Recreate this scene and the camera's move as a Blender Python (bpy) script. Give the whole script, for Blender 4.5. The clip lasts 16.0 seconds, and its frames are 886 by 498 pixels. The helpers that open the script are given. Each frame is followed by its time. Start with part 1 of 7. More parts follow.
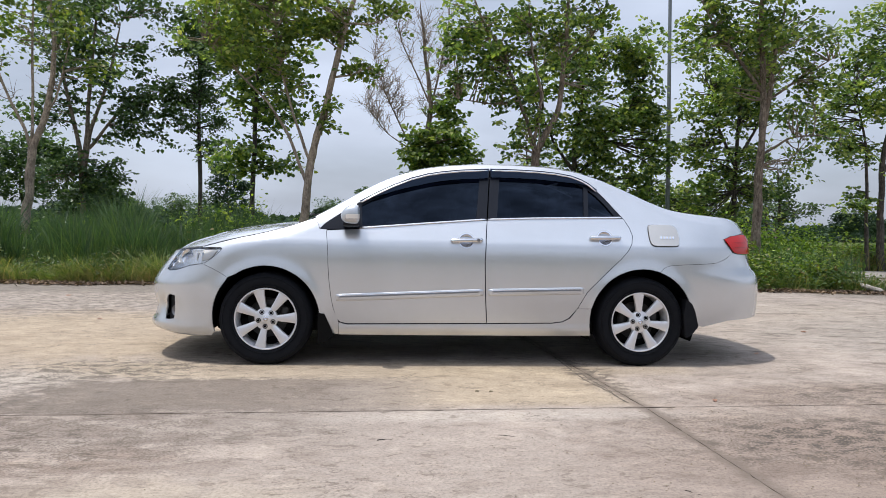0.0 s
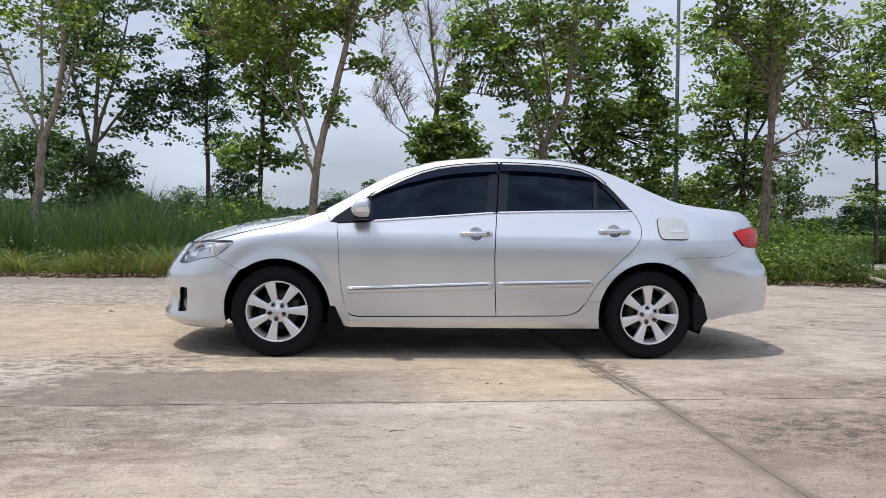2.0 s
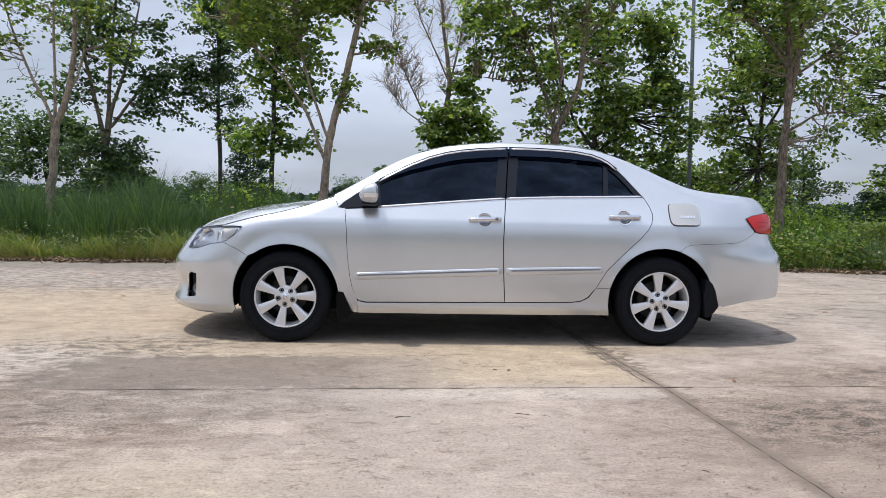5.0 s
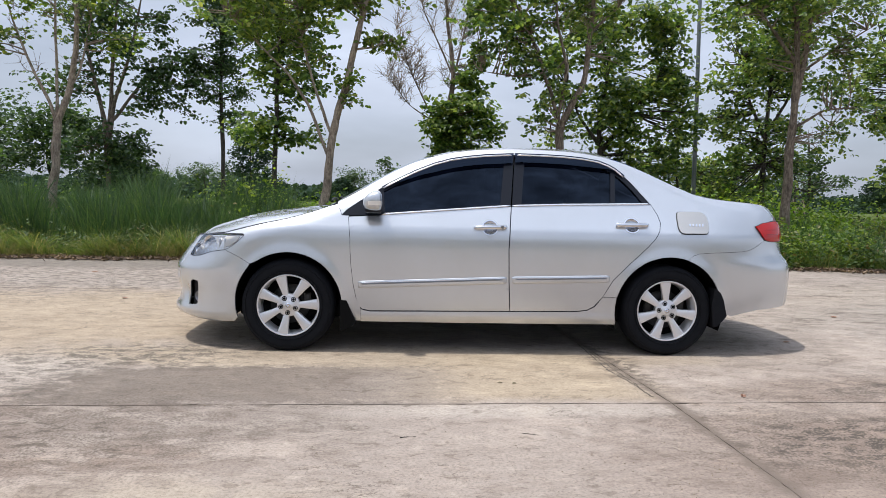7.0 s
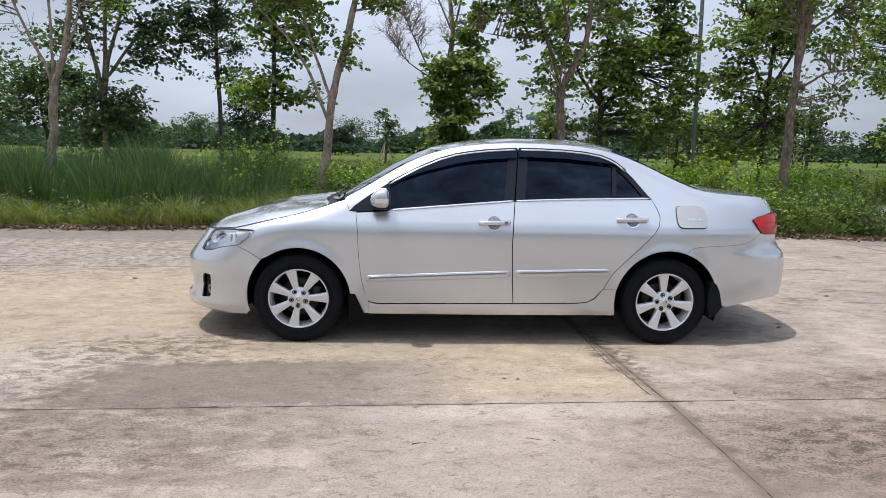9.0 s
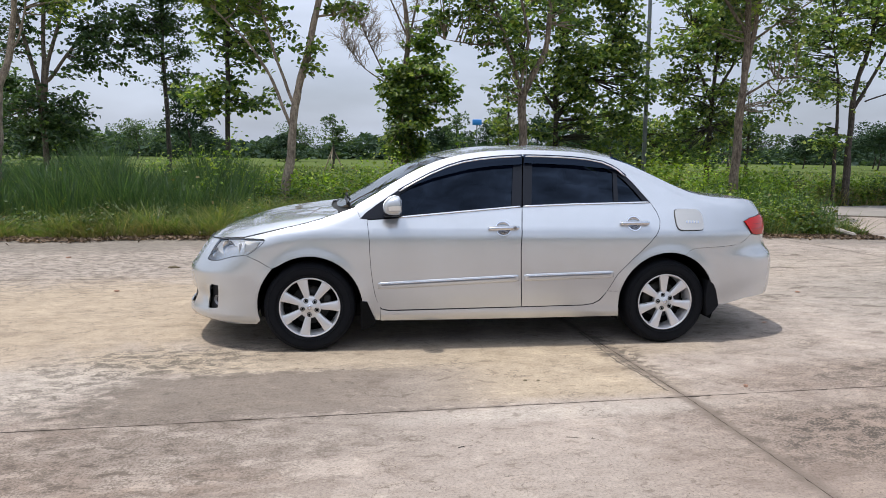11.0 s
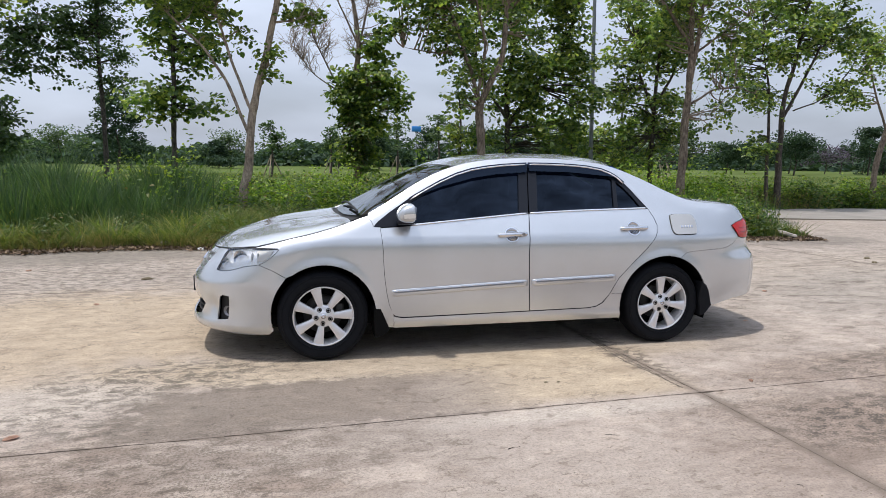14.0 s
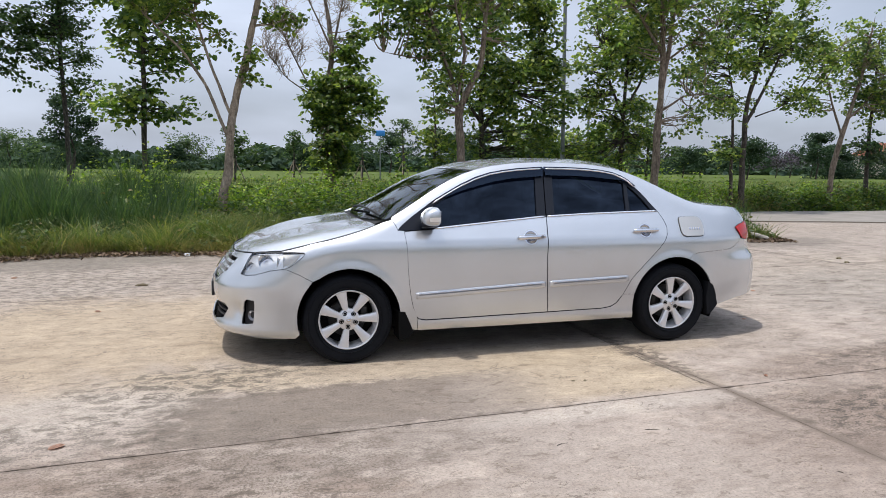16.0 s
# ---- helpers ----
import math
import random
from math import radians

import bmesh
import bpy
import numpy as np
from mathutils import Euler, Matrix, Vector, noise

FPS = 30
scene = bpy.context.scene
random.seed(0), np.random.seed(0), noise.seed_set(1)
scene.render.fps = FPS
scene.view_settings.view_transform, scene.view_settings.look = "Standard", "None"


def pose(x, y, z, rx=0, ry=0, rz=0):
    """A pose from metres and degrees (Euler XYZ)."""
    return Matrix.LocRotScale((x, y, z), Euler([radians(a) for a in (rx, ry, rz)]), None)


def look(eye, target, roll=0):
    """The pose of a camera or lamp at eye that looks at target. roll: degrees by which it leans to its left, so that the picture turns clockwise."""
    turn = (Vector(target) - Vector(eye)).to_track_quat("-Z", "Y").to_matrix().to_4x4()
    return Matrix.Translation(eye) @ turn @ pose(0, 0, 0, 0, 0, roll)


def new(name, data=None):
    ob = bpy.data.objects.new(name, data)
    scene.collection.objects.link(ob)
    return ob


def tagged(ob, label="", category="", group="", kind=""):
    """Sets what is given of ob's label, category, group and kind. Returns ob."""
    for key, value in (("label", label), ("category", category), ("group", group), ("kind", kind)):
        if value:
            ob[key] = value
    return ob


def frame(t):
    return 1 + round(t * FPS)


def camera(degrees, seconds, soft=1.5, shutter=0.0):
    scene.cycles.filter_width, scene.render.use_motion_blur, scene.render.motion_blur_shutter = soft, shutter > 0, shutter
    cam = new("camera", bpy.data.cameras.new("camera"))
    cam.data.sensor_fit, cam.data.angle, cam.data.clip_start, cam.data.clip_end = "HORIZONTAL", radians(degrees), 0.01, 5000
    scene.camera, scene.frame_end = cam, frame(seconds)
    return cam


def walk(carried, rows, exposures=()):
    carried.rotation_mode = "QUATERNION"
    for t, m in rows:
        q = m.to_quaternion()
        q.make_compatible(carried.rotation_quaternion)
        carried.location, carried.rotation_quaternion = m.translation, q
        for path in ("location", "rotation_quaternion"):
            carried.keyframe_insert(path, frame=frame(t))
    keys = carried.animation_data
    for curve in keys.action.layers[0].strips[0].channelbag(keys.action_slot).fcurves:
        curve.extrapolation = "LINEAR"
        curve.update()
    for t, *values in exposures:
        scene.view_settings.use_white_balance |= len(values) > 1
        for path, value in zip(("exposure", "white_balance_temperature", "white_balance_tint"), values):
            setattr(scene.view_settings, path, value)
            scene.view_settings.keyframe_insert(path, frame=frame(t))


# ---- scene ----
cam = camera(66.8, 16.0, soft=0.5)
PATH = [
    (0, (-0.465, -5.399, 0.932), (-0.31, -3.405, 0.877), 1.1),
    (0.5, (-0.462, -5.397, 0.939), (-0.314, -3.404, 0.869), 1.1),
    (1, (-0.466, -5.407, 0.931), (-0.326, -3.413, 0.866), 1.2),
    (1.5, (-0.479, -5.416, 0.931), (-0.345, -3.421, 0.857), 1.1),
    (2, (-0.489, -5.419, 0.935), (-0.353, -3.426, 0.858), 1.1),
    (2.5, (-0.485, -5.412, 0.938), (-0.351, -3.419, 0.851), 1.2),
    (3, (-0.476, -5.41, 0.938), (-0.349, -3.416, 0.846), 1.2),
    (3.5, (-0.478, -5.405, 0.936), (-0.355, -3.412, 0.827), 1.2),
    (4, (-0.47, -5.392, 0.936), (-0.355, -3.398, 0.822), 1.2),
    (6.5, (-0.462, -5.408, 0.934), (-0.37, -3.415, 0.801), 1.2),
    (7, (-0.474, -5.33, 1.05), (-0.381, -3.337, 0.902), 1.3),
    (7.5, (-0.484, -5.322, 1.235), (-0.39, -3.336, 1.015), 1.1),
    (8, (-0.475, -5.343, 1.35), (-0.385, -3.367, 1.055), 1.1),
    (10.3, (-0.827, -5.478, 1.381), (-0.656, -3.508, 1.082), 1.1),
    (10.5, (-0.891, -5.464, 1.372), (-0.698, -3.495, 1.076), 0.9),
    (11, (-1.002, -5.432, 1.382), (-0.736, -3.47, 1.101), 0.8),
    (11.5, (-1.127, -5.466, 1.387), (-0.788, -3.514, 1.115), 0.8),
    (12, (-1.212, -5.522, 1.392), (-0.833, -3.577, 1.123), 0.6),
    (12.5, (-1.262, -5.537, 1.394), (-0.861, -3.597, 1.124), 0.6),
    (13, (-1.345, -5.492, 1.393), (-0.922, -3.556, 1.123), 0.7),
    (13.5, (-1.456, -5.437, 1.396), (-1.014, -3.505, 1.127), 0.8),
    (14, (-1.542, -5.405, 1.389), (-1.088, -3.475, 1.129), 0.7),
    (14.5, (-1.677, -5.415, 1.396), (-1.184, -3.494, 1.14), 0.6),
    (15, (-1.777, -5.438, 1.397), (-1.251, -3.526, 1.142), 0.6),
    (15.5, (-1.856, -5.409, 1.388), (-1.31, -3.502, 1.134), 0.7),
    (16, (-1.987, -5.36, 1.383), (-1.419, -3.458, 1.137), 0.7),
]
walk(cam, [(t, look(eye, target, roll)) for t, eye, target, roll in PATH])

# ---- world, sun, exposure ----
SUN_DIR = Vector((0.29, 0.035, -1.0)).normalized()
world = bpy.data.worlds.new("world")
scene.world = world
world.use_nodes = True
wn, wl = world.node_tree.nodes, world.node_tree.links
wn.clear()
sky = wn.new("ShaderNodeTexSky")
sky.sky_type, sky.sun_disc = "NISHITA", False
sky.sun_elevation = math.asin(-SUN_DIR.z)
sky.sun_rotation = math.atan2(-SUN_DIR.x, -SUN_DIR.y)
sky.air_density, sky.dust_density, sky.ozone_density, sky.altitude = 1.0, 4.0, 1.5, 0
haze = wn.new("ShaderNodeMix")
haze.data_type = "RGBA"
wtc = wn.new("ShaderNodeTexCoord")
wmap = wn.new("ShaderNodeMapping")
wmap.inputs["Scale"].default_value = (1.0, 1.0, 3.0)
wnoise = wn.new("ShaderNodeTexNoise")
wnoise.inputs["Scale"].default_value, wnoise.inputs["Detail"].default_value = 1.6, 5
wramp = wn.new("ShaderNodeMapRange")
wramp.inputs["From Min"].default_value, wramp.inputs["From Max"].default_value = 0.35, 0.7
wramp.inputs["To Min"].default_value, wramp.inputs["To Max"].default_value = 0.38, 0.88
wl.new(wtc.outputs["Generated"], wmap.inputs["Vector"])
wl.new(wmap.outputs["Vector"], wnoise.inputs["Vector"])
wl.new(wnoise.outputs["Fac"], wramp.inputs["Value"])
wl.new(sky.outputs["Color"], haze.inputs["A"])
# thin bright cloud overhead, duller haze towards the horizon
wsep = wn.new("ShaderNodeSeparateXYZ")
wl.new(wtc.outputs["Generated"], wsep.inputs["Vector"])
wlift = wn.new("ShaderNodeMapRange")
wlift.inputs["From Min"].default_value, wlift.inputs["From Max"].default_value = 0.34, 0.85
wlift.inputs["To Min"].default_value, wlift.inputs["To Max"].default_value = 1.0, 2.1
wl.new(wsep.outputs["Z"], wlift.inputs["Value"])
wthin = wn.new("ShaderNodeMapRange")
wthin.inputs["From Min"].default_value, wthin.inputs["From Max"].default_value = 0.35, 0.75
wthin.inputs["To Min"].default_value, wthin.inputs["To Max"].default_value = 1.0, 0.8
wl.new(wsep.outputs["Z"], wthin.inputs["Value"])
wfac = wn.new("ShaderNodeMath")
wfac.operation = "MULTIPLY"
wl.new(wramp.outputs["Result"], wfac.inputs[0])
wl.new(wthin.outputs["Result"], wfac.inputs[1])
wl.new(wfac.outputs["Value"], haze.inputs["Factor"])
wcloud = wn.new("ShaderNodeVectorMath")
wcloud.operation = "SCALE"
wcloud.inputs[0].default_value = (6.5, 7.22, 8.8)
wpuff = wn.new("ShaderNodeTexNoise")
wpuff.inputs["Scale"].default_value, wpuff.inputs["Detail"].default_value = 2.6, 6
wl.new(wmap.outputs["Vector"], wpuff.inputs["Vector"])
wtone = wn.new("ShaderNodeMapRange")
wtone.inputs["From Min"].default_value, wtone.inputs["From Max"].default_value = 0.35, 0.65
wtone.inputs["To Min"].default_value, wtone.inputs["To Max"].default_value = 0.86, 1.15
wl.new(wpuff.outputs["Fac"], wtone.inputs["Value"])
wglow = wn.new("ShaderNodeMath")
wglow.operation = "MULTIPLY"
wl.new(wlift.outputs["Result"], wglow.inputs[0])
wl.new(wtone.outputs["Result"], wglow.inputs[1])
wl.new(wglow.outputs["Value"], wcloud.inputs["Scale"])
wl.new(wcloud.outputs["Vector"], haze.inputs["B"])
wbg = wn.new("ShaderNodeBackground")
wbg.inputs["Strength"].default_value = 0.11
wout = wn.new("ShaderNodeOutputWorld")
wl.new(haze.outputs["Result"], wbg.inputs["Color"])
wl.new(wbg.outputs["Background"], wout.inputs["Surface"])
sun_data = bpy.data.lights.new("sun", "SUN")
sun_data.energy, sun_data.angle, sun_data.color = 3.3, radians(0.6), (1.0, 0.96, 0.91)
sun = new("sun", sun_data)
sun.rotation_mode = "QUATERNION"
sun.rotation_quaternion = SUN_DIR.to_track_quat("-Z", "Y")
sun.location = (-4, 0, 20)


# ---- materials ----
def node_mat(name):
    m = bpy.data.materials.new(name)
    m.use_nodes = True
    nt = m.node_tree
    return m, nt, nt.nodes["Principled BSDF"]


def noise_node(nt, scale, detail=4, rough=0.6, vec=None, distortion=0.0):
    n = nt.nodes.new("ShaderNodeTexNoise")
    n.inputs["Scale"].default_value, n.inputs["Detail"].default_value = scale, detail
    n.inputs["Roughness"].default_value, n.inputs["Distortion"].default_value = rough, distortion
    if vec is not None:
        nt.links.new(vec, n.inputs["Vector"])
    return n.outputs["Fac"]


def ramp(nt, value, stops):
    r = nt.nodes.new("ShaderNodeValToRGB")
    el = r.color_ramp.elements
    while len(el) < len(stops):
        el.new(0.5)
    for e, (p, c) in zip(el, stops):
        e.position, e.color = p, (*c, 1) if len(c) == 3 else c
    nt.links.new(value, r.inputs["Fac"])
    return r.outputs["Color"]


def mix(nt, a, b, fac, mode="MIX"):
    m = nt.nodes.new("ShaderNodeMix")
    m.data_type, m.blend_type = "RGBA", mode
    for sock, v in ((m.inputs["A"], a), (m.inputs["B"], b), (m.inputs["Factor"], fac)):
        if isinstance(v, bpy.types.NodeSocket):
            nt.links.new(v, sock)
        elif isinstance(v, tuple):
            sock.default_value = (*v, 1)
        else:
            sock.default_value = v
    return m.outputs["Result"]


def bump(nt, bsdf, height, strength=0.3, dist=0.01):
    b = nt.nodes.new("ShaderNodeBump")
    b.inputs["Strength"].default_value, b.inputs["Distance"].default_value = strength, dist
    nt.links.new(height, b.inputs["Height"])
    nt.links.new(b.outputs["Normal"], bsdf.inputs["Normal"])


def coords(nt, kind="Object"):
    return nt.nodes.new("ShaderNodeTexCoord").outputs[kind]


def rough_mat(name, c1, c2, scale=8, rough=0.8, metal=0.0, bump_d=0.003, detail=5):
    m, nt, b = node_mat(name)
    v = coords(nt)
    n1 = noise_node(nt, scale, detail, vec=v)
    n2 = noise_node(nt, scale * 7, 4, vec=v)
    c = ramp(nt, n1, [(0.3, c1), (0.7, c2)])
    nt.links.new(c, b.inputs["Base Color"])
    b.inputs["Roughness"].default_value, b.inputs["Metallic"].default_value = rough, metal
    bump(nt, b, n2, 0.4, bump_d)
    return m


def plain_mat(name, c, rough=0.4, metal=0.0, coat=0.0, spec=0.5):
    m, nt, b = node_mat(name)
    b.inputs["Base Color"].default_value = (*c, 1)
    b.inputs["Roughness"].default_value, b.inputs["Metallic"].default_value = rough, metal
    b.inputs["Coat Weight"].default_value = coat
    b.inputs["Coat Roughness"].default_value = 0.03
    b.inputs["Specular IOR Level"].default_value = spec
    return m


def bark_mat(name, dark, mid_c, light, spots=0.5):
    """Bark with fissures that run up the stem, pale lichen patches and darker knots."""
    m, nt, b = node_mat(name)
    v = coords(nt)
    mp = nt.nodes.new("ShaderNodeMapping")
    mp.inputs["Scale"].default_value = (1.0, 1.0, 0.22)
    nt.links.new(v, mp.inputs["Vector"])
    fissure = noise_node(nt, 34, 6, 0.7, mp.outputs["Vector"], 0.4)
    patch_n = noise_node(nt, 5, 5, 0.65, v, 0.3)
    rings = noise_node(nt, 11, 3, 0.6, v)
    c = ramp(nt, fissure, [(0.3, dark), (0.47, mid_c), (0.68, light)])
    c = mix(nt, c, ramp(nt, patch_n, [(0.36, (0.62, 0.6, 0.6)), (0.5, (1, 1, 1)), (0.62, (1.0 + spots, 1.0 + spots, 1.0 + 0.95 * spots))]), 0.9, "MULTIPLY")
    c = mix(nt, c, ramp(nt, rings, [(0.3, (0.55, 0.52, 0.5)), (0.4, (1, 1, 1))]), 0.7, "MULTIPLY")
    nt.links.new(c, b.inputs["Base Color"])
    b.inputs["Roughness"].default_value = 0.95
    bump(nt, b, fissure, 0.8, 0.02)
    return m


def leaf_mat(name, stops, rough=0.42, trans=0.35, spec=0.55):
    """Leaf colours vary from leaf to leaf; some light passes through the blade."""
    m, nt, b = node_mat(name)
    g = nt.nodes.new("ShaderNodeNewGeometry")
    c = ramp(nt, g.outputs["Random Per Island"], stops)
    n = noise_node(nt, 0.7, 3, vec=coords(nt))
    dark = nt.nodes.new("ShaderNodeMapRange")
    dark.inputs["From Min"].default_value, dark.inputs["From Max"].default_value = 0.3, 0.7
    dark.inputs["To Min"].default_value, dark.inputs["To Max"].default_value = 0.6, 1.35
    nt.links.new(n, dark.inputs["Value"])
    c = mix(nt, c, dark.outputs["Result"], 1.0, "MULTIPLY")
    nt.links.new(c, b.inputs["Base Color"])
    b.inputs["Roughness"].default_value = rough
    b.inputs["Specular IOR Level"].default_value = spec
    t = nt.nodes.new("ShaderNodeBsdfTranslucent")
    nt.links.new(mix(nt, c, (1.3, 1.45, 0.6), 1.0, "MULTIPLY"), t.inputs["Color"])
    mx = nt.nodes.new("ShaderNodeMixShader")
    mx.inputs["Fac"].default_value = trans
    nt.links.new(b.outputs["BSDF"], mx.inputs[1])
    nt.links.new(t.outputs["BSDF"], mx.inputs[2])
    nt.links.new(mx.outputs["Shader"], nt.nodes["Material Output"].inputs["Surface"])
    return m


def concrete_mat():
    """Weathered concrete: flaking skin, dried silt, damp and rusty stains, dirt along the joints."""
    m, nt, b = node_mat("concrete")
    v = coords(nt, "Object")

    def stretched(sx, sy, turn):
        q = nt.nodes.new("ShaderNodeMapping")
        q.inputs["Scale"].default_value = (sx, sy, 1.0)
        q.inputs["Rotation"].default_value = (0, 0, radians(turn))
        nt.links.new(v, q.inputs["Vector"])
        return q.outputs["Vector"]

    def math2(op, a, k, c=None):
        q = nt.nodes.new("ShaderNodeMath")
        q.operation = op
        for sock, val in zip(q.inputs, (a, k, c)):
            if isinstance(val, bpy.types.NodeSocket):
                nt.links.new(val, sock)
            elif val is not None:
                sock.default_value = val
        return q.outputs["Value"]

    def step(value, lo, hi):
        r = nt.nodes.new("ShaderNodeMapRange")
        r.interpolation_type = "SMOOTHSTEP"
        r.inputs["From Min"].default_value, r.inputs["From Max"].default_value = lo, hi
        nt.links.new(value, r.inputs["Value"])
        return r.outputs["Result"]

    sep = nt.nodes.new("ShaderNodeSeparateXYZ")
    nt.links.new(v, sep.inputs["Vector"])
    X, Y = sep.outputs["X"], sep.outputs["Y"]
    times = lambda a, k: math2("MULTIPLY", a, k)

    big = noise_node(nt, 0.5, 4, 0.55, v, 0.3)
    mid = noise_node(nt, 1.7, 7, 0.62, v, 0.5)
    streak = noise_node(nt, 2.2, 9, 0.66, stretched(1.0, 1.35, -6), 0.5)
    flake = noise_node(nt, 4.2, 7, 0.6, stretched(0.8, 1.3, 3), 0.6)
    flake2 = noise_node(nt, 11, 7, 0.64, stretched(0.8, 1.25, -8), 0.5)
    broom = noise_node(nt, 22, 5, 0.6, stretched(0.75, 1.2, -14), 0.8)
    scrape = noise_node(nt, 9, 5, 0.6, stretched(0.45, 1.6, 24), 1.5)
    fine = noise_node(nt, 70, 4, 0.75, v)
    grit = noise_node(nt, 165, 3, 0.6, v)
    where = noise_node(nt, 0.9, 4, 0.6, v)
    where2 = noise_node(nt, 2.4, 3, 0.6, stretched(1, 1, 40))
    base = ramp(nt, mid, [(0.3, (0.375, 0.336, 0.303)), (0.45, (0.425, 0.382, 0.348)), (0.58, (0.45, 0.407, 0.372)), (0.72, (0.505, 0.464, 0.427))])
    info = nt.nodes.new("ShaderNodeObjectInfo")
    base = mix(nt, base, ramp(nt, info.outputs["Random"], [(0.0, (0.96, 0.962, 0.97)), (1.0, (1.03, 1.015, 1.0))]), 1.0, "MULTIPLY")

    def place(cx, cy, rx, ry, turn):
        mp = nt.nodes.new("ShaderNodeMapping")
        mp.vector_type = "TEXTURE"
        mp.inputs["Location"].default_value = (cx, cy, 0)
        mp.inputs["Rotation"].default_value = (0, 0, radians(turn))
        mp.inputs["Scale"].default_value = (rx, ry, 1)
        nt.links.new(v, mp.inputs["Vector"])
        return mp.outputs["Vector"]

    def blot(cx, cy, rx, ry, turn, soft, ragged=1.3):
        """A stain of its own outline: an ellipse with a ragged edge, from 0 outside to 1 inside."""
        ln = nt.nodes.new("ShaderNodeVectorMath")
        ln.operation = "LENGTH"
        nt.links.new(place(cx, cy, rx, ry, turn), ln.inputs[0])
        return step(math2("MULTIPLY_ADD", streak, ragged, ln.outputs["Value"]), 1 + ragged / 2 + soft, 1 + ragged / 2 - soft)

    def slab_stain(cx, cy, rx, ry, turn, soft, ragged=0.5):
        """A stain that fills part of a slab: a ragged rectangle."""
        q = nt.nodes.new("ShaderNodeSeparateXYZ")
        nt.links.new(place(cx, cy, rx, ry, turn), q.inputs["Vector"])
        d = math2("MAXIMUM", math2("ABSOLUTE", q.outputs["X"], 0.0), math2("ABSOLUTE", q.outputs["Y"], 0.0))
        d = math2("MULTIPLY_ADD", math2("SUBTRACT", flake2, 0.5), ragged, d)
        return step(math2("MULTIPLY_ADD", streak, ragged, d), 1 + ragged / 2 + soft, 1 + ragged / 2 - soft)

    # yellow silt dried on the slabs
    c = mix(nt, base, (0.475, 0.4, 0.3), times(blot(-3.6, 0.5, 2.9, 1.5, 4, 0.45), 0.85))
    c = mix(nt, c, (0.47, 0.405, 0.31), times(blot(-0.7, -0.95, 2.2, 0.3, 2, 0.4), 0.75))
    c = mix(nt, c, (0.485, 0.415, 0.315), times(math2("MULTIPLY", slab_stain(0.0, -1.35, 0.9, 0.52, 2.35, 0.22, 0.3), step(X, -0.9, 0.1)), 0.9))
    c = mix(nt, c, (0.47, 0.42, 0.34), times(blot(-1.55, -3.35, 0.7, 0.4, 10, 0.5), 0.7))
    c = mix(nt, c, (0.455, 0.41, 0.35), times(blot(5.5, 2.0, 4.0, 1.6, 5, 0.5), 0.5))
    # rusty brown washes on the near slabs
    c = mix(nt, c, (0.255, 0.2, 0.165), times(math2("MULTIPLY", blot(-2.3, -2.5, 1.2, 0.55, 8, 0.5), step(flake, 0.62, 0.45)), 0.85))
    c = mix(nt, c, (0.32, 0.265, 0.228), times(blot(-3.3, -2.9, 1.5, 0.9, 10, 0.5), 0.6))
    c = mix(nt, c, (0.285, 0.23, 0.195), times(blot(2.0, -2.7, 1.25, 0.75, -8, 0.5), 0.95))
    c = mix(nt, c, (0.31, 0.25, 0.21), times(blot(2.6, -1.6, 1.3, 0.3, 6, 0.4), 0.7))
    c = mix(nt, c, (0.33, 0.275, 0.24), times(blot(0.85, -3.2, 0.55, 0.9, 0, 0.5), 0.55))
    # grey damp patch that stops at the joint
    damp = math2("MULTIPLY", slab_stain(-1.35, -1.6, 1.12, 0.37, 3, 0.12, 0.85), step(X, 0.25, -1.3))
    c = mix(nt, c, (0.235, 0.203, 0.175), times(damp, 0.95))
    c = mix(nt, c, (0.3, 0.272, 0.248), times(blot(-1.5, -2.25, 1.0, 0.3, 4, 0.5), 0.5))
    # pale leached concrete at its edge
    c = mix(nt, c, (0.53, 0.49, 0.445), times(blot(-2.95, -1.35, 0.6, 0.34, 12, 0.4), 0.75))
    c = mix(nt, c, (0.53, 0.495, 0.455), times(blot(0.1, -2.05, 0.9, 0.1, 2.4, 0.6), 0.7))
    dots = step(math2("MULTIPLY_ADD", fine, 0.3, math2("MULTIPLY", flake2, 0.75)), 0.55, 0.48)
    c = mix(nt, c, (0.17, 0.15, 0.125), times(math2("MULTIPLY", blot(-2.25, -0.95, 0.8, 0.36, 12, 0.5), dots), 0.85))
    c = mix(nt, c, (0.2, 0.18, 0.155), times(math2("MULTIPLY", blot(-5.2, 3.0, 3.4, 1.6, 5, 0.6), dots), 0.8))
    c = mix(nt, c, (0.22, 0.2, 0.175), times(math2("MULTIPLY", blot(-3.0, -1.75, 0.8, 0.3, 8, 0.5), dots), 0.7))
    mould = step(math2("MULTIPLY_ADD", fine, 0.7, math2("MULTIPLY", flake2, 0.7)), 0.735, 0.64)
    c = mix(nt, c, (0.1, 0.086, 0.07), times(math2("MULTIPLY", blot(2.1, -2.55, 1.15, 0.45, -6, 0.55), mould), 0.95))
    c = mix(nt, c, (0.14, 0.12, 0.1), times(math2("MULTIPLY", blot(3.0, -1.55, 1.3, 0.3, 8, 0.55), mould), 0.85))
    c = mix(nt, c, (0.15, 0.125, 0.1), times(math2("MULTIPLY", blot(-2.2, -2.45, 1.0, 0.5, 8, 0.6), mould), 0.6))
    c = mix(nt, c, (0.22, 0.205, 0.182), times(blot(-5.5, 4.9, 3.2, 0.8, 0, 0.35), 0.75))
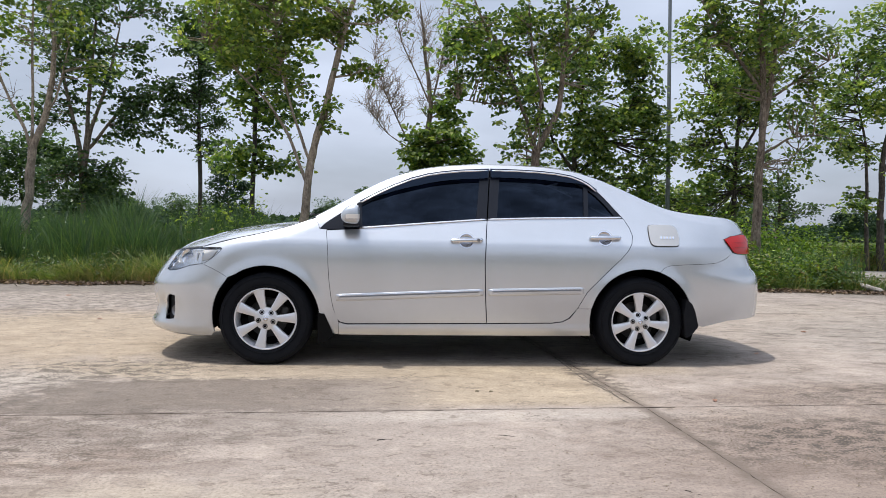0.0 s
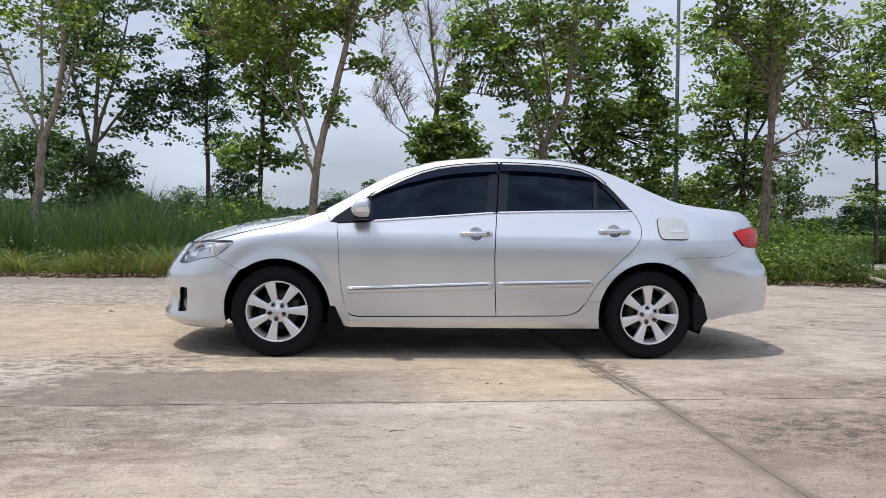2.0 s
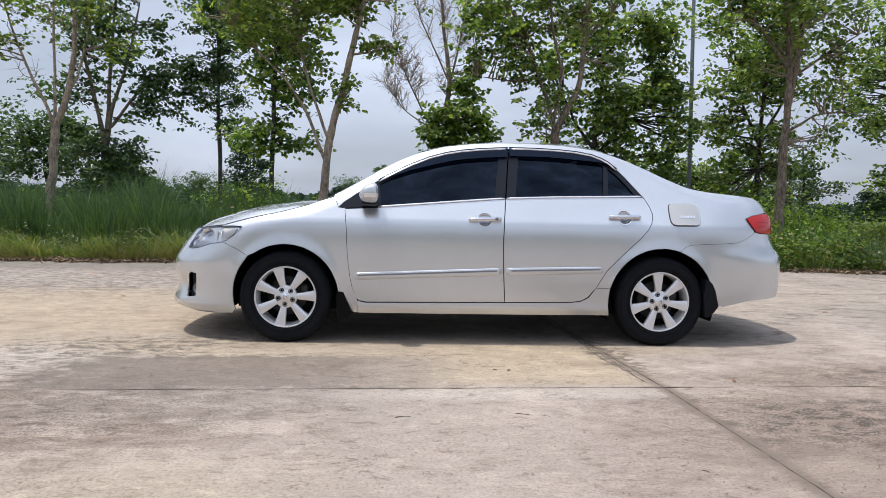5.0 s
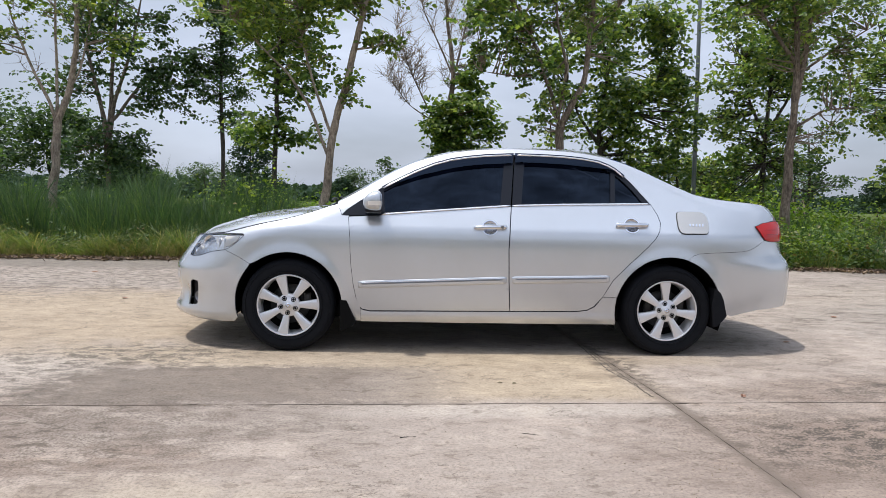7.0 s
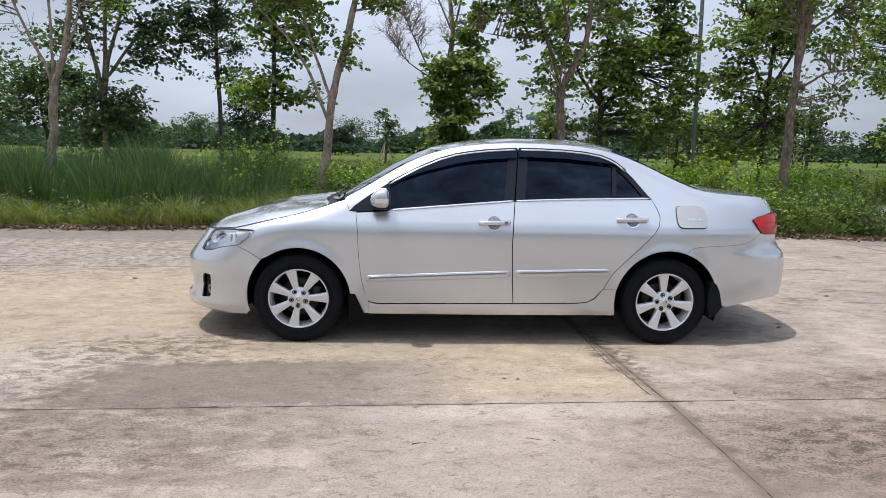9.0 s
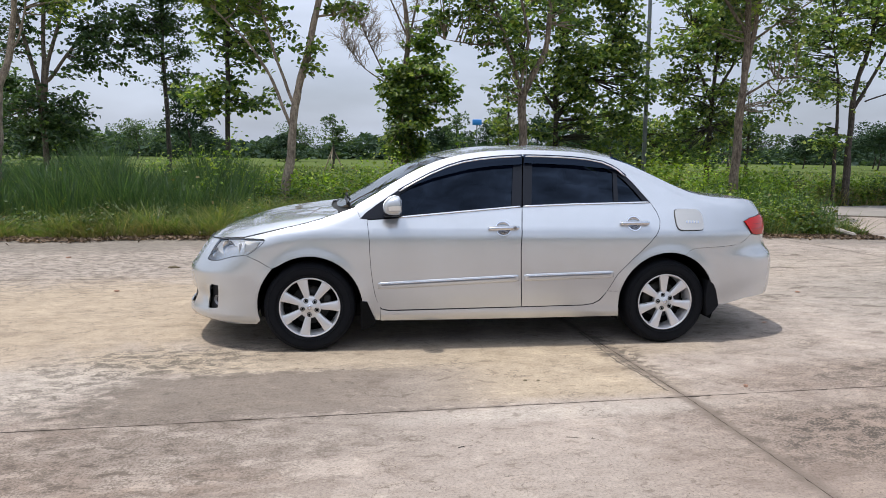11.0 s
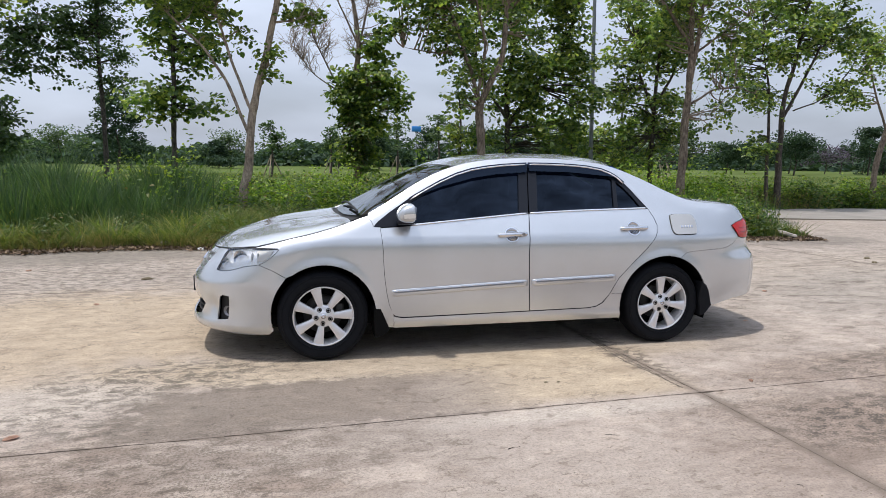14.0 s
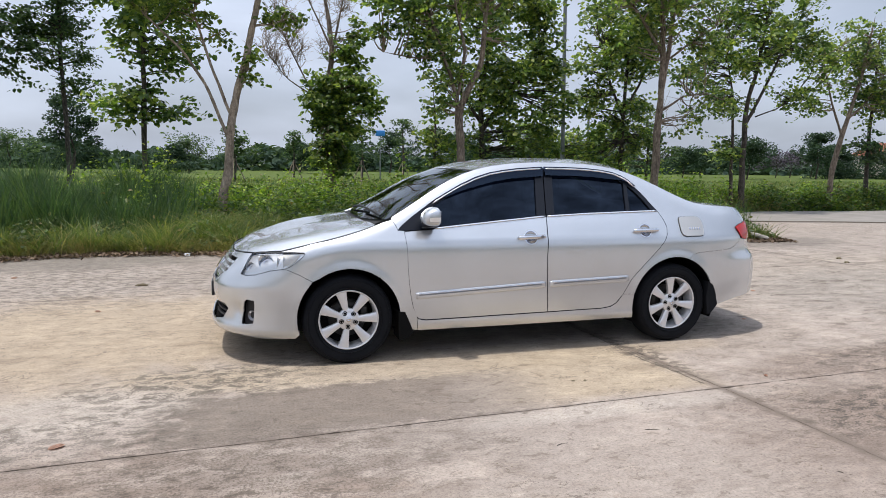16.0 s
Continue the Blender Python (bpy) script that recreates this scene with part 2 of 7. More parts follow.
    c = mix(nt, c, (0.34, 0.32, 0.295), times(blot(5.2, 0.9, 2.2, 1.1, 20, 0.5), 0.55))
    c = mix(nt, c, (0.25, 0.23, 0.21), times(blot(7.9, 5.2, 1.5, 0.8, 10, 0.35), 0.75))
    # skin flaked off in places
    c = mix(nt, c, ramp(nt, flake, [(0.39, (0.82, 0.8, 0.785)), (0.42, (0.96, 0.955, 0.95)), (0.54, (1, 1, 1)), (0.565, (1.1, 1.095, 1.085))]), step(where, 0.3, 0.55), "MULTIPLY")
    c = mix(nt, c, ramp(nt, flake2, [(0.38, (0.68, 0.66, 0.635)), (0.41, (1, 1, 1)), (0.57, (1, 1, 1)), (0.6, (1.14, 1.14, 1.13))]), times(step(where, 0.7, 0.42), 0.9), "MULTIPLY")
    # broken dark rims of the flakes
    rim = step(math2("ABSOLUTE", math2("SUBTRACT", flake, 0.49), 0.0), 0.011, 0.002)
    rim2 = step(math2("ABSOLUTE", math2("SUBTRACT", flake2, 0.46), 0.0), 0.02, 0.004)
    c = mix(nt, c, (0.17, 0.142, 0.115), times(math2("MULTIPLY", rim, step(where2, 0.5, 0.62)), 0.75))
    rough_zone = math2("MAXIMUM", step(Y, -1.0, 0.2), math2("MULTIPLY", step(X, 1.4, 2.2), 0.7))
    c = mix(nt, c, (0.17, 0.145, 0.12), times(math2("MULTIPLY", math2("MULTIPLY", rim2, step(where2, 0.52, 0.44)), rough_zone), 0.8))
    scale_off = noise_node(nt, 3.6, 10, 0.76, stretched(0.5, 1.3, 4), 0.4)
    c = mix(nt, c, ramp(nt, scale_off, [(0.41, (0.5, 0.475, 0.45)), (0.44, (0.93, 0.93, 0.93)), (0.53, (1, 1, 1.01)), (0.57, (1.1, 1.1, 1.11))]), times(blot(5.2, 1.6, 5.2, 4.0, 0, 0.7), 0.9), "MULTIPLY")
    c = mix(nt, c, ramp(nt, big, [(0.3, (0.92, 0.91, 0.905)), (0.7, (1.06, 1.055, 1.045))]), 0.8, "MULTIPLY")
    c = mix(nt, c, ramp(nt, broom, [(0.36, (0.86, 0.85, 0.84)), (0.47, (1, 1, 1)), (0.58, (1, 1, 1)), (0.66, (1.1, 1.1, 1.095))]), 0.75, "MULTIPLY")
    c = mix(nt, c, ramp(nt, scrape, [(0.38, (0.84, 0.82, 0.8)), (0.44, (1, 1, 1)), (0.57, (1, 1, 1)), (0.61, (1.16, 1.15, 1.13))]), math2("MULTIPLY", step(where2, 0.45, 0.62), 0.7), "MULTIPLY")
    c = mix(nt, c, ramp(nt, fine, [(0.33, (0.68, 0.66, 0.64)), (0.47, (1.0, 0.995, 0.99)), (0.62, (1.16, 1.155, 1.15))]), 1.0, "MULTIPLY")
    c = mix(nt, c, ramp(nt, grit, [(0.31, (0.34, 0.31, 0.28)), (0.36, (1, 1, 1))]), 0.8, "MULTIPLY")
    pits = noise_node(nt, 85, 2, 0.5, v)
    c = mix(nt, c, (0.13, 0.105, 0.085), times(math2("MULTIPLY", step(pits, 0.285, 0.25), step(X, -1.2, 1.0)), 0.85))
    # dirt washed along the joints
    dy = math2("ADD", Y, 1.9)
    across = math2("ADD", X, math2("ADD", math2("MULTIPLY", math2("MINIMUM", dy, 0.0), 0.034), math2("MULTIPLY", math2("MAXIMUM", dy, 0.0), 0.084)))
    along = math2("MULTIPLY_ADD", X, -0.041, math2("ADD", Y, 1.938))
    for field, at, wide, deep in ((across, 0.917, 0.075, 0.85), (across, 6.97, 0.06, 0.7), (along, 0.0, 0.022, 0.5), (along, 4.15, 0.022, 0.7)):
        off = math2("ABSOLUTE", math2("SUBTRACT", field, at), 0.0)
        off = math2("MULTIPLY_ADD", math2("SUBTRACT", streak, 0.5), 0.13, off)
        c = mix(nt, c, (0.2, 0.163, 0.135), times(step(off, wide, 0.0), deep))
    # mud beside the joint near the wheel
    c = mix(nt, c, (0.14, 0.118, 0.098), times(math2("MULTIPLY", blot(0.87, -1.05, 0.13, 0.6, 4, 0.5), dots), 0.85))
    c = mix(nt, c, (0.745, 0.712, 0.676), 1.0, "MULTIPLY")
    nt.links.new(c, b.inputs["Base Color"])
    b.inputs["Roughness"].default_value = 0.85
    # the skin has come off in thin steps
    steps = math2("ADD", math2("MULTIPLY", step(flake2, 0.44, 0.5), 0.4), math2("MULTIPLY", step(flake, 0.49, 0.52), 0.6))
    h = mix(nt, mix(nt, fine, grit, 0.4), steps, 0.3)
    bump(nt, b, h, 0.7, 0.007)
    return m


MAT = dict(
    concrete=concrete_mat(),
    joint=rough_mat("joint_dirt", (0.055, 0.045, 0.035), (0.12, 0.1, 0.078), 20, 0.95),
    soil=rough_mat("soil", (0.10, 0.085, 0.055), (0.2, 0.16, 0.1), 3, 0.95, bump_d=0.02),
    field=rough_mat("field_grass", (0.068, 0.1, 0.028), (0.118, 0.152, 0.042), 0.35, 0.9, bump_d=0.05),
    road=rough_mat("road", (0.2, 0.182, 0.162), (0.29, 0.265, 0.24), 1.2, 0.9),
    bark=bark_mat("bark", (0.07, 0.052, 0.04), (0.16, 0.122, 0.092), (0.29, 0.235, 0.185), 0.35),
    bark_dark=bark_mat("dark_bark", (0.025, 0.022, 0.02), (0.055, 0.046, 0.039), (0.12, 0.1, 0.083), 0.4),
    bark_pale=bark_mat("pale_bark", (0.13, 0.1, 0.075), (0.28, 0.222, 0.165), (0.44, 0.365, 0.285), 0.35),
    leaf=leaf_mat("leaf", [(0.0, (0.056, 0.1, 0.046)), (0.4, (0.112, 0.178, 0.062)), (0.7, (0.22, 0.295, 0.08)), (1.0, (0.38, 0.41, 0.12))], 0.4, 0.48, 0.55),
    leaf_light=leaf_mat("light_leaf", [(0.0, (0.07, 0.115, 0.044)), (0.45, (0.15, 0.215, 0.062)), (0.85, (0.28, 0.335, 0.085)), (1.0, (0.4, 0.38, 0.12))], 0.4, 0.48, 0.55),
    leaf_dark=leaf_mat("dark_leaf", [(0.0, (0.038, 0.07, 0.042)), (0.6, (0.072, 0.12, 0.06)), (1.0, (0.145, 0.205, 0.08))], 0.42, 0.42, 0.55),
    # leaves of the distant trees; the bluish haze of distance is mixed into their colour
    leaf_hazed=leaf_mat("hazed_leaf", [(0.0, (0.034, 0.058, 0.046)), (0.6, (0.054, 0.088, 0.062)), (1.0, (0.088, 0.126, 0.084))], 0.9, 0.25, 0.1),
    grass=leaf_mat("grass", [(0.0, (0.07, 0.115, 0.034)), (0.55, (0.125, 0.175, 0.05)), (0.82, (0.215, 0.23, 0.075)), (1.0, (0.36, 0.3, 0.15))], 0.5, 0.42),
    grass_tall=leaf_mat("tall_grass", [(0.0, (0.04, 0.082, 0.038)), (0.6, (0.07, 0.128, 0.054)), (1.0, (0.13, 0.185, 0.072))], 0.5, 0.4),
    grass_dry=leaf_mat("dry_grass", [(0.0, (0.11, 0.14, 0.038)), (0.5, (0.21, 0.19, 0.07)), (1.0, (0.34, 0.25, 0.13))], 0.6, 0.3),
    weed=leaf_mat("weed_leaf", [(0.0, (0.042, 0.082, 0.026)), (0.5, (0.082, 0.142, 0.036)), (0.85, (0.16, 0.22, 0.048)), (1.0, (0.25, 0.18, 0.08))], 0.5, 0.4),
    weed_light=leaf_mat("light_weed_leaf", [(0.0, (0.09, 0.17, 0.022)), (0.5, (0.19, 0.295, 0.035)), (1.0, (0.36, 0.42, 0.07))], 0.5, 0.42),
    straw=leaf_mat("straw", [(0.0, (0.13, 0.09, 0.045)), (0.5, (0.26, 0.19, 0.095)), (1.0, (0.42, 0.33, 0.18))], 0.7, 0.2),
    litter=leaf_mat("dead_leaf", [(0.0, (0.05, 0.033, 0.022)), (0.5, (0.12, 0.075, 0.046)), (1.0, (0.27, 0.19, 0.125))], 0.8, 0.1),
    purple=leaf_mat("purple_blossom", [(0.0, (0.05, 0.035, 0.07)), (0.5, (0.1, 0.07, 0.13)), (1.0, (0.045, 0.065, 0.04))], 0.7, 0.15),
    steel=plain_mat("galvanised_steel", (0.17, 0.19, 0.2), 0.5, 0.4),
    blue=plain_mat("blue_sign", (0.03, 0.22, 0.6), 0.4),
    roof_tile=plain_mat("red_roof", (0.35, 0.13, 0.08), 0.8),
    wall_far=plain_mat("house_wall", (0.55, 0.5, 0.45), 0.8),
    twig=rough_mat("twig", (0.2, 0.15, 0.11), (0.34, 0.27, 0.21), 12, 0.95),
)

MAT["field"].node_tree.nodes["Principled BSDF"].inputs["Specular IOR Level"].default_value = 0.05


# ---- mesh helpers ----
def mesh_np(name, verts, faces, material, smooth=False):
    """A mesh from numpy arrays: verts (n, 3), faces (m, 3 or 4)."""
    me = bpy.data.meshes.new(name)
    verts, faces = np.asarray(verts, np.float32), np.asarray(faces, np.int32)
    k = faces.shape[1]
    me.vertices.add(len(verts))
    me.vertices.foreach_set("co", verts.ravel())
    me.loops.add(faces.size)
    me.loops.foreach_set("vertex_index", faces.ravel())
    me.polygons.add(len(faces))
    me.polygons.foreach_set("loop_start", np.arange(0, faces.size, k, dtype=np.int32))
    me.polygons.foreach_set("loop_total", np.full(len(faces), k, np.int32))
    me.polygons.foreach_set("use_smooth", np.full(len(faces), smooth, bool))
    me.update(calc_edges=True)
    me.materials.append(material)
    return me


def part(name, bm, material, parent, label=""):
    """Links a bmesh, or a ready mesh, as ONE object under a thing or a part."""
    if isinstance(bm, bpy.types.Mesh):
        me = bm
    else:
        me = bpy.data.meshes.new(name)
        bm.to_mesh(me)
        bm.free()
        me.materials.append(material)
    ob = new(name, me)
    ob.parent = parent
    return tagged(ob, label)


def thing(name, at, label, category, group="", kind=""):
    e = new(name)
    e.location = at
    e.empty_display_size = 0.2
    return tagged(e, label, category, group, kind)


def box(sx, sy, sz, at=(0, 0, 0), bevel=0.0, seg=2, rot=None):
    bm = bmesh.new()
    bmesh.ops.create_cube(bm, size=1)
    bmesh.ops.scale(bm, vec=(sx, sy, sz), verts=bm.verts)
    if bevel:
        bmesh.ops.bevel(bm, geom=bm.edges[:], offset=bevel, segments=seg, profile=0.5, affect="EDGES")
    if rot is not None:
        bmesh.ops.transform(bm, matrix=rot, verts=bm.verts)
    bmesh.ops.translate(bm, vec=at, verts=bm.verts)
    for f in bm.faces:
        f.smooth = bevel > 0
    return bm


def tube_arrays(points, radii, sides=6):
    """Verts and quads of a tube along a line of points."""
    P, n = np.asarray(points, float), len(points)
    V, F = [], []
    t = np.gradient(P, axis=0)
    t /= np.linalg.norm(t, axis=1)[:, None] + 1e-9
    ref = np.array([0.31, 0.93, 0.2])
    a = np.cross(t, ref)
    a /= np.linalg.norm(a, axis=1)[:, None] + 1e-9
    b = np.cross(t, a)
    ang = np.arange(sides) * 2 * math.pi / sides
    for i in range(n):
        V.append(P[i] + radii[i] * (np.cos(ang)[:, None] * a[i] + np.sin(ang)[:, None] * b[i]))
    for i in range(n - 1):
        for j in range(sides):
            k = (j + 1) % sides
            F.append((i * sides + j, i * sides + k, (i + 1) * sides + k, (i + 1) * sides + j))
    return np.concatenate(V), np.array(F)


class Pile:
    """Collects pieces of geometry into one mesh."""

    def __init__(self):
        self.v, self.f, self.n = [], [], 0

    def add(self, v, f):
        if len(v):
            self.v.append(v)
            self.f.append(f + self.n)
            self.n += len(v)

    def mesh(self, name, material, smooth=False):
        return mesh_np(name, np.concatenate(self.v), np.concatenate(self.f), material, smooth)


def bend(points, n, wobble, rng):
    """A smooth, slightly uneven line through the points, n steps."""
    P = np.asarray(points, float)
    d = np.concatenate([[0], np.cumsum(np.linalg.norm(np.diff(P, axis=0), axis=1))])
    u = np.linspace(0, d[-1], n)
    Q = np.stack([np.interp(u, d, P[:, k]) for k in range(3)], 1)
    for _ in range(2):
        Q[1:-1] = (Q[:-2] + 2 * Q[1:-1] + Q[2:]) / 4
    w = rng.normal(0, wobble * 1.8, (n, 3))
    w[0] = w[-1] = 0
    for _ in range(2):
        w[1:-1] = (w[:-2] + 2 * w[1:-1] + w[2:]) / 4
    return Q + w


def leaves_arrays(centres, size, rng, droop=0.35, width=0.72, ways=None):
    """Folded kite-shaped leaves at the given centres: verts and triangles."""
    n = len(centres)
    d = rng.normal(0, 1, (n, 3)) if ways is None else ways.copy()
    if ways is None:
        d[:, 2] = d[:, 2] * 0.45 - droop
    d /= np.linalg.norm(d, axis=1)[:, None]
    up = np.array([0, 0, 1.0]) + rng.normal(0, 0.45, (n, 3))
    w = np.cross(d, up)
    w /= np.linalg.norm(w, axis=1)[:, None] + 1e-9
    nn = np.cross(w, d)
    L = size * rng.uniform(0.6, 1.25, (n, 1))
    base, tip = centres - d * L * 0.5, centres + d * L * 0.5 - nn * L * 0.1
    m1, m2 = centres - d * L * 0.2, centres + d * L * 0.18
    e1, e2 = w * L * width * 0.46, w * L * width * 0.4
    rise = nn * L * 0.07
    V = np.stack([base, m1 + e1 + rise, m2 + e2 + rise * 0.6, tip, m2 - e2 + rise * 0.6, m1 - e1 + rise], 1).reshape(-1, 3)
    i = np.arange(n)[:, None] * 6
    F = np.concatenate([i + np.array([0, 3, 2, 1]), i + np.array([0, 5, 4, 3])])
    return V, F


def sprays(centres, per, length, size, rng):
    """Leafy twigs: leaves in two ranks along a short, slightly drooping twig at each centre."""
    n = len(centres)
    a = rng.uniform(0, 2 * math.pi, n)
    d = np.stack([np.cos(a), np.sin(a), rng.normal(-0.1, 0.25, n)], 1)
    sd = np.stack([-np.sin(a), np.cos(a), rng.normal(0, 0.2, n)], 1)
    ln = length * rng.uniform(0.6, 1.4, n)
    t = np.linspace(-0.5, 0.5, per)
    sign = np.where(np.arange(per) % 2, 1.0, -1.0)
    c = centres[:, None] + d[:, None] * (ln[:, None] * t)[:, :, None] + sd[:, None] * (sign * size * 0.5)[None, :, None]
    c[:, :, 2] -= 0.18 * ln[:, None] * (t + 0.5) ** 2
    c += rng.normal(0, size * 0.22, c.shape)
    w = d[:, None] * 0.55 + sd[:, None] * sign[None, :, None] * 0.9 + np.array([0, 0, -0.38]) + rng.normal(0, 0.32, c.shape)
    return c.reshape(-1, 3), w.reshape(-1, 3)


def in_blob(c, r, n, rng, shell=0.45):
    d = rng.normal(0, 1, (n, 3))
    d /= np.linalg.norm(d, axis=1)[:, None]
    return np.asarray(c) + d * np.asarray(r) * (rng.uniform(shell ** 3, 1, (n, 1)) ** (1 / 3))


def tree(base, limbs, blobs, label, bark, leaf, seed, leaf_size=0.15, per=16, spread=0.3, category="tree", twigs=(), name="tree", droop=0.35, dense=0.8, group="trees behind the pavement"):
    """Limbs: (points, first radius, last radius), in metres from the world's origin; blobs: (centre, radii, clusters of leaves);
    twigs: (centre, radii, number) of bare branches."""
    rng = np.random.default_rng(seed)
    root = thing(name, base, label, category, group)
    o = np.asarray(base, float)
    wood, joints = Pile(), []
    for pts, r0, r1 in limbs:
        n = max(10, 6 * len(pts))
        Q = bend(pts, n, r0 * 0.12, rng) - o
        R = 0.85 * (np.linspace(1, 0, n) ** 0.9 * (r0 - r1) + r1)
        R[-3:] *= np.array([0.8, 0.5, 0.15]) if r1 < 0.05 else 1.0
        wood.add(*tube_arrays(Q, R * rng.uniform(0.9, 1.1, n), 10))
        joints += [q for q in Q[n // 3:]]
    J = np.array(joints)
    twig, L = Pile(), []
    for c, r, k in blobs:
        # leaves gather in clumps with gaps of sky between them
        m = max(3, int(k * dense / 3))
        cs = np.repeat(in_blob(np.asarray(c) - o, r, m, rng, 0.35), 3, 0) + rng.normal(0, spread * 0.42, (3 * m, 3))
        for p in cs:
            near = J[np.argmin(np.linalg.norm(J - p, axis=1) + 0.6 * np.maximum(0, J[:, 2] - p[2] + 0.2))]
            if rng.random() < 0.5:
                m1 = near * 0.5 + p * 0.5 + rng.normal(0, 0.1, 3)
                Q = bend([near, m1, p], 5, 0.015, rng)
                twig.add(*tube_arrays(Q, np.linspace(0.02, 0.006, 5), 4))
            L.append(p)
    for c, r, k in twigs:
        for p in in_blob(np.asarray(c) - o, r, k, rng, 0.6):
            near = J[np.argmin(np.linalg.norm(J - p, axis=1) + 1.2 * np.maximum(0, J[:, 2] - p[2] + 0.5))]
            mid = near * 0.55 + p * 0.45 + rng.normal(0, 0.1, 3) + np.array([0, 0, 0.02])
            Q = bend([near, mid, p], 8, 0.012, rng)
            twig.add(*tube_arrays(Q, np.linspace(0.011, 0.003, 8), 4))
            for _ in range(7):
                q0 = Q[rng.integers(2, 7)]
                q1 = q0 + (p - near) * rng.uniform(0.08, 0.26) + rng.normal(0, 0.19, 3) + np.array([0, 0, 0.08])
                twig.add(*tube_arrays(bend([q0, (q0 + q1) / 2 + rng.normal(0, 0.04, 3), q1], 5, 0.01, rng), np.linspace(0.007, 0.0025, 5), 3))
    part("trunk", wood.mesh("trunk", bark, True), bark, root)
    if twig.n:
        tagged(part("branching", twig.mesh("branching", MAT["twig"] if twigs else bark, True), bark, root), kind="stuff")
    if L:
        L = np.array(L)
        pts, ways = sprays(np.concatenate([L, L + rng.normal(0, spread * 0.7, L.shape)]), max(8, int(per * 0.8)), spread * 2.0, leaf_size * 0.9, rng)
        V, F = leaves_arrays(pts, leaf_size * 0.8, rng, droop, 0.8, ways=ways)
        tagged(part("crown", mesh_np("crown", V, F, leaf), leaf, root), kind="stuff")
    return root


def blades(xy, height, width, rng, lean=0.35, z=0.0, ways=None, scale=None):
    """Grass blades: each a bent strip of three quads narrowing to a tip."""
    n = len(xy)
    h = height * rng.uniform(0.55, 1.15, n) * (0.8 + 0.28 * np.sin(1.9 * xy[:, 0] + 0.7 * np.sin(2.3 * xy[:, 1])) * np.sin(1.3 * xy[:, 1] + 0.4 * xy[:, 0]) + 0.16 * np.sin(5.3 * xy[:, 0] + 3.1 * xy[:, 1]))
    a = rng.uniform(0, 2 * math.pi, n)
    side = np.stack([np.cos(a), np.sin(a), np.zeros(n)], 1)
    b = rng.uniform(0, 2 * math.pi, n) if ways is None else ways + rng.normal(0, 0.7, n)
    if scale is not None:
        h = h * scale
    out = np.stack([np.cos(b), np.sin(b), np.zeros(n)], 1) * (lean * h * rng.uniform(0.2, 1.4, n))[:, None]
    p = np.concatenate([xy, np.full((n, 1), z)], 1)
    V = []
    for u, w in ((0, 1.0), (0.4, 0.9), (0.75, 0.6), (1.0, 0.06)):
        c = p + out * u ** 2 + np.stack([np.zeros(n), np.zeros(n), h * (u - 0.18 * lean * u * u)], 1)
        hw = (width * w * 0.5) * side
        V += [c - hw, c + hw]
    V = np.stack(V, 1).reshape(-1, 3)
    i = np.arange(n)[:, None] * 8
    F = np.concatenate([i + np.array([0, 1, 3, 2]), i + np.array([2, 3, 5, 4]), i + np.array([4, 5, 7, 6])])
    return V, F

# ---- ground, pavement, road ----
ground = new("ground", mesh_np("ground", [(-900, -900, -0.06), (900, -900, -0.06), (900, 1200, -0.06), (-900, 1200, -0.06)], [(0, 1, 2, 3)], MAT["field"]))
tagged(ground, "flat green grass field reaching the horizon", "ground", kind="structure")

SLAB_TURN, SLAB_O, SLAB_W, SLAB_D = radians(2.35), (0.917, -1.9), 6.05, 4.15


def slab_world(u, v):
    c, s = math.cos(SLAB_TURN), math.sin(SLAB_TURN)
    # the joints that run away from the camera are not quite square to the others
    return SLAB_O[0] + c * u - (0.034 if v < 0 else 0.084) * v, SLAB_O[1] + s * u + c * v


def verge_y(x):
    """The far edge of the pavement: the grass verge, and past its corner the turning to the side road."""
    wob = 0.12 * math.sin(1.3 * x) + 0.07 * math.sin(3.1 * x + 1)
    if x < 8.2:
        return 5.5 + wob
    if x < 11.2:
        return 5.5 + wob + (x - 8.2) / 3.0 * 7.4
    return 12.95 + wob


pavement = new("pavement", None)
tagged(pavement, "weathered concrete pavement with stained slabs and dark joints", "pavement", kind="structure")
base_pts = [(x, verge_y(x) + 0.03, -0.007) for x in np.arange(-40, 45.1, 0.5)]
bm = bmesh.new()
lower = [bm.verts.new((x, -30, -0.007)) for x, y, z in base_pts]
upper = [bm.verts.new(p) for p in base_pts]
for i in range(len(base_pts) - 1):
    bm.faces.new((lower[i], lower[i + 1], upper[i + 1], upper[i]))
part("joint_bed", bm, MAT["joint"], pavement, "dirt in the joints between the slabs")


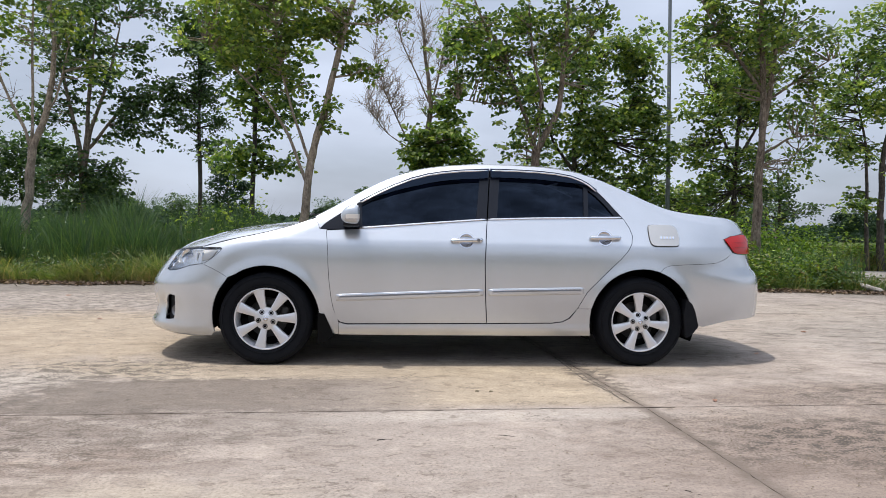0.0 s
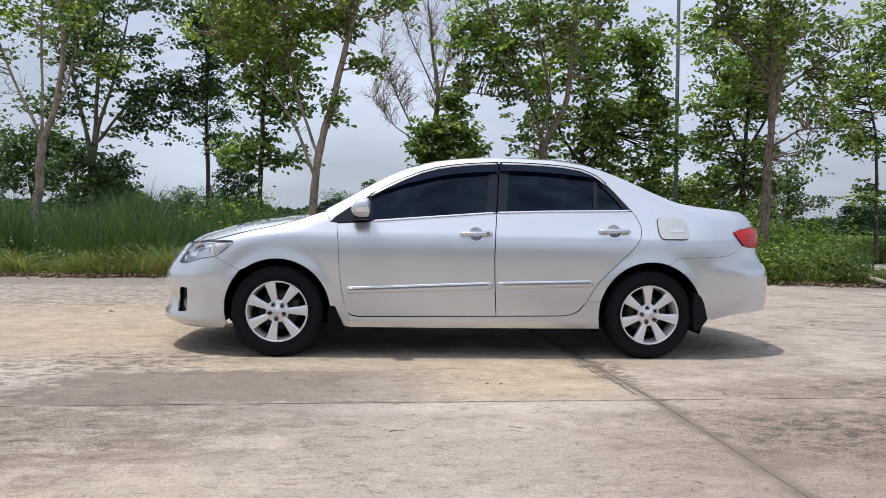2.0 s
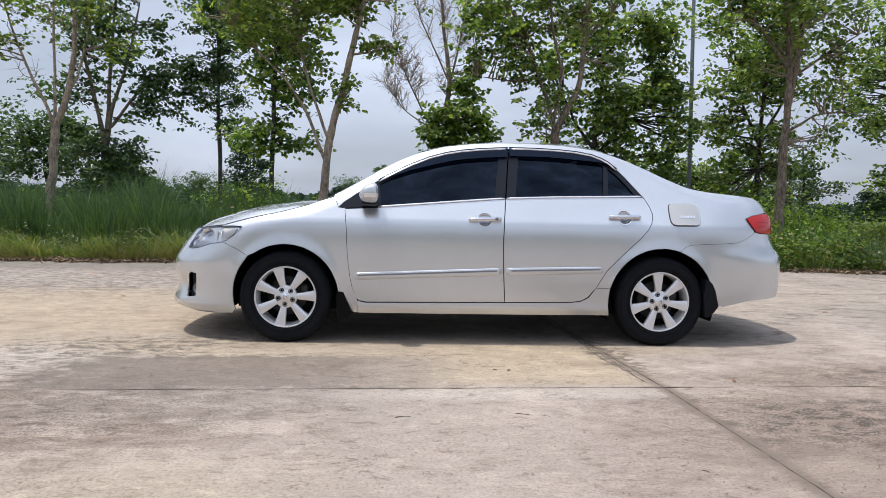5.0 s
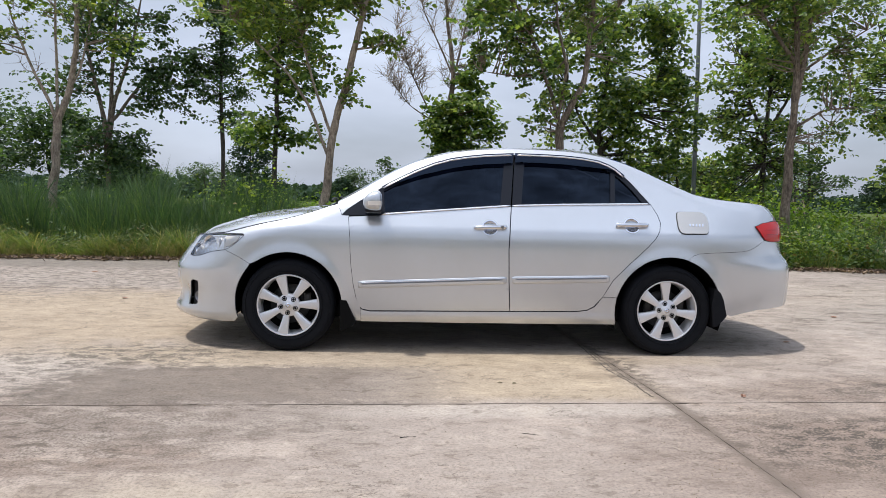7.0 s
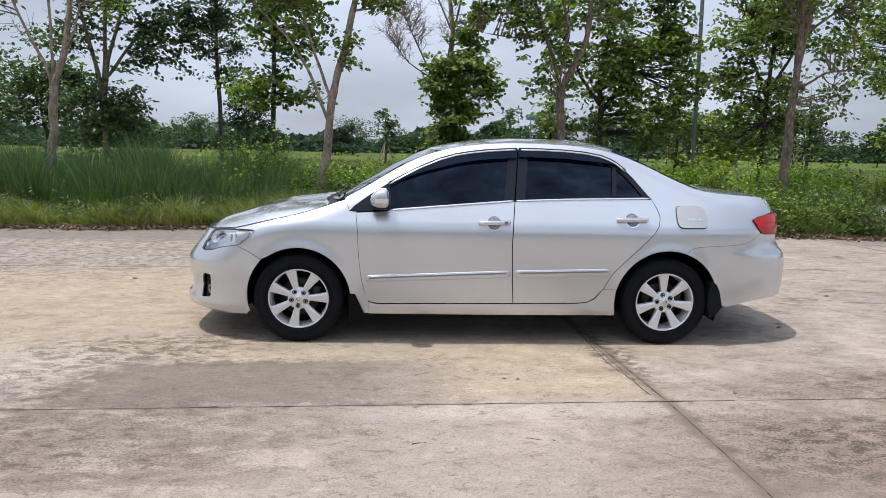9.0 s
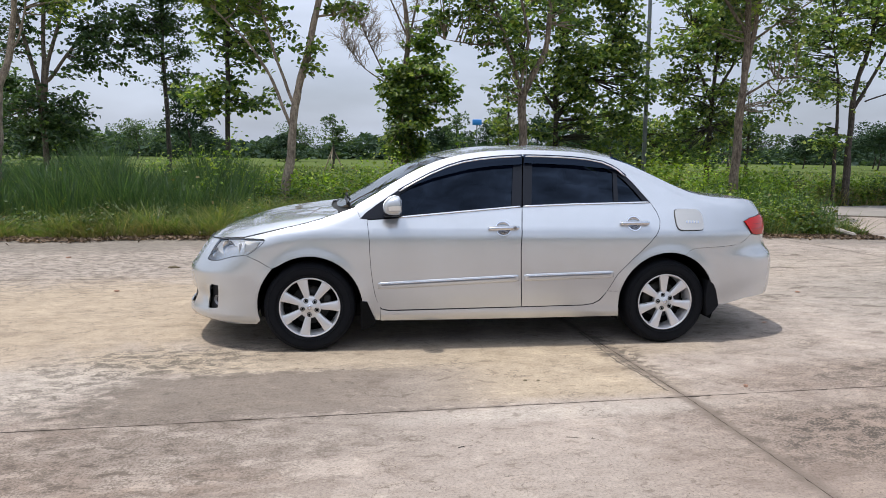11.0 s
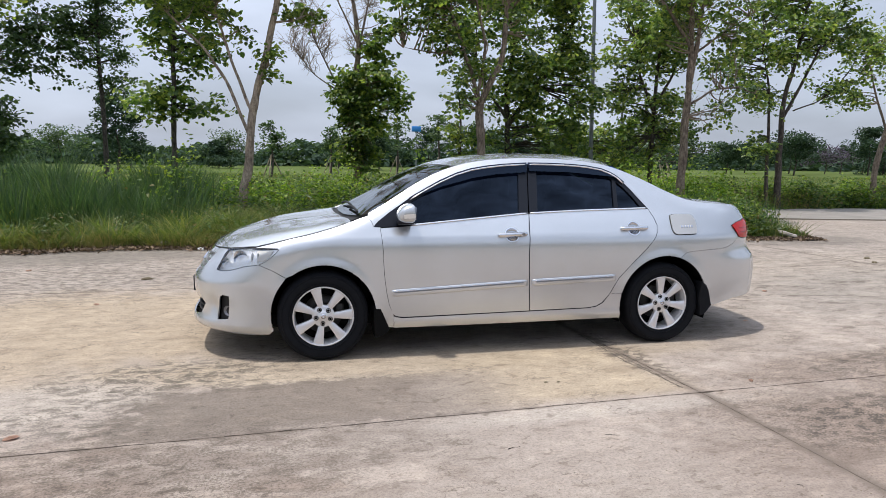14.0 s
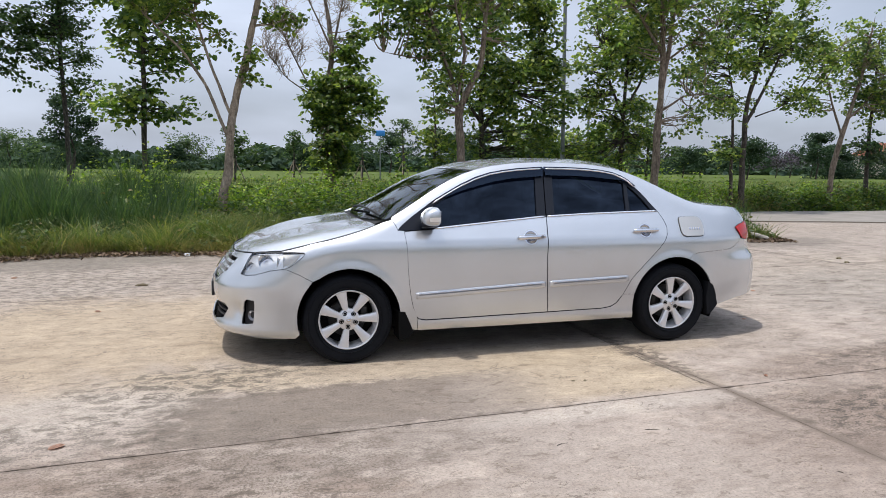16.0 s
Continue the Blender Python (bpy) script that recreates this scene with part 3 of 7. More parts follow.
def slab_mesh(i, j, rng):
    """One cast slab with ragged edges; slabs at the verge end along it."""
    g, gv = 0.003, 0.0045
    u0, u1, v0, v1 = i * SLAB_W + g, (i + 1) * SLAB_W - g, j * SLAB_D + gv, (j + 1) * SLAB_D - gv
    k = 130
    jit = lambda: rng.normal(0, 0.0016) + (rng.uniform(-0.012, 0.012) if rng.random() < 0.06 else 0.0)
    ring = [(u0 + (u1 - u0) * t / k, v0 + jit()) for t in range(k)] + [(u1 + jit(), v0 + (v1 - v0) * t / k) for t in range(k)]
    ring += [(u1 - (u1 - u0) * t / k, v1 + jit()) for t in range(k)] + [(u0 + jit(), v1 - (v1 - v0) * t / k) for t in range(k)]
    pts = []
    for u, v in ring:
        x, y = slab_world(u, v)
        pts.append((x, min(y, verge_y(x))))
    ctr = slab_world((u0 + u1) / 2, (v0 + v1) / 2)
    if ctr[1] - verge_y(ctr[0]) > SLAB_D * 0.48:
        return None
    bm = bmesh.new()
    top = [bm.verts.new((x, y, 0.0)) for x, y in pts]
    low = [bm.verts.new((x, y, -0.03)) for x, y in pts]
    try:
        f = bm.faces.new(top)
    except ValueError:
        bm.free()
        return None
    n = len(pts)
    for a in range(n):
        b = (a + 1) % n
        bm.faces.new((low[a], low[b], top[b], top[a]))
    bmesh.ops.remove_doubles(bm, verts=bm.verts, dist=1e-5)
    bmesh.ops.triangulate(bm, faces=[q for q in bm.faces if len(q.verts) > 4])
    return bm


rng_s = np.random.default_rng(3)
for i in range(-6, 7):
    for j in range(-6, 4):
        b = slab_mesh(i, j, rng_s)
        if b is not None and len(b.faces):
            part("slab", b, MAT["concrete"], pavement)


# ---- trees near the pavement ----
M = MAT
tree((-8.46, 10, -0.06), [([(-8.51, 10, -0.06), (-8.41, 10, 1.31), (-8.32, 10, 2.57)], 0.115, 0.1), ([(-8.32, 10, 2.54), (-8.07, 10, 3.19), (-7.91, 10, 4), (-7.86, 10, 4.92), (-7.97, 10, 5.65), (-7.88, 10, 7.66)], 0.085, 0.025),
     ([(-8.34, 10, 2.51), (-8.47, 10, 3), (-8.79, 10, 3.6), (-9.08, 10, 4.33), (-9.27, 10, 4.87), (-9.51, 10, 5.81)], 0.045, 0.012), ([(-8.33, 10, 2.69), (-8.36, 10.1, 3.31), (-8.37, 10.1, 4.41), (-8.41, 10.2, 5.63), (-8.39, 10.2, 7.04)], 0.04, 0.012), ([(-8.06, 10, 3.25), (-7.76, 9.9, 3.66), (-7.6, 9.9, 4.38), (-7.45, 9.9, 5.19)], 0.03, 0.01)],
     [((-8.79, 10, 5.09), (0.6, 0.7, 0.5), 18), ((-7.56, 10.1, 5.4), (0.8, 0.8, 0.55), 25), ((-8.28, 10.1, 6.84), (1.7, 1.5, 1.1), 71), ((-9.51, 9.8, 6.02), (0.9, 0.8, 0.7), 26), ((-7.25, 10.1, 4.68), (0.4, 0.5, 0.5), 10), ((-9.6, 9.9, 4.48), (0.4, 0.4, 0.3), 6)],
     "forked pale-trunked roadside tree with thin light green leaves", M["bark_pale"], M["leaf_light"], 1, 0.14, twigs=[((-8.48, 10, 4.58), (1.0, 0.6, 1.0), 13)])
tree((-11.64, 20, -0.06), [([(-11.64, 20, -0.06), (-11.64, 20, 1.72), (-11.75, 20, 3.66), (-12.27, 20, 5.81), (-12.69, 20, 8.28)], 0.13, 0.04), ([(-11.64, 20, 2.44), (-11.45, 20, 4.18), (-10.84, 20, 5.91), (-10.33, 20, 8.37)], 0.1, 0.03),
     ([(-11.65, 20, 2.8), (-11.56, 20.2, 5.2), (-11.36, 20.3, 7.97), (-11.27, 20.3, 9.82)], 0.1, 0.03), ([(-11.44, 20, 3.66), (-10.43, 20, 4.99), (-9.2, 20, 5.91)], 0.07, 0.03)],
     [((-10.1, 20, 4.7), (1.5, 1.2, 0.55), 42), ((-12.8, 20, 5.0), (1.2, 1.0, 0.6), 34), ((-8.9, 20, 5.0), (0.8, 0.8, 0.35), 18), ((-11.05, 20, 7.15), (2.1, 1.9, 1.7), 112), ((-9.61, 20, 5.71), (1.2, 1.2, 0.7), 33), ((-10.23, 20, 9.19), (2.2, 2.0, 1.2), 90), ((-12.7, 20, 8.38), (1.6, 1.6, 1.6), 60), ((-11.85, 19.8, 2.66), (1.5, 1.3, 0.75), 82), ((-10.9, 19.6, 2.1), (0.8, 0.8, 0.5), 34)],
     "spreading many-stemmed tree with dark green crown", M["bark"], M["leaf_dark"], 2, 0.2, 18, 0.4)
tree((-7.76, 21, -0.06), [([(-7.76, 21, -0.06), (-7.79, 21, 2.75), (-7.82, 21, 5.31), (-7.83, 21, 9)], 0.11, 0.04)],
     [((-7.98, 21, 6.13), (0.94, 0.94, 0.6), 84), ((-7.67, 21, 4.9), (1.05, 1.0, 0.32), 44), ((-7.6, 21, 3.95), (0.85, 0.8, 0.22), 20), ((-7.78, 21, 7.25), (0.94, 0.94, 0.8), 90), ((-8.7, 21, 5.72), (0.47, 0.47, 0.3), 22), ((-7.78, 21, 8.69), (0.94, 0.94, 1), 67)],
     "slender dark-trunked tree with leaves in tiers", M["bark_dark"], M["leaf_dark"], 3, 0.15, 20, 0.33)
tree((-4.47, 14.5, -0.06), [([(-4.52, 14.5, -0.06), (-4.51, 14.5, 1.56), (-4.45, 14.5, 3.4), (-4.41, 14.5, 5.24), (-4.44, 14.5, 8.31)], 0.1, 0.03)],
     [((-4.33, 14.5, 4.5), (1.15, 1.0, 0.75), 72), ((-4.9, 14.5, 3.2), (0.8, 0.8, 0.42), 36), ((-3.9, 14.5, 2.94), (0.6, 0.7, 0.4), 20), ((-4.43, 14.5, 5.95), (1.4, 1.3, 0.9), 120), ((-4.44, 14.5, 7.59), (1.4, 1.4, 1.1), 120), ((-5.14, 14.5, 2.69), (0.35, 0.4, 0.3), 10)],
     "young dark-trunked tree with large drooping leaves", M["bark_dark"], M["leaf"], 4, 0.21, 13, 0.3, dense=0.8)
tree((-2.42, 8.7, -0.06), [([(-2.47, 8.7, -0.06), (-2.24, 8.7, 1.3), (-2.09, 8.7, 2.54), (-1.82, 8.7, 3.6), (-1.6, 8.7, 4.55), (-1.38, 8.7, 5.38), (-1.11, 8.8, 6.81), (-1.01, 8.8, 7.83)], 0.12, 0.03),
     ([(-2.22, 8.68, 1.86), (-2.62, 8.66, 2.88), (-2.97, 8.62, 3.45), (-3.55, 8.6, 4), (-4.27, 8.5, 4.66)], 0.042, 0.016), ([(-2.17, 8.7, 2.32), (-2.48, 8.75, 3.14), (-2.84, 8.8, 4.36), (-2.94, 8.8, 5.59)], 0.038, 0.015),
     ([(-1.72, 8.7, 4.05), (-1.31, 8.65, 4.1), (-1, 8.6, 4.25)], 0.03, 0.012), ([(-1.46, 8.7, 5.17), (-1, 8.6, 5.12), (-0.44, 8.6, 5.37)], 0.03, 0.01), ([(-1.41, 8.7, 5.27), (-2.03, 8.7, 6.2), (-2.44, 8.7, 7.22)], 0.05, 0.02)],
     [((-3.55, 8.6, 4.61), (1.15, 0.9, 0.55), 89), ((-3.04, 8.7, 5.38), (1.5, 1.1, 0.6), 110), ((-3.3, 8.7, 6.2), (1.3, 1.0, 0.6), 60), ((-1.05, 8.6, 4.23), (0.45, 0.4, 0.16), 18), ((-1.62, 8.7, 5.17), (0.55, 0.6, 0.4), 28), ((-0.8, 8.7, 5.53), (0.6, 0.5, 0.25), 22), ((-1.87, 8.6, 3.34), (0.25, 0.25, 0.3), 7), ((-1.72, 8.75, 6.71), (1.7, 1.4, 1.0), 93), ((-2.63, 8.7, 3.9), (0.5, 0.4, 0.3), 13), ((-2.2, 8.7, 5.05), (0.55, 0.5, 0.35), 36)],
     "leaning pale-trunked tree with bright light green leaves", M["bark_pale"], M["leaf_light"], 5, 0.135, 16, 0.2)
tree((0.6, 15.6, -0.06), [([(0.65, 15.6, -0.06), (0.65, 15.6, 2.19), (0.55, 15.6, 3.1), (0.71, 15.6, 5.04), (0.45, 15.6, 6.78), (0.3, 15.6, 8.11)], 0.16, 0.03), ([(0.55, 15.6, 2.8), (-0.06, 15.6, 3.82), (-0.67, 15.6, 5.04), (-1.08, 15.6, 6.17)], 0.042, 0.006),
     ([(0.65, 15.6, 4.63), (0.96, 15.6, 5.86), (1.21, 15.6, 7.29), (1.27, 15.6, 8.51)], 0.045, 0.006), ([(0.68, 15.6, 4.84), (0.25, 15.6, 5.76), (-0.26, 15.6, 6.78), (-0.47, 15.6, 7.9)], 0.036, 0.006), ([(0.15, 15.6, 3.41), (-0.67, 15.6, 3.92), (-1.28, 15.6, 4.74)], 0.028, 0.006)],
     [((0.96, 15.5, 3.51), (0.95, 0.9, 0.75), 120), ((0.76, 15.5, 2.39), (0.9, 0.85, 1.0), 110), ((1.32, 15.5, 4.84), (0.4, 0.4, 0.65), 34), ((0.71, 15.5, 1.17), (0.6, 0.6, 0.9), 60), ((1.77, 15.5, 3.31), (0.4, 0.4, 0.4), 20)],
     "half-dead tree, bare twigs above and ivy-like leaves below", M["bark"], M["leaf"], 6, 0.19, 18, 0.26, twigs=[((0.15, 15.6, 6.27), (1.3, 0.9, 1.6), 85), ((-0.77, 15.6, 5.14), (0.8, 0.6, 1.0), 60), ((1.06, 15.6, 7.19), (0.7, 0.6, 1.2), 30)])
tree((2.69, 8.9, -0.06), [([(2.75, 8.9, -0.06), (2.7, 8.9, 1.31), (2.61, 8.9, 2.63)], 0.115, 0.105), ([(2.61, 8.9, 2.57), (2.4, 8.9, 3.34), (2.21, 8.9, 3.79), (1.89, 8.9, 4.63), (1.38, 8.9, 5.46), (0.93, 8.9, 6.5)], 0.055, 0.015), ([(2.61, 8.9, 2.57), (2.85, 8.9, 3.13), (3.1, 8.9, 3.58), (3.19, 8.9, 4.8), (3.22, 8.9, 5.78), (3.37, 8.9, 7.41)], 0.085, 0.02),
     ([(2.57, 8.9, 2.93), (2.7, 8.8, 3.84), (2.45, 8.8, 4.76), (2.35, 8.8, 5.98)], 0.045, 0.015), ([(2.24, 8.9, 3.74), (1.64, 8.9, 3.64), (0.92, 8.9, 3.74)], 0.03, 0.01), ([(3.16, 8.9, 4.56), (3.77, 8.9, 5.17), (4.17, 9, 5.98)], 0.04, 0.015)],
     [((1.43, 8.9, 4.76), (0.75, 0.7, 0.6), 45), ((2.25, 8.9, 5.07), (1.0, 0.8, 0.7), 60), ((3.26, 8.9, 5.37), (0.95, 0.8, 0.5), 45), ((1.94, 8.9, 5.99), (1.5, 1.2, 0.7), 67), ((2.55, 8.9, 7), (1.9, 1.5, 1.0), 100), ((2.5, 8.9, 3.64), (0.7, 0.5, 0.5), 25), ((3.56, 8.9, 4.35), (0.5, 0.5, 0.5), 19), ((2.45, 8.8, 2.88), (0.45, 0.35, 0.18), 10), ((1.03, 8.9, 4.15), (0.4, 0.4, 0.35), 10), ((1.0, 8.9, 4.9), (0.55, 0.6, 0.45), 34), ((1.7, 8.9, 4.2), (0.5, 0.5, 0.45), 28)],
     "forked brown-trunked tree with wide light green crown", M["bark"], M["leaf"], 7, 0.135, 16, 0.22, dense=0.84, twigs=[((3.16, 8.8, 5.17), (0.8, 0.5, 0.7), 9)])
tree((4.84, 13.1, -0.06), [([(4.74, 13.1, -0.06), (4.64, 13.1, 2.16), (4.59, 13.1, 3.18), (4.85, 13.1, 5.42)], 0.11, 0.04), ([(4.64, 13.1, 2.37), (5.35, 13.1, 3.38), (6.26, 13.1, 4.7), (6.77, 13.1, 5.82)], 0.09, 0.03), ([(4.64, 13.1, 2.57), (4.03, 13.1, 3.38), (3.63, 13, 4.2)], 0.06, 0.02)],
     [((5.55, 13.1, 4.4), (1.3, 1.1, 0.9), 107), ((6.57, 13.1, 4.81), (1.0, 0.9, 1.0), 88), ((4.94, 13.1, 3.28), (1.1, 0.9, 0.55), 71), ((6.26, 13.1, 3.08), (1.1, 0.9, 0.6), 71), ((4.54, 13.1, 5.42), (1.2, 1.0, 0.9), 71), ((6.47, 13.1, 5.82), (0.7, 0.7, 0.5), 35), ((5.35, 13.1, 2.06), (1.5, 0.8, 0.6), 71), ((3.83, 13, 3.79), (0.6, 0.6, 0.4), 21), ((5.3, 13.1, 6.3), (1.5, 1.1, 0.8), 52), ((3.9, 13.1, 5.1), (0.8, 0.8, 0.8), 48)],
     "dense rounded tree with dark green leaves", M["bark_dark"], M["leaf"], 8, 0.17, 17, 0.28, dense=0.75)
tree((9.68, 13.9, -0.06), [([(9.68, 13.9, -0.06), (9.69, 13.9, 2.27), (9.75, 13.9, 4.1), (9.91, 13.9, 6.64)], 0.1, 0.03), ([(9.69, 13.9, 2.98), (9.19, 13.9, 4), (8.89, 13.9, 5.22)], 0.06, 0.02), ([(9.74, 13.9, 3.19), (10.3, 13.9, 4.1), (10.61, 13.9, 5.22)], 0.06, 0.02)],
     [((9.2, 13.9, 2.6), (0.9, 0.7, 0.5), 40), ((10.3, 13.9, 2.3), (0.8, 0.6, 0.5), 30), ((9.0, 14.2, 1.6), (0.9, 0.6, 0.5), 32), ((9.19, 13.9, 4.81), (1.0, 1.0, 0.8), 80), ((10.31, 13.9, 4.91), (0.9, 0.9, 0.7), 60), ((9.6, 13.9, 6.03), (1.3, 1.2, 0.9), 80), ((8.68, 13.9, 3.39), (0.8, 0.8, 0.45), 40), ((10.3, 13.9, 3.39), (0.6, 0.6, 0.4), 24)],
     "dark-trunked verge tree with mid-green leaves", M["bark_dark"], M["leaf"], 9, 0.16, 16, 0.27, dense=1.05)
tree((7.53, 8.8, -0.06), [([(7.55, 8.8, -0.06), (7.54, 8.8, 1.21), (7.54, 8.8, 2.42), (7.59, 8.8, 3.33), (7.6, 8.8, 4.45), (7.49, 8.8, 5.57), (7.46, 8.8, 7.4)], 0.13, 0.03), ([(7.58, 8.8, 3.13), (7.75, 8.8, 4.04), (7.86, 8.8, 5.16), (8.16, 8.8, 6.48)], 0.075, 0.02), ([(7.6, 8.8, 4.04), (7.05, 8.8, 4.75), (6.44, 8.8, 5.47), (6.04, 8.8, 6.18)], 0.05, 0.015),
     ([(7.59, 8.8, 2.72), (8.25, 8.75, 3.13), (8.86, 8.7, 3.18), (9.36, 8.7, 3.03)], 0.035, 0.01), ([(7.75, 8.8, 3.94), (8.46, 8.8, 4.45), (9.27, 8.8, 4.95)], 0.035, 0.012)],
     [((7.05, 8.8, 5.47), (1.1, 0.9, 0.6), 68), ((8.26, 8.8, 5.36), (0.9, 0.8, 0.6), 42), ((6.14, 8.8, 5.37), (0.55, 0.6, 0.7), 28), ((8.76, 8.8, 4.35), (0.6, 0.6, 0.35), 22), ((7.46, 8.8, 6.79), (1.7, 1.4, 0.9), 93), ((9.06, 8.7, 3.08), (0.5, 0.4, 0.22), 13), ((8.15, 8.7, 2.72), (0.45, 0.35, 0.4), 10), ((7.35, 8.8, 4.55), (0.8, 0.7, 0.4), 25), ((8.35, 8.8, 3.84), (0.5, 0.5, 0.3), 11)],
     "brown-trunked verge tree with thin ragged crown and dead twigs", M["bark"], M["leaf"], 10, 0.135, 15, 0.24, dense=1.05, twigs=[((8.26, 8.7, 4.75), (1.1, 0.6, 0.9), 20), ((8.25, 8.7, 2.72), (0.6, 0.4, 0.5), 6)])
tree((13.56, 12.9, -0.06), [([(13.61, 12.9, -0.06), (13.57, 12.9, 1.35), (13.53, 12.9, 3.48), (13.94, 12.9, 4.8), (14.16, 12.9, 6.83)], 0.13, 0.03), ([(13.53, 12.9, 2.77), (14.04, 12.9, 3.68), (14.44, 12.9, 4.39), (15.06, 12.9, 5.81)], 0.07, 0.02), ([(13.21, 12.9, -0.06), (13.12, 12.9, 1.76), (13.03, 12.9, 3.48), (12.64, 12.9, 5.2)], 0.08, 0.02), ([(13.93, 12.9, 3.07), (14.84, 12.9, 3.38), (15.65, 12.9, 4.09)], 0.03, 0.01)],
     [((13.64, 12.9, 5.41), (1.7, 1.3, 0.8), 107), ((12.43, 12.9, 4.8), (0.9, 0.9, 0.9), 48), ((15.36, 12.9, 5.3), (0.9, 0.9, 0.6), 42), ((15.45, 12.9, 3.88), (0.8, 0.6, 0.3), 24), ((13.03, 12.9, 3.48), (0.7, 0.7, 0.5), 28), ((14.06, 12.9, 6.73), (2.0, 1.6, 1.0), 107), ((12.92, 12.9, 2.06), (0.45, 0.4, 0.5), 15)],
     "twin-stemmed tree at the roadside with open dark green crown", M["bark_dark"], M["leaf"], 11, 0.16, 15, 0.28, dense=1.05)
tree((17.93, 13.6, -0.06), [([(17.93, 13.6, -0.06), (17.94, 13.6, 1.36), (18.35, 13.6, 2.98), (18.87, 13.6, 4.4), (19.29, 13.6, 6.73)], 0.13, 0.03), ([(18.25, 13.6, 2.57), (17.66, 13.6, 3.79), (17.16, 13.6, 5.21)], 0.05, 0.015), ([(18.45, 13.6, 3.18), (19.26, 13.6, 3.79), (20.08, 13.6, 5)], 0.05, 0.015)],
     [((17.46, 13.6, 4.9), (0.9, 0.8, 0.5), 36), ((19.37, 13.6, 4.8), (1.1, 1.0, 0.9), 60), ((18.27, 13.6, 5.81), (1.4, 1.2, 0.6), 50), ((19.86, 13.6, 3.69), (0.8, 0.7, 0.5), 30), ((17.25, 13.6, 3.59), (0.6, 0.5, 0.2), 12)],
     "leaning roadside tree with half-bare branches", M["bark"], M["leaf"], 12, 0.16, 15, 0.28, dense=1.05, twigs=[((18.27, 13.6, 5.41), (1.3, 0.8, 1.2), 22)])
tree((20.23, 14.2, -0.06), [([(20.23, 14.2, -0.06), (20.16, 14.2, 2.68), (20.29, 14.2, 6.73)], 0.1, 0.03)],
     [((20.16, 14.2, 3.8), (0.8, 0.8, 0.5), 36), ((20.28, 14.2, 5.42), (1.1, 1.1, 0.9), 60), ((20.05, 14.2, 2.08), (0.7, 0.7, 0.5), 30)],
     "small dark tree held by a stake", M["bark_dark"], M["leaf_dark"], 13, 0.16, 15, 0.28)
tree((3.31, 13.6, -0.06), [([(3.31, 13.6, -0.06), (3.42, 13.6, 2.17), (3.32, 13.6, 3.59)], 0.07, 0.02)],
     [((3.42, 13.6, 2.37), (0.7, 0.7, 0.9), 50)],
     "small leafy tree behind the verge", M["bark_dark"], M["leaf"], 14, 0.16, 15, 0.26)
tree((8.4, 17.2, -0.06), [([(8.4, 17.2, -0.06), (8.5, 17.2, 1.6), (8.3, 17.2, 3.2)], 0.09, 0.02), ([(8.45, 17.2, 1.2), (9.2, 17.2, 2.0), (9.8, 17.2, 2.9)], 0.05, 0.015)],
     [((8.2, 17.2, 2.6), (1.1, 0.9, 0.8), 60), ((9.7, 17.2, 2.3), (1.0, 0.8, 0.7), 46), ((8.9, 17.2, 1.3), (1.4, 0.8, 0.6), 50), ((11.2, 17.4, 1.7), (0.8, 0.7, 0.6), 34)],
     "low bushy tree behind the street lamp", M["bark_dark"], M["leaf"], 15, 0.17, 15, 0.28)
tree((15.6, 21.5, -0.06), [([(15.6, 21.5, -0.06), (15.7, 21.5, 1.8), (15.5, 21.5, 4.2)], 0.1, 0.02)],
     [((15.3, 21.5, 3.0), (1.1, 1.0, 0.8), 46), ((16.2, 21.5, 2.2), (1.0, 0.9, 0.6), 36), ((14.6, 21.5, 1.8), (0.9, 0.8, 0.5), 28)],
     "young leafy tree at the edge of the field", M["bark_dark"], M["leaf_dark"], 16, 0.17, 15, 0.3)


# ---- street lamps ----
def street_lamp(at, height, label, lean=0.0):
    root = thing("street_lamp", at, label, "street lamp")
    Q = np.array([(lean * h, 0, h) for h in np.linspace(0, height, 8)])
    V, F = tube_arrays(Q, np.linspace(0.07, 0.045, 8), 10)
    part("pole", mesh_np("pole", V, F, MAT["steel"], True), MAT["steel"], root)
    bm = bmesh.new()
    bmesh.ops.create_cone(bm, cap_ends=True, segments=12, radius1=0.13, radius2=0.1, depth=0.25)
    bmesh.ops.translate(bm, vec=(0, 0, 0.12), verts=bm.verts)
    part("base_collar", bm, MAT["steel"], root)
    arm = np.array([(lean * height, 0, height - 0.05), (lean * height, -0.5, height + 0.25), (lean * height, -1.4, height + 0.35)])
    V, F = tube_arrays(bend(arm, 8, 0, np.random.default_rng(0)), np.linspace(0.045, 0.035, 8), 8)
    part("arm", mesh_np("arm", V, F, MAT["steel"], True), MAT["steel"], root)
    part("lamp_head", box(0.28, 0.7, 0.12, (lean * height, -1.6, height + 0.34), 0.04), MAT["steel"], root)
    return root


street_lamp((7.9, 14.4, -0.06), 9.5, "tall grey steel street lamp pole on the verge", -0.016)
street_lamp((13.2, 22.5, -0.06), 4.2, "short grey steel lamp pole behind the trees", -0.01)


# ---- grasses and weeds ----
def field_of(name, label, region, n, height, width, material, seed, lean=0.35, category="grass"):
    """region(rng, n) gives n places, the way each blade leans and its share of the height."""
    rng = np.random.default_rng(seed)
    xy, ways, scale = region(rng, n)
    V, F = blades(xy, height, width, rng, lean, -0.06, ways, scale)
    ob = new(name, mesh_np(name, V, F, material))
    return tagged(ob, label, category, kind="stuff")


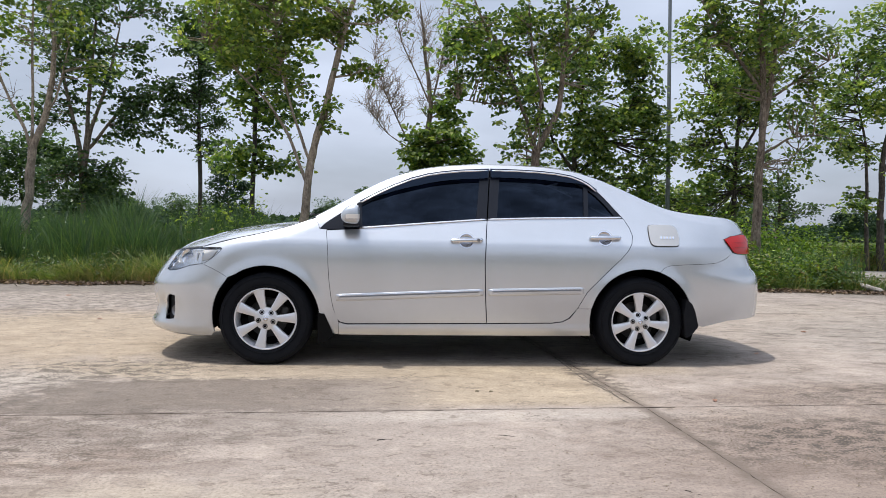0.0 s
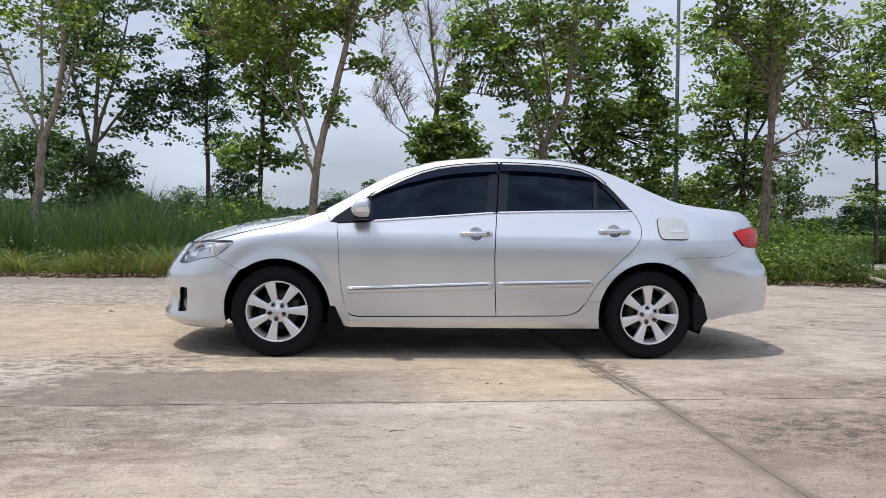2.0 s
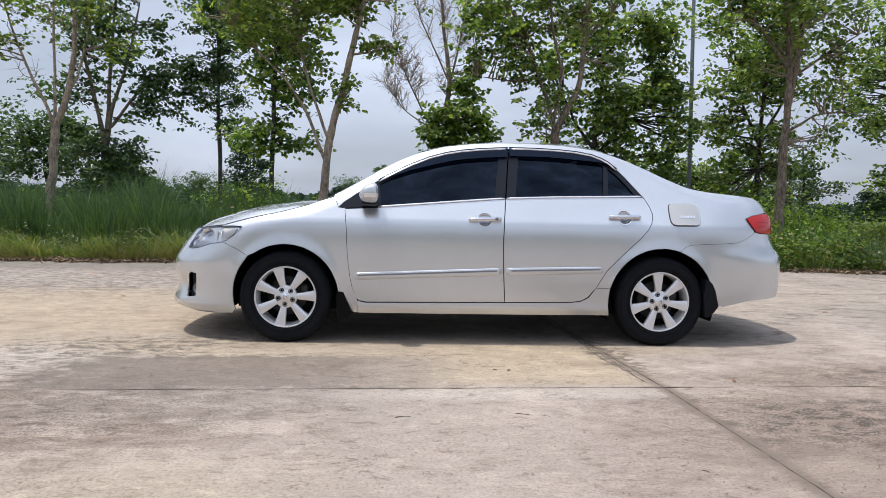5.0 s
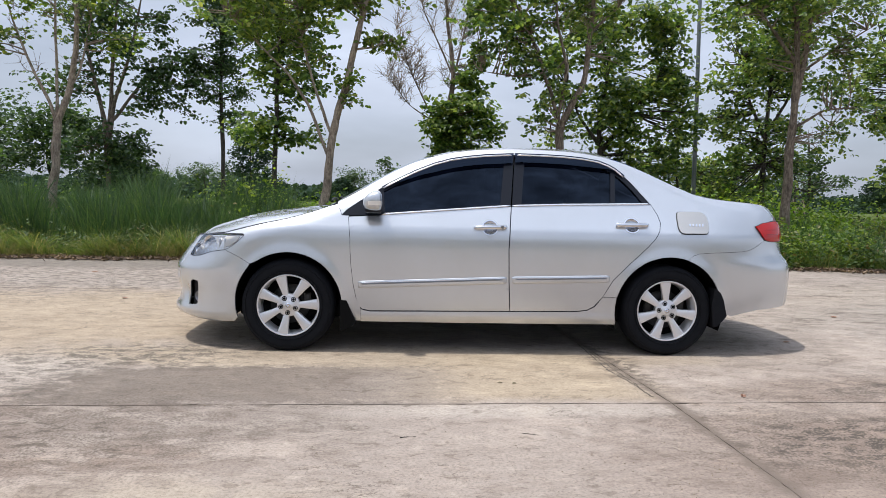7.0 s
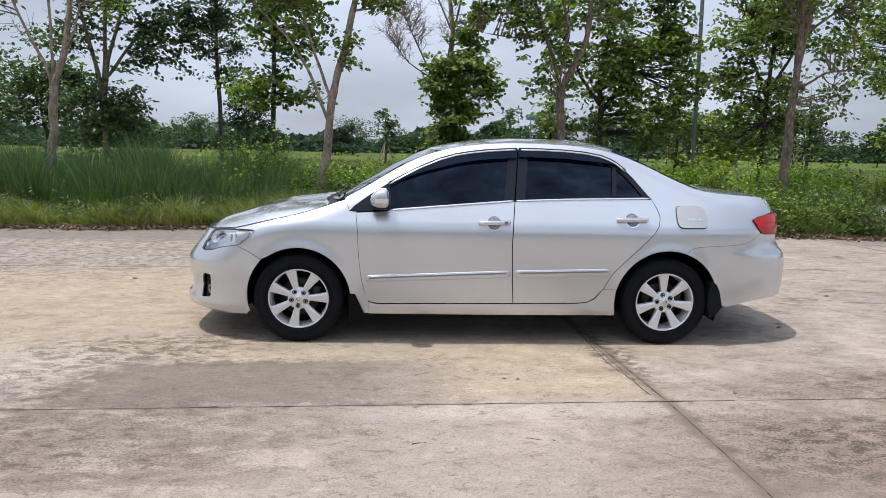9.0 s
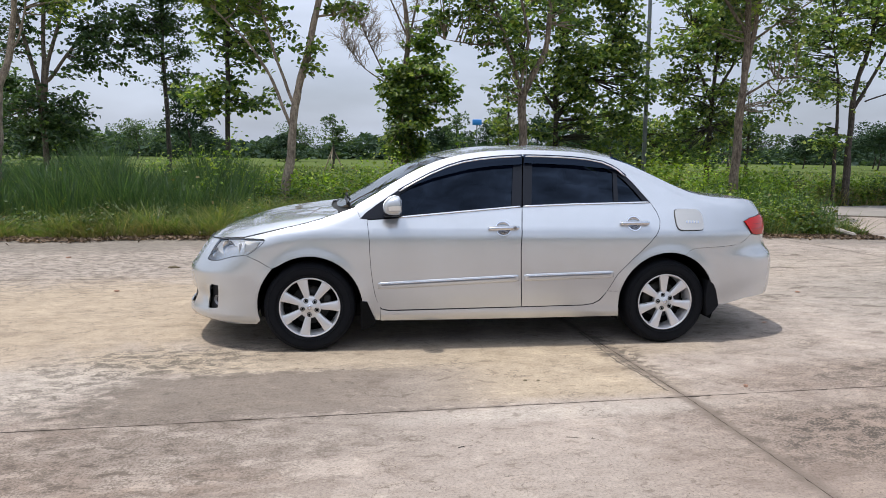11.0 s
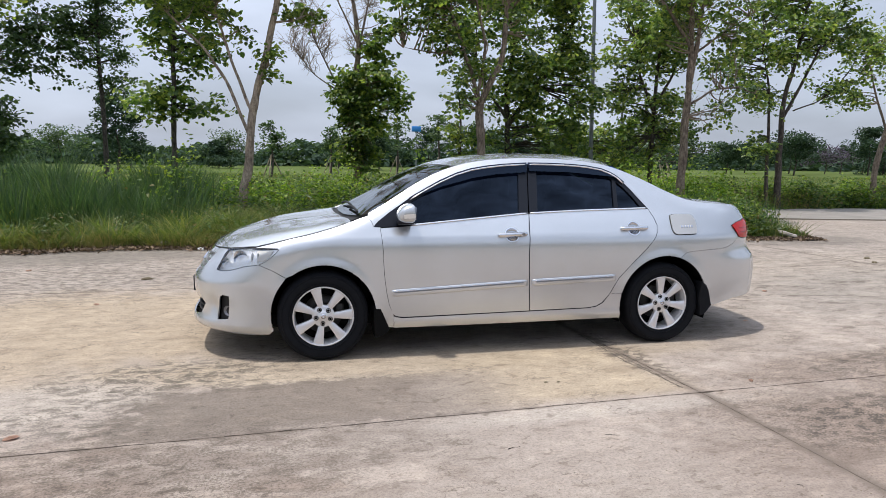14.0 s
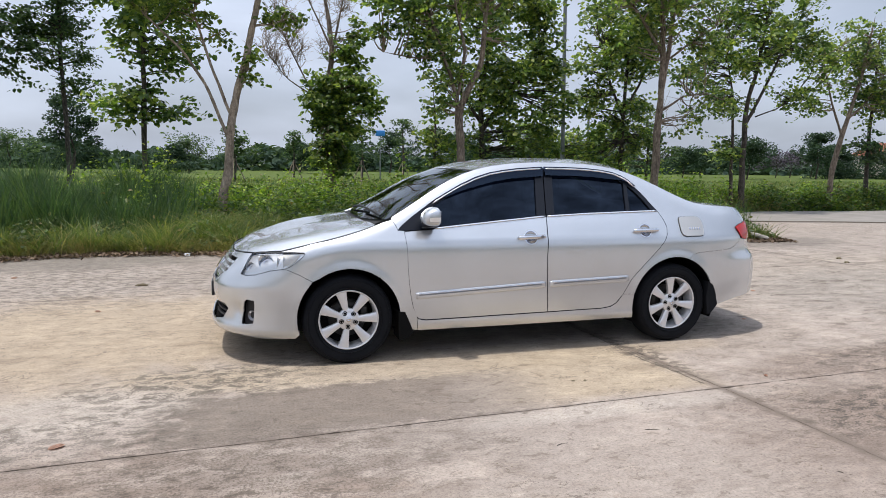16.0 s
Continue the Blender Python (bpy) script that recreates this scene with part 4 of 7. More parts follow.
def strip(x0, x1, y0, y1, clumps=0, spread=0.3, follow=True):
    """Places in a band; y is counted from the verge where follow is set."""
    def region(rng, n):
        if clumps:
            cx, cy = rng.uniform(x0, x1, clumps), rng.uniform(y0, y1, clumps)
            k = rng.integers(0, clumps, n)
            off = rng.normal(0, spread, (n, 2))
            xy = np.stack([cx[k], cy[k]], 1) + off
            ways = np.arctan2(off[:, 1], off[:, 0])
            scale = rng.uniform(0.7, 1.15, clumps)[k]
            xy[:, 1] = np.maximum(xy[:, 1], y0 - 0.1)
        else:
            xy, ways, scale = np.stack([rng.uniform(x0, x1, n), rng.uniform(y0, y1, n)], 1), None, None
        if follow:
            xy[:, 1] += np.array([verge_y(x) for x in xy[:, 0]])
        return xy, ways, scale
    return region


field_of("tall_grass", "stand of tall dark green reedy grass behind the verge", strip(-15, -3.2, 1.2, 5.6, 620, 0.22), 62000, 1.3, 0.018, MAT["grass_tall"], 21, 0.34)
field_of("verge_grass", "unmown light green grass along the pavement edge", strip(-15, 2, 0.15, 2.6, 760, 0.13), 46000, 0.66, 0.012, MAT["grass"], 22, 0.95)
field_of("dry_grass", "yellowing dry grass tufts at the pavement edge", strip(-15, 2, -0.02, 0.9, 330, 0.11), 20000, 0.45, 0.01, MAT["grass_dry"], 23, 1.1)
field_of("verge_grass", "weedy green grass behind the car on the verge", strip(2, 8.4, 0.1, 5, 170, 0.2), 10000, 0.55, 0.012, MAT["grass"], 24, 0.7)
field_of("tall_grass", "reedy dark grass between the weeds by the turning", strip(2.5, 8.6, 0.9, 3.6, 60, 0.3), 4500, 0.95, 0.014, MAT["grass_tall"], 27, 0.35)
field_of("dry_grass", "short brown straw at the foot of the verge", strip(-15, 8.2, -0.1, 0.22, 420, 0.12), 16000, 0.17, 0.008, MAT["straw"], 28, 1.3)
field_of("meadow_grass", "short field grass behind the trees", strip(-45, 70, 16, 60, 2600, 0.9, follow=False), 58000, 0.34, 0.03, MAT["grass"], 25, 0.5)
field_of("dry_grass", "pale dry reeds beside the side road", strip(11.3, 15.5, 0.1, 0.7, 16, 0.25), 900, 0.9, 0.014, MAT["grass_dry"], 26, 0.5)


def weeds(name, label, clumps, seed, height=0.7, radius=0.45, per=170, size=0.09, material=None):
    """Low leafy weeds: clumps of (x, y)."""
    rng = np.random.default_rng(seed)
    C = []
    for x, y in clumps:
        h, r = height * rng.uniform(0.6, 1.25), radius * rng.uniform(0.7, 1.3)
        p = rng.normal(0, 1, (per, 3))
        p /= np.linalg.norm(p, axis=1)[:, None]
        p *= rng.uniform(0.3, 1, (per, 1)) ** 0.5
        p[:, 2] = np.abs(p[:, 2]) * h * rng.uniform(0.5, 1.1, per)
        p[:, :2] *= r
        C.append(p + np.array([x, y, -0.04]))
    V, F = leaves_arrays(np.concatenate(C), size, rng, 0.1, 0.62)
    return tagged(new(name, mesh_np(name, V, F, material or MAT["weed"])), label, "weeds", kind="stuff")


rw = np.random.default_rng(31)
def scatter(n, x0, x1, y0, y1, follow=True):
    out = []
    for _ in range(n):
        x, y = rw.uniform(x0, x1), rw.uniform(y0, y1)
        out.append((x, y + (verge_y(x) if follow else 0)))
    return out


weeds("weeds", "bright green leafy weeds on the verge behind the car", scatter(220, 2.0, 7.5, 0.25, 2.8), 41, 0.74, 0.42, 230, 0.075)
weeds("weeds", "yellow-green sprigs in the weeds behind the car", scatter(95, 2.0, 7.8, 0.3, 3.0), 61, 0.82, 0.36, 150, 0.075, MAT["weed_light"])
weeds("weeds", "waist-high weeds in the grass between the trees", scatter(420, -4.5, 8, 2.2, 10.5), 42, 0.92, 0.65, 210, 0.095)
weeds("weeds", "bright yellow-green weeds in the grass between the trees", scatter(330, -4.5, 8, 2.8, 11.0), 49, 1.08, 0.5, 170, 0.095, MAT["weed_light"])
weeds("weeds", "yellow-green weeds behind the corner of the verge", scatter(60, 5.5, 7.9, 3.0, 7.0), 58, 0.95, 0.5, 190, 0.09, MAT["weed_light"])
weeds("weeds", "shoulder-high yellow-green shrubs behind the trunks", scatter(58, 5.2, 9.6, 8.6, 10.6, False), 60, 1.42, 0.5, 300, 0.095, MAT["weed_light"])
weeds("weeds", "bright weed sprigs among the tall grass", scatter(26, -13, -1, 2.5, 6.0), 43, 1.3, 0.35, 110, 0.1, MAT["weed_light"])
weeds("weeds", "yellow-green shrubs standing out of the tall grass", scatter(9, -9, 1.5, 3.0, 6.5), 57, 1.75, 0.5, 420, 0.1, MAT["weed_light"])
weeds("weeds", "hedge of leafy weeds along the side road", scatter(270, 11.2, 34, 0.4, 1.9), 44, 0.92, 0.7, 210, 0.12)
weeds("weeds", "bright tips of the hedge along the side road", scatter(230, 11.4, 34, 0.5, 1.9), 50, 1.02, 0.5, 110, 0.1, MAT["weed_light"])
weeds("weeds", "low weeds edging the field", scatter(120, -14, 12, 13.0, 18, False), 45, 0.7, 0.8, 130, 0.15)
weeds("weeds", "knee-high weeds at the corner of the verge", scatter(24, 7.4, 8.3, 0.25, 1.8), 51, 0.34, 0.3, 130, 0.06)
weeds("weeds", "scrub on the corner island by the side road", [(8.1, 6.75), (9.0, 7.2), (9.4, 7.7), (8.8, 7.6), (9.8, 8.2), (9.3, 8.4)], 46, 0.22, 0.32, 60, 0.055)


# ---- litter of dead leaves at the edge ----
rl = np.random.default_rng(51)
lx = np.concatenate([rl.uniform(-14, 9, 15000), rl.normal(8.3, 0.7, 60)])
ly = np.array([verge_y(x) for x in lx]) + rl.normal(-0.07, 0.15, len(lx)) + 0.07 * np.sin(3.7 * lx) + 0.06 * np.sin(9.1 * lx)
V, F = leaves_arrays(np.stack([lx, ly, np.full(len(lx), 0.018) + rl.uniform(0, 0.02, len(lx))], 1), 0.07, rl, 0.0, 0.6)
tagged(new("leaf_litter", mesh_np("leaf_litter", V, F, MAT["litter"])), "brown dead leaves and debris along the pavement edge", "leaf litter", kind="stuff")


# ---- distance: field trees and woods ----
def far_tree(at, h, w, seed, label, material, bark=None, flat=1.0, n=900, size=0.5, trunk_to=0.5, props=False, low=0.42):
    rng = np.random.default_rng(seed)
    root = thing("tree", at, label, "tree", "trees beyond the field")
    V, F = tube_arrays(np.array([(0, 0, 0), (0.05 * w, 0, h * 0.3), (0, 0, h * trunk_to), (0, 0, h * 0.85)]), [0.035 * h * 0.6, 0.03 * h * 0.6, 0.02 * h * 0.6, 0.02], 6)
    part("trunk", mesh_np("trunk", V, F, bark or MAT["bark_dark"], True), None, root)
    k = 22
    up = np.sort(rng.uniform(low, 0.92, k))
    reach = 0.3 * w * np.sqrt(np.maximum(0.12, 1.05 - (up - low) / (1 - low)))
    cs = np.stack([rng.normal(0, 1, k) * reach, rng.normal(0, 1, k) * reach, h * up], 1)
    C = []
    for c in cs:
        r = w * rng.uniform(0.12, 0.26)
        C.append(in_blob(c, (r, r, r * 0.75 * flat), n // k, rng, 0.5))
    V, F = leaves_arrays(np.concatenate(C), size, rng, 0.1, 0.7)
    part("crown", mesh_np("crown", V, F, material), None, root)
    if props:
        P = Pile()
        for a in (0.3, 2.4, 4.5):
            P.add(*tube_arrays(np.array([(0.9 * math.cos(a), 0.9 * math.sin(a), 0), (0.45 * math.cos(a), 0.45 * math.sin(a), 0.9), (0, 0, 1.8)]), [0.05, 0.05, 0.05], 5))
        part("support_poles", P.mesh("support_poles", MAT["bark_pale"]), None, root)
    return root


rf = np.random.default_rng(61)
for k in range(7):
    x, y = -86 + k * 12.5 + rf.normal(0, 1.6), rf.uniform(80, 105)
    far_tree((x, y, -0.06), rf.uniform(3.8, 5.4), rf.uniform(6.5, 8.5), 100 + k, "broad dark tree on the far side of the field", MAT["leaf_hazed"], flat=0.7, n=4200, size=0.34, low=0.2)
for k in range(22):
    x, y = 6 + k * 6.2 + rf.normal(0, 1.5), rf.uniform(72, 104)
    far_tree((x, y, -0.06), rf.uniform(4.5, 8.0), rf.uniform(4.5, 7.5), 140 + k, "mid-green tree in the far tree line", MAT["leaf_hazed"], n=3600, size=0.32)
for k in range(9):
    x, y = -2 + k * 4.8 + rf.normal(0, 0.7), rf.uniform(46, 66)
    far_tree((x, y, -0.06), rf.uniform(4.2, 6.5), rf.uniform(2.2, 3.4), 180 + k, "young planted tree held by slanting poles in the field", MAT["leaf_dark"], n=1000, size=0.22, trunk_to=0.6, props=True)
for x, y, s in ((110, 88, 0), (115.5, 86, 1), (121, 89, 2), (126, 87, 3)):
    far_tree((x, y, -0.06), 5.2 + 0.4 * (s % 2), 6.5, 190 + s, "mid-green tree before the far house", MAT["leaf_hazed"], n=3600, size=0.32)
for x, y, s in ((88, 92, 0), (93, 94, 1), (101, 93, 2)):
    far_tree((x, y, -0.06), 5.0, 6.0, 200 + s, "small tree covered in purple blossom", MAT["purple"], n=1600, size=0.28)
far_tree((-16.5, 62, -0.06), 7.3, 5.0, 210, "conical dense dark green tree in the field", MAT["leaf_hazed"], n=4200, size=0.28, low=0.15)
rng_w = np.random.default_rng(71)
CW = np.stack([rng_w.uniform(-260, 330, 45000), rng_w.normal(150, 9, 45000), np.zeros(45000)], 1)
CW[:, 2] = rng_w.uniform(0, 1, 45000) * 0.85 * (4.6 + 1.3 * np.sin(CW[:, 0] * 0.11) + 1.0 * np.sin(CW[:, 0] * 0.31 + 1) + 0.7 * np.sin(CW[:, 0] * 0.9))
V, F = leaves_arrays(CW, 1.5, rng_w, 0.0, 0.8)
tagged(new("far_woods", mesh_np("far_woods", V, F, MAT["leaf_hazed"])), "low continuous belt of woods at the far edge of the field", "woods", kind="stuff")

# the woods go on round the pavement on the side away from the trees
CW = np.stack([rng_w.uniform(-190, 190, 16000), rng_w.normal(-75, 5, 16000), np.zeros(16000)], 1)
CW[:, 2] = rng_w.uniform(0, 1, 16000) * (4.6 + 1.2 * np.sin(CW[:, 0] * 0.13) + 0.9 * np.sin(CW[:, 0] * 0.37 + 1))
V, F = leaves_arrays(CW, 1.7, rng_w, 0.0, 0.8)
tagged(new("far_woods", mesh_np("far_woods", V, F, MAT["leaf_hazed"])), "dark belt of woods past the open side of the pavement", "woods", kind="stuff")

# pole with a blue box in the field
sign = thing("sign_post", (11.4, 62, -0.06), "thin grey post carrying a bright blue box sign", "sign post")
V, F = tube_arrays(np.array([(0, 0, 0), (0, 0, 2.2), (0, 0, 4.4)]), [0.07, 0.06, 0.05], 8)
part("post", mesh_np("post", V, F, MAT["steel"], True), None, sign)
part("sign_box", box(0.9, 0.4, 0.55, (0, 0, 4.6), 0.05), MAT["blue"], sign, "bright blue box")

# far house with a red roof
house = thing("house", (122, 100, -0.06), "far pale house with a red tiled roof", "house")
part("wall", box(9, 7, 4.5, (0, 0, 2.25)), MAT["wall_far"], house)
bm = bmesh.new()
vs = [bm.verts.new(p) for p in ((-5, -4, 4.5), (5, -4, 4.5), (5, 4, 4.5), (-5, 4, 4.5), (-3, 0, 7), (3, 0, 7))]
for f in ((0, 1, 5, 4), (2, 3, 4, 5), (1, 2, 5), (3, 0, 4), (3, 2, 1, 0)):
    bm.faces.new([vs[k] for k in f])
part("roof", bm, MAT["roof_tile"], house)
for k in (-3, 0, 3):
    part("window", box(1.2, 0.1, 1.4, (k, -3.52, 2.6)), MAT["steel"], house)

weeds("weeds", "thicket before the far house", [(92 + 1.9 * k + rw.normal(0, 0.5), 84 + rw.uniform(0, 3)) for k in range(22)], 59, 4.0, 2.2, 420, 0.4, MAT["leaf_hazed"])
weeds("weeds", "mixed leafy weeds among the verge grass", scatter(330, -14, 2.5, 0.25, 2.4), 47, 0.55, 0.33, 90, 0.065)
weeds("weeds", "dark shrubs in the field behind the tall grass", [(-16 + 1.3 * k + rw.normal(0, 0.4), 18 + rw.uniform(0, 4)) for k in range(5)], 48, 1.7, 1.1, 420, 0.2, MAT["leaf_dark"])

for k, (x, y, h, w) in enumerate(((-17.0, 26, 4.9, 4.6), (-21, 27, 5.8, 6.0), (-15.0, 29, 3.1, 3.2), (-32.5, 100, 5.6, 6.8), (-9.5, 100, 5.4, 7.0), (-27, 30, 5.5, 6))):
    far_tree((x, y, -0.06), h, w, 220 + k, "dense dark bushy tree past the tall grass", MAT["leaf_dark"], n=5200 if y < 50 else 2600, size=0.2 if y < 50 else 0.3)


# ---- side road past the corner of the verge ----
bm = bmesh.new()
xs = np.arange(10.0, 45.1, 0.5)
edge = [9.35 - 0.27 * (x - 11.4) + 0.05 * math.sin(2 * x) if x < 15 else 8.38 + 0.05 * math.sin(2 * x) for x in xs]
lo_v = [bm.verts.new((x, e, 0.005)) for x, e in zip(xs, edge)]
up_v = [bm.verts.new((x, verge_y(x) - 0.02, 0.005)) for x in xs]
for i in range(len(xs) - 1):
    bm.faces.new((lo_v[i], lo_v[i + 1], up_v[i + 1], up_v[i]))
road_me = bpy.data.meshes.new("road")
bm.to_mesh(road_me)
bm.free()
road_me.materials.append(MAT["road"])
tagged(new("road", road_me), "grey side road joining the concrete pavement", "road", kind="structure")
# thin dark tube along the near edge of the road
V, F = tube_arrays([(x, e - 0.02, -0.005) for x, e in zip(xs, edge)], [0.035] * len(xs), 6)
part("road_edge", mesh_np("road_edge", V, F, MAT["joint"]), None, pavement, "dark edge of the side road")


# ---- cracks in the slabs ----
def crack(points, width, seed):
    rng = np.random.default_rng(seed)
    Q = bend([(x, y, 0.0015) for x, y in points], 12 * len(points), 0.0, rng)
    Q[:, :2] += rng.normal(0, 0.003, (len(Q), 2))
    w = width * rng.uniform(0.35, 1.3, len(Q))
    t = np.gradient(Q, axis=0)
    nrm = np.stack([-t[:, 1], t[:, 0], np.zeros(len(Q))], 1)
    nrm /= np.linalg.norm(nrm, axis=1)[:, None] + 1e-9
    V = np.concatenate([Q - nrm * w[:, None] / 2, Q + nrm * w[:, None] / 2])
    n = len(Q)
    F = [(i, i + 1, n + i + 1, n + i) for i in range(n - 1)]
    part("crack", mesh_np("crack", V, F, MAT["joint"]), None, pavement, "thin dark crack")


crack([(0.77, -0.45), (0.772, -0.8), (0.775, -1.24), (0.83, -1.52), (0.852, -1.8)], 0.011, 1)
crack([(6.39, 4.36), (6.6, 3.7), (6.76, 3.18), (6.84, 2.5), (6.88, 2.0)], 0.016, 5)
crack([(0.79, -0.7), (0.815, -1.2), (0.85, -1.6)], 0.008, 2)


# ---- small things on the ground ----
def fallen_leaf(at, size, turn, label):
    bm = bmesh.new()
    n = 10
    rim = []
    for k in range(n):
        a = 2 * math.pi * k / n
        r = size * (0.5 + 0.12 * math.cos(2 * a)) * (1.15 if k == 0 else 1)
        rim.append(bm.verts.new((r * math.cos(a), 1.15 * r * math.sin(a), 0.004 + 0.004 * abs(math.sin(a)) + 0.003 * math.cos(a))))
    c = bm.verts.new((0, 0, 0.004))
    for k in range(n):
        bm.faces.new((c, rim[k], rim[(k + 1) % n]))
    r = bmesh.ops.solidify(bm, geom=bm.faces[:], thickness=0.001)
    me = bpy.data.meshes.new("fallen_leaf")
    bm.to_mesh(me)
    bm.free()
    me.materials.append(MAT["dead_leaf_red"])
    ob = new("fallen_leaf", me)
    ob.location, ob.rotation_euler = (*at, 0.001), (0, 0, radians(turn))
    tagged(ob, label, "leaf", "litter on the pavement")


MAT["dead_leaf_red"] = rough_mat("dry_leaf", (0.34, 0.19, 0.135), (0.5, 0.32, 0.23), 25, 0.8)
MAT["stone"] = rough_mat("stone", (0.2, 0.19, 0.17), (0.34, 0.32, 0.29), 20, 0.9)
MAT["pale"] = rough_mat("pale_concrete", (0.3, 0.265, 0.235), (0.46, 0.42, 0.38), 15, 0.9)
MAT["scrap"] = plain_mat("white_plastic", (0.72, 0.72, 0.72), 0.4)
for x, y, s_, a in ((-2.885, -1.84, 0.058, 20), (1.37, -1.77, 0.028, 70), (2.45, -0.3, 0.04, 10), (-4.6, 3.6, 0.07, 100), (3.6, 0.9, 0.05, 40), (-3.3, 1.4, 0.05, 150)):
    fallen_leaf((x, y), s_, a, "dry curled brown leaf lying on the concrete")


def lump(name, at, size, label, category, material, seed):
    rng = np.random.default_rng(seed)
    bm = bmesh.new()
    bmesh.ops.create_icosphere(bm, subdivisions=2, radius=1)
    for v in bm.verts:
        k = 0.75 + 0.35 * noise.noise(v.co * 1.7 + Vector((seed * 3.1, 0, 0)))
        v.co = Vector((v.co.x * size[0] * k, v.co.y * size[1] * k, max(-0.2, v.co.z) * size[2] * k))
    zmin = min(v.co.z for v in bm.verts)
    for v in bm.verts:
        v.co.z -= zmin
    me = bpy.data.meshes.new(name)
    bm.to_mesh(me)
    bm.free()
    me.materials.append(material)
    ob = new(name, me)
    ob.location = at
    return tagged(ob, label, category, "litter on the pavement")


lump("stone", (-3.41, 5.75, -0.01), (0.13, 0.09, 0.12), "grey stone at the edge of the grass", "stone", MAT["stone"], 1)
lump("clod", (7.0, 2.92, 0), (0.07, 0.05, 0.03), "dark clod of dirt on the concrete", "clod", MAT["soil"], 2)
lump("clod", (6.75, 2.54, 0), (0.06, 0.05, 0.03), "dark clod of dirt on the concrete", "clod", MAT["soil"], 3)
lump("clod", (-3.1, 2.75, 0), (0.09, 0.04, 0.03), "dark clod of dirt on the concrete", "clod", MAT["soil"], 4)
lump("clod", (0.05, -1.54, 0), (0.018, 0.012, 0.008), "tiny dark crumb of dirt", "clod", MAT["soil"], 5)
lump("clod", (0.13, -1.55, 0), (0.016, 0.012, 0.008), "tiny dark crumb of dirt", "clod", MAT["soil"], 6)
lump("plastic_scrap", (-2.8, 5.25, 0.0), (0.07, 0.05, 0.05), "crumpled white plastic scrap by the grass", "litter", MAT["scrap"], 7)
lump("plastic_scrap", (-5.8, 5.35, 0.0), (0.17, 0.07, 0.035), "flattened white plastic scrap by the grass", "litter", MAT["scrap"], 8)


def twig_piece(points, r, label):
    o = Vector((points[0][0], points[0][1], 0))
    V, F = tube_arrays(bend([(x - o.x, y - o.y, r * 0.9) for x, y in points], 8, 0.003, np.random.default_rng(5)), np.linspace(r, r * 0.5, 8), 5)
    ob = new("twig", mesh_np("twig", V, F, MAT["bark_dark"], True))
    ob.location = (o.x, o.y, 0.001)
    tagged(ob, label, "twig", "litter on the pavement")


twig_piece([(-0.51, -2.45), (-0.47, -2.43), (-0.44, -2.43)], 0.0022, "short dark broken twig on the concrete")
twig_piece([(0.04, -2.38), (0.1, -2.40), (0.18, -2.41)], 0.0015, "thin dark twig on the concrete")
twig_piece([(0.62, -3.05), (0.66, -3.09)], 0.0015, "thin dark twig on the concrete")
rp = np.random.default_rng(81)
gx = np.concatenate([rp.uniform(-4.5, 4.5, 600), rp.normal(1.3, 0.7, 700)])
gy = np.concatenate([rp.uniform(-4.2, 3.0, 600), rp.normal(-2.8, 0.5, 700)])
P = Pile()
octa_v = np.array([(1, 0, 0), (-1, 0, 0), (0, 1, 0), (0, -1, 0), (0, 0, 1), (0, 0, -0.6)])
octa_f = np.array([(0, 2, 4), (2, 1, 4), (1, 3, 4), (3, 0, 4), (2, 0, 5), (1, 2, 5), (3, 1, 5), (0, 3, 5)])
for x, y in zip(gx, gy):
    P.add(octa_v * rp.uniform(0.0015, 0.0045) * np.array([1, rp.uniform(0.6, 1), 0.6]) + np.array([x, y, 0.003]), octa_f)
tagged(new("grit", P.mesh("grit", MAT["soil"])), "scattered dark grit and crumbs on the concrete", "grit", kind="stuff")
post = thing("concrete_post", (7.72, 5.5, 0.0), "broken pale concrete post lying at the corner of the verge", "post")
V, F = tube_arrays([(-0.1, 0.085, 0.13), (-0.04, 0.03, 0.11), (0.05, -0.04, 0.078), (0.13, -0.11, 0.052), (0.15, -0.125, 0.04)], [0.036, 0.044, 0.043, 0.04, 0.026], 8)
part("shaft", mesh_np("shaft", V, F, MAT["pale"]), None, post)

# ---- the car ----
from mathutils.geometry import delaunay_2d_cdt


def paint_mat():
    """Silver metallic paint under clear coat, with fine flake and faint dust."""
    m, nt, b = node_mat("silver_paint")
    v = coords(nt)
    n = noise_node(nt, 900, 2, 0.5, v)
    d = noise_node(nt, 3.0, 5, 0.6, v)
    c = ramp(nt, n, [(0.3, (0.592, 0.618, 0.648)), (0.7, (0.69, 0.717, 0.748))])
    c = mix(nt, c, ramp(nt, d, [(0.3, (0.95, 0.945, 0.935)), (0.7, (1, 1, 1))]), 1.0, "MULTIPLY")
    # flakes that lie flat mirror the surroundings softly, tilted ones spread the light widely
    wide = nt.nodes.new("ShaderNodeBsdfPrincipled")
    for shader, rough, metal in ((b, 0.21, 0.95), (wide, 0.6, 0.8)):
        nt.links.new(c, shader.inputs["Base Color"])
        shader.inputs["Metallic"].default_value, shader.inputs["Roughness"].default_value = metal, rough
        shader.inputs["Coat Weight"].default_value, shader.inputs["Coat Roughness"].default_value = 1.0, 0.03
    mx = nt.nodes.new("ShaderNodeMixShader")
    mx.inputs["Fac"].default_value = 0.36
    nt.links.new(b.outputs["BSDF"], mx.inputs[1])
    nt.links.new(wide.outputs["BSDF"], mx.inputs[2])
    nt.links.new(mx.outputs["Shader"], nt.nodes["Material Output"].inputs["Surface"])
    return m


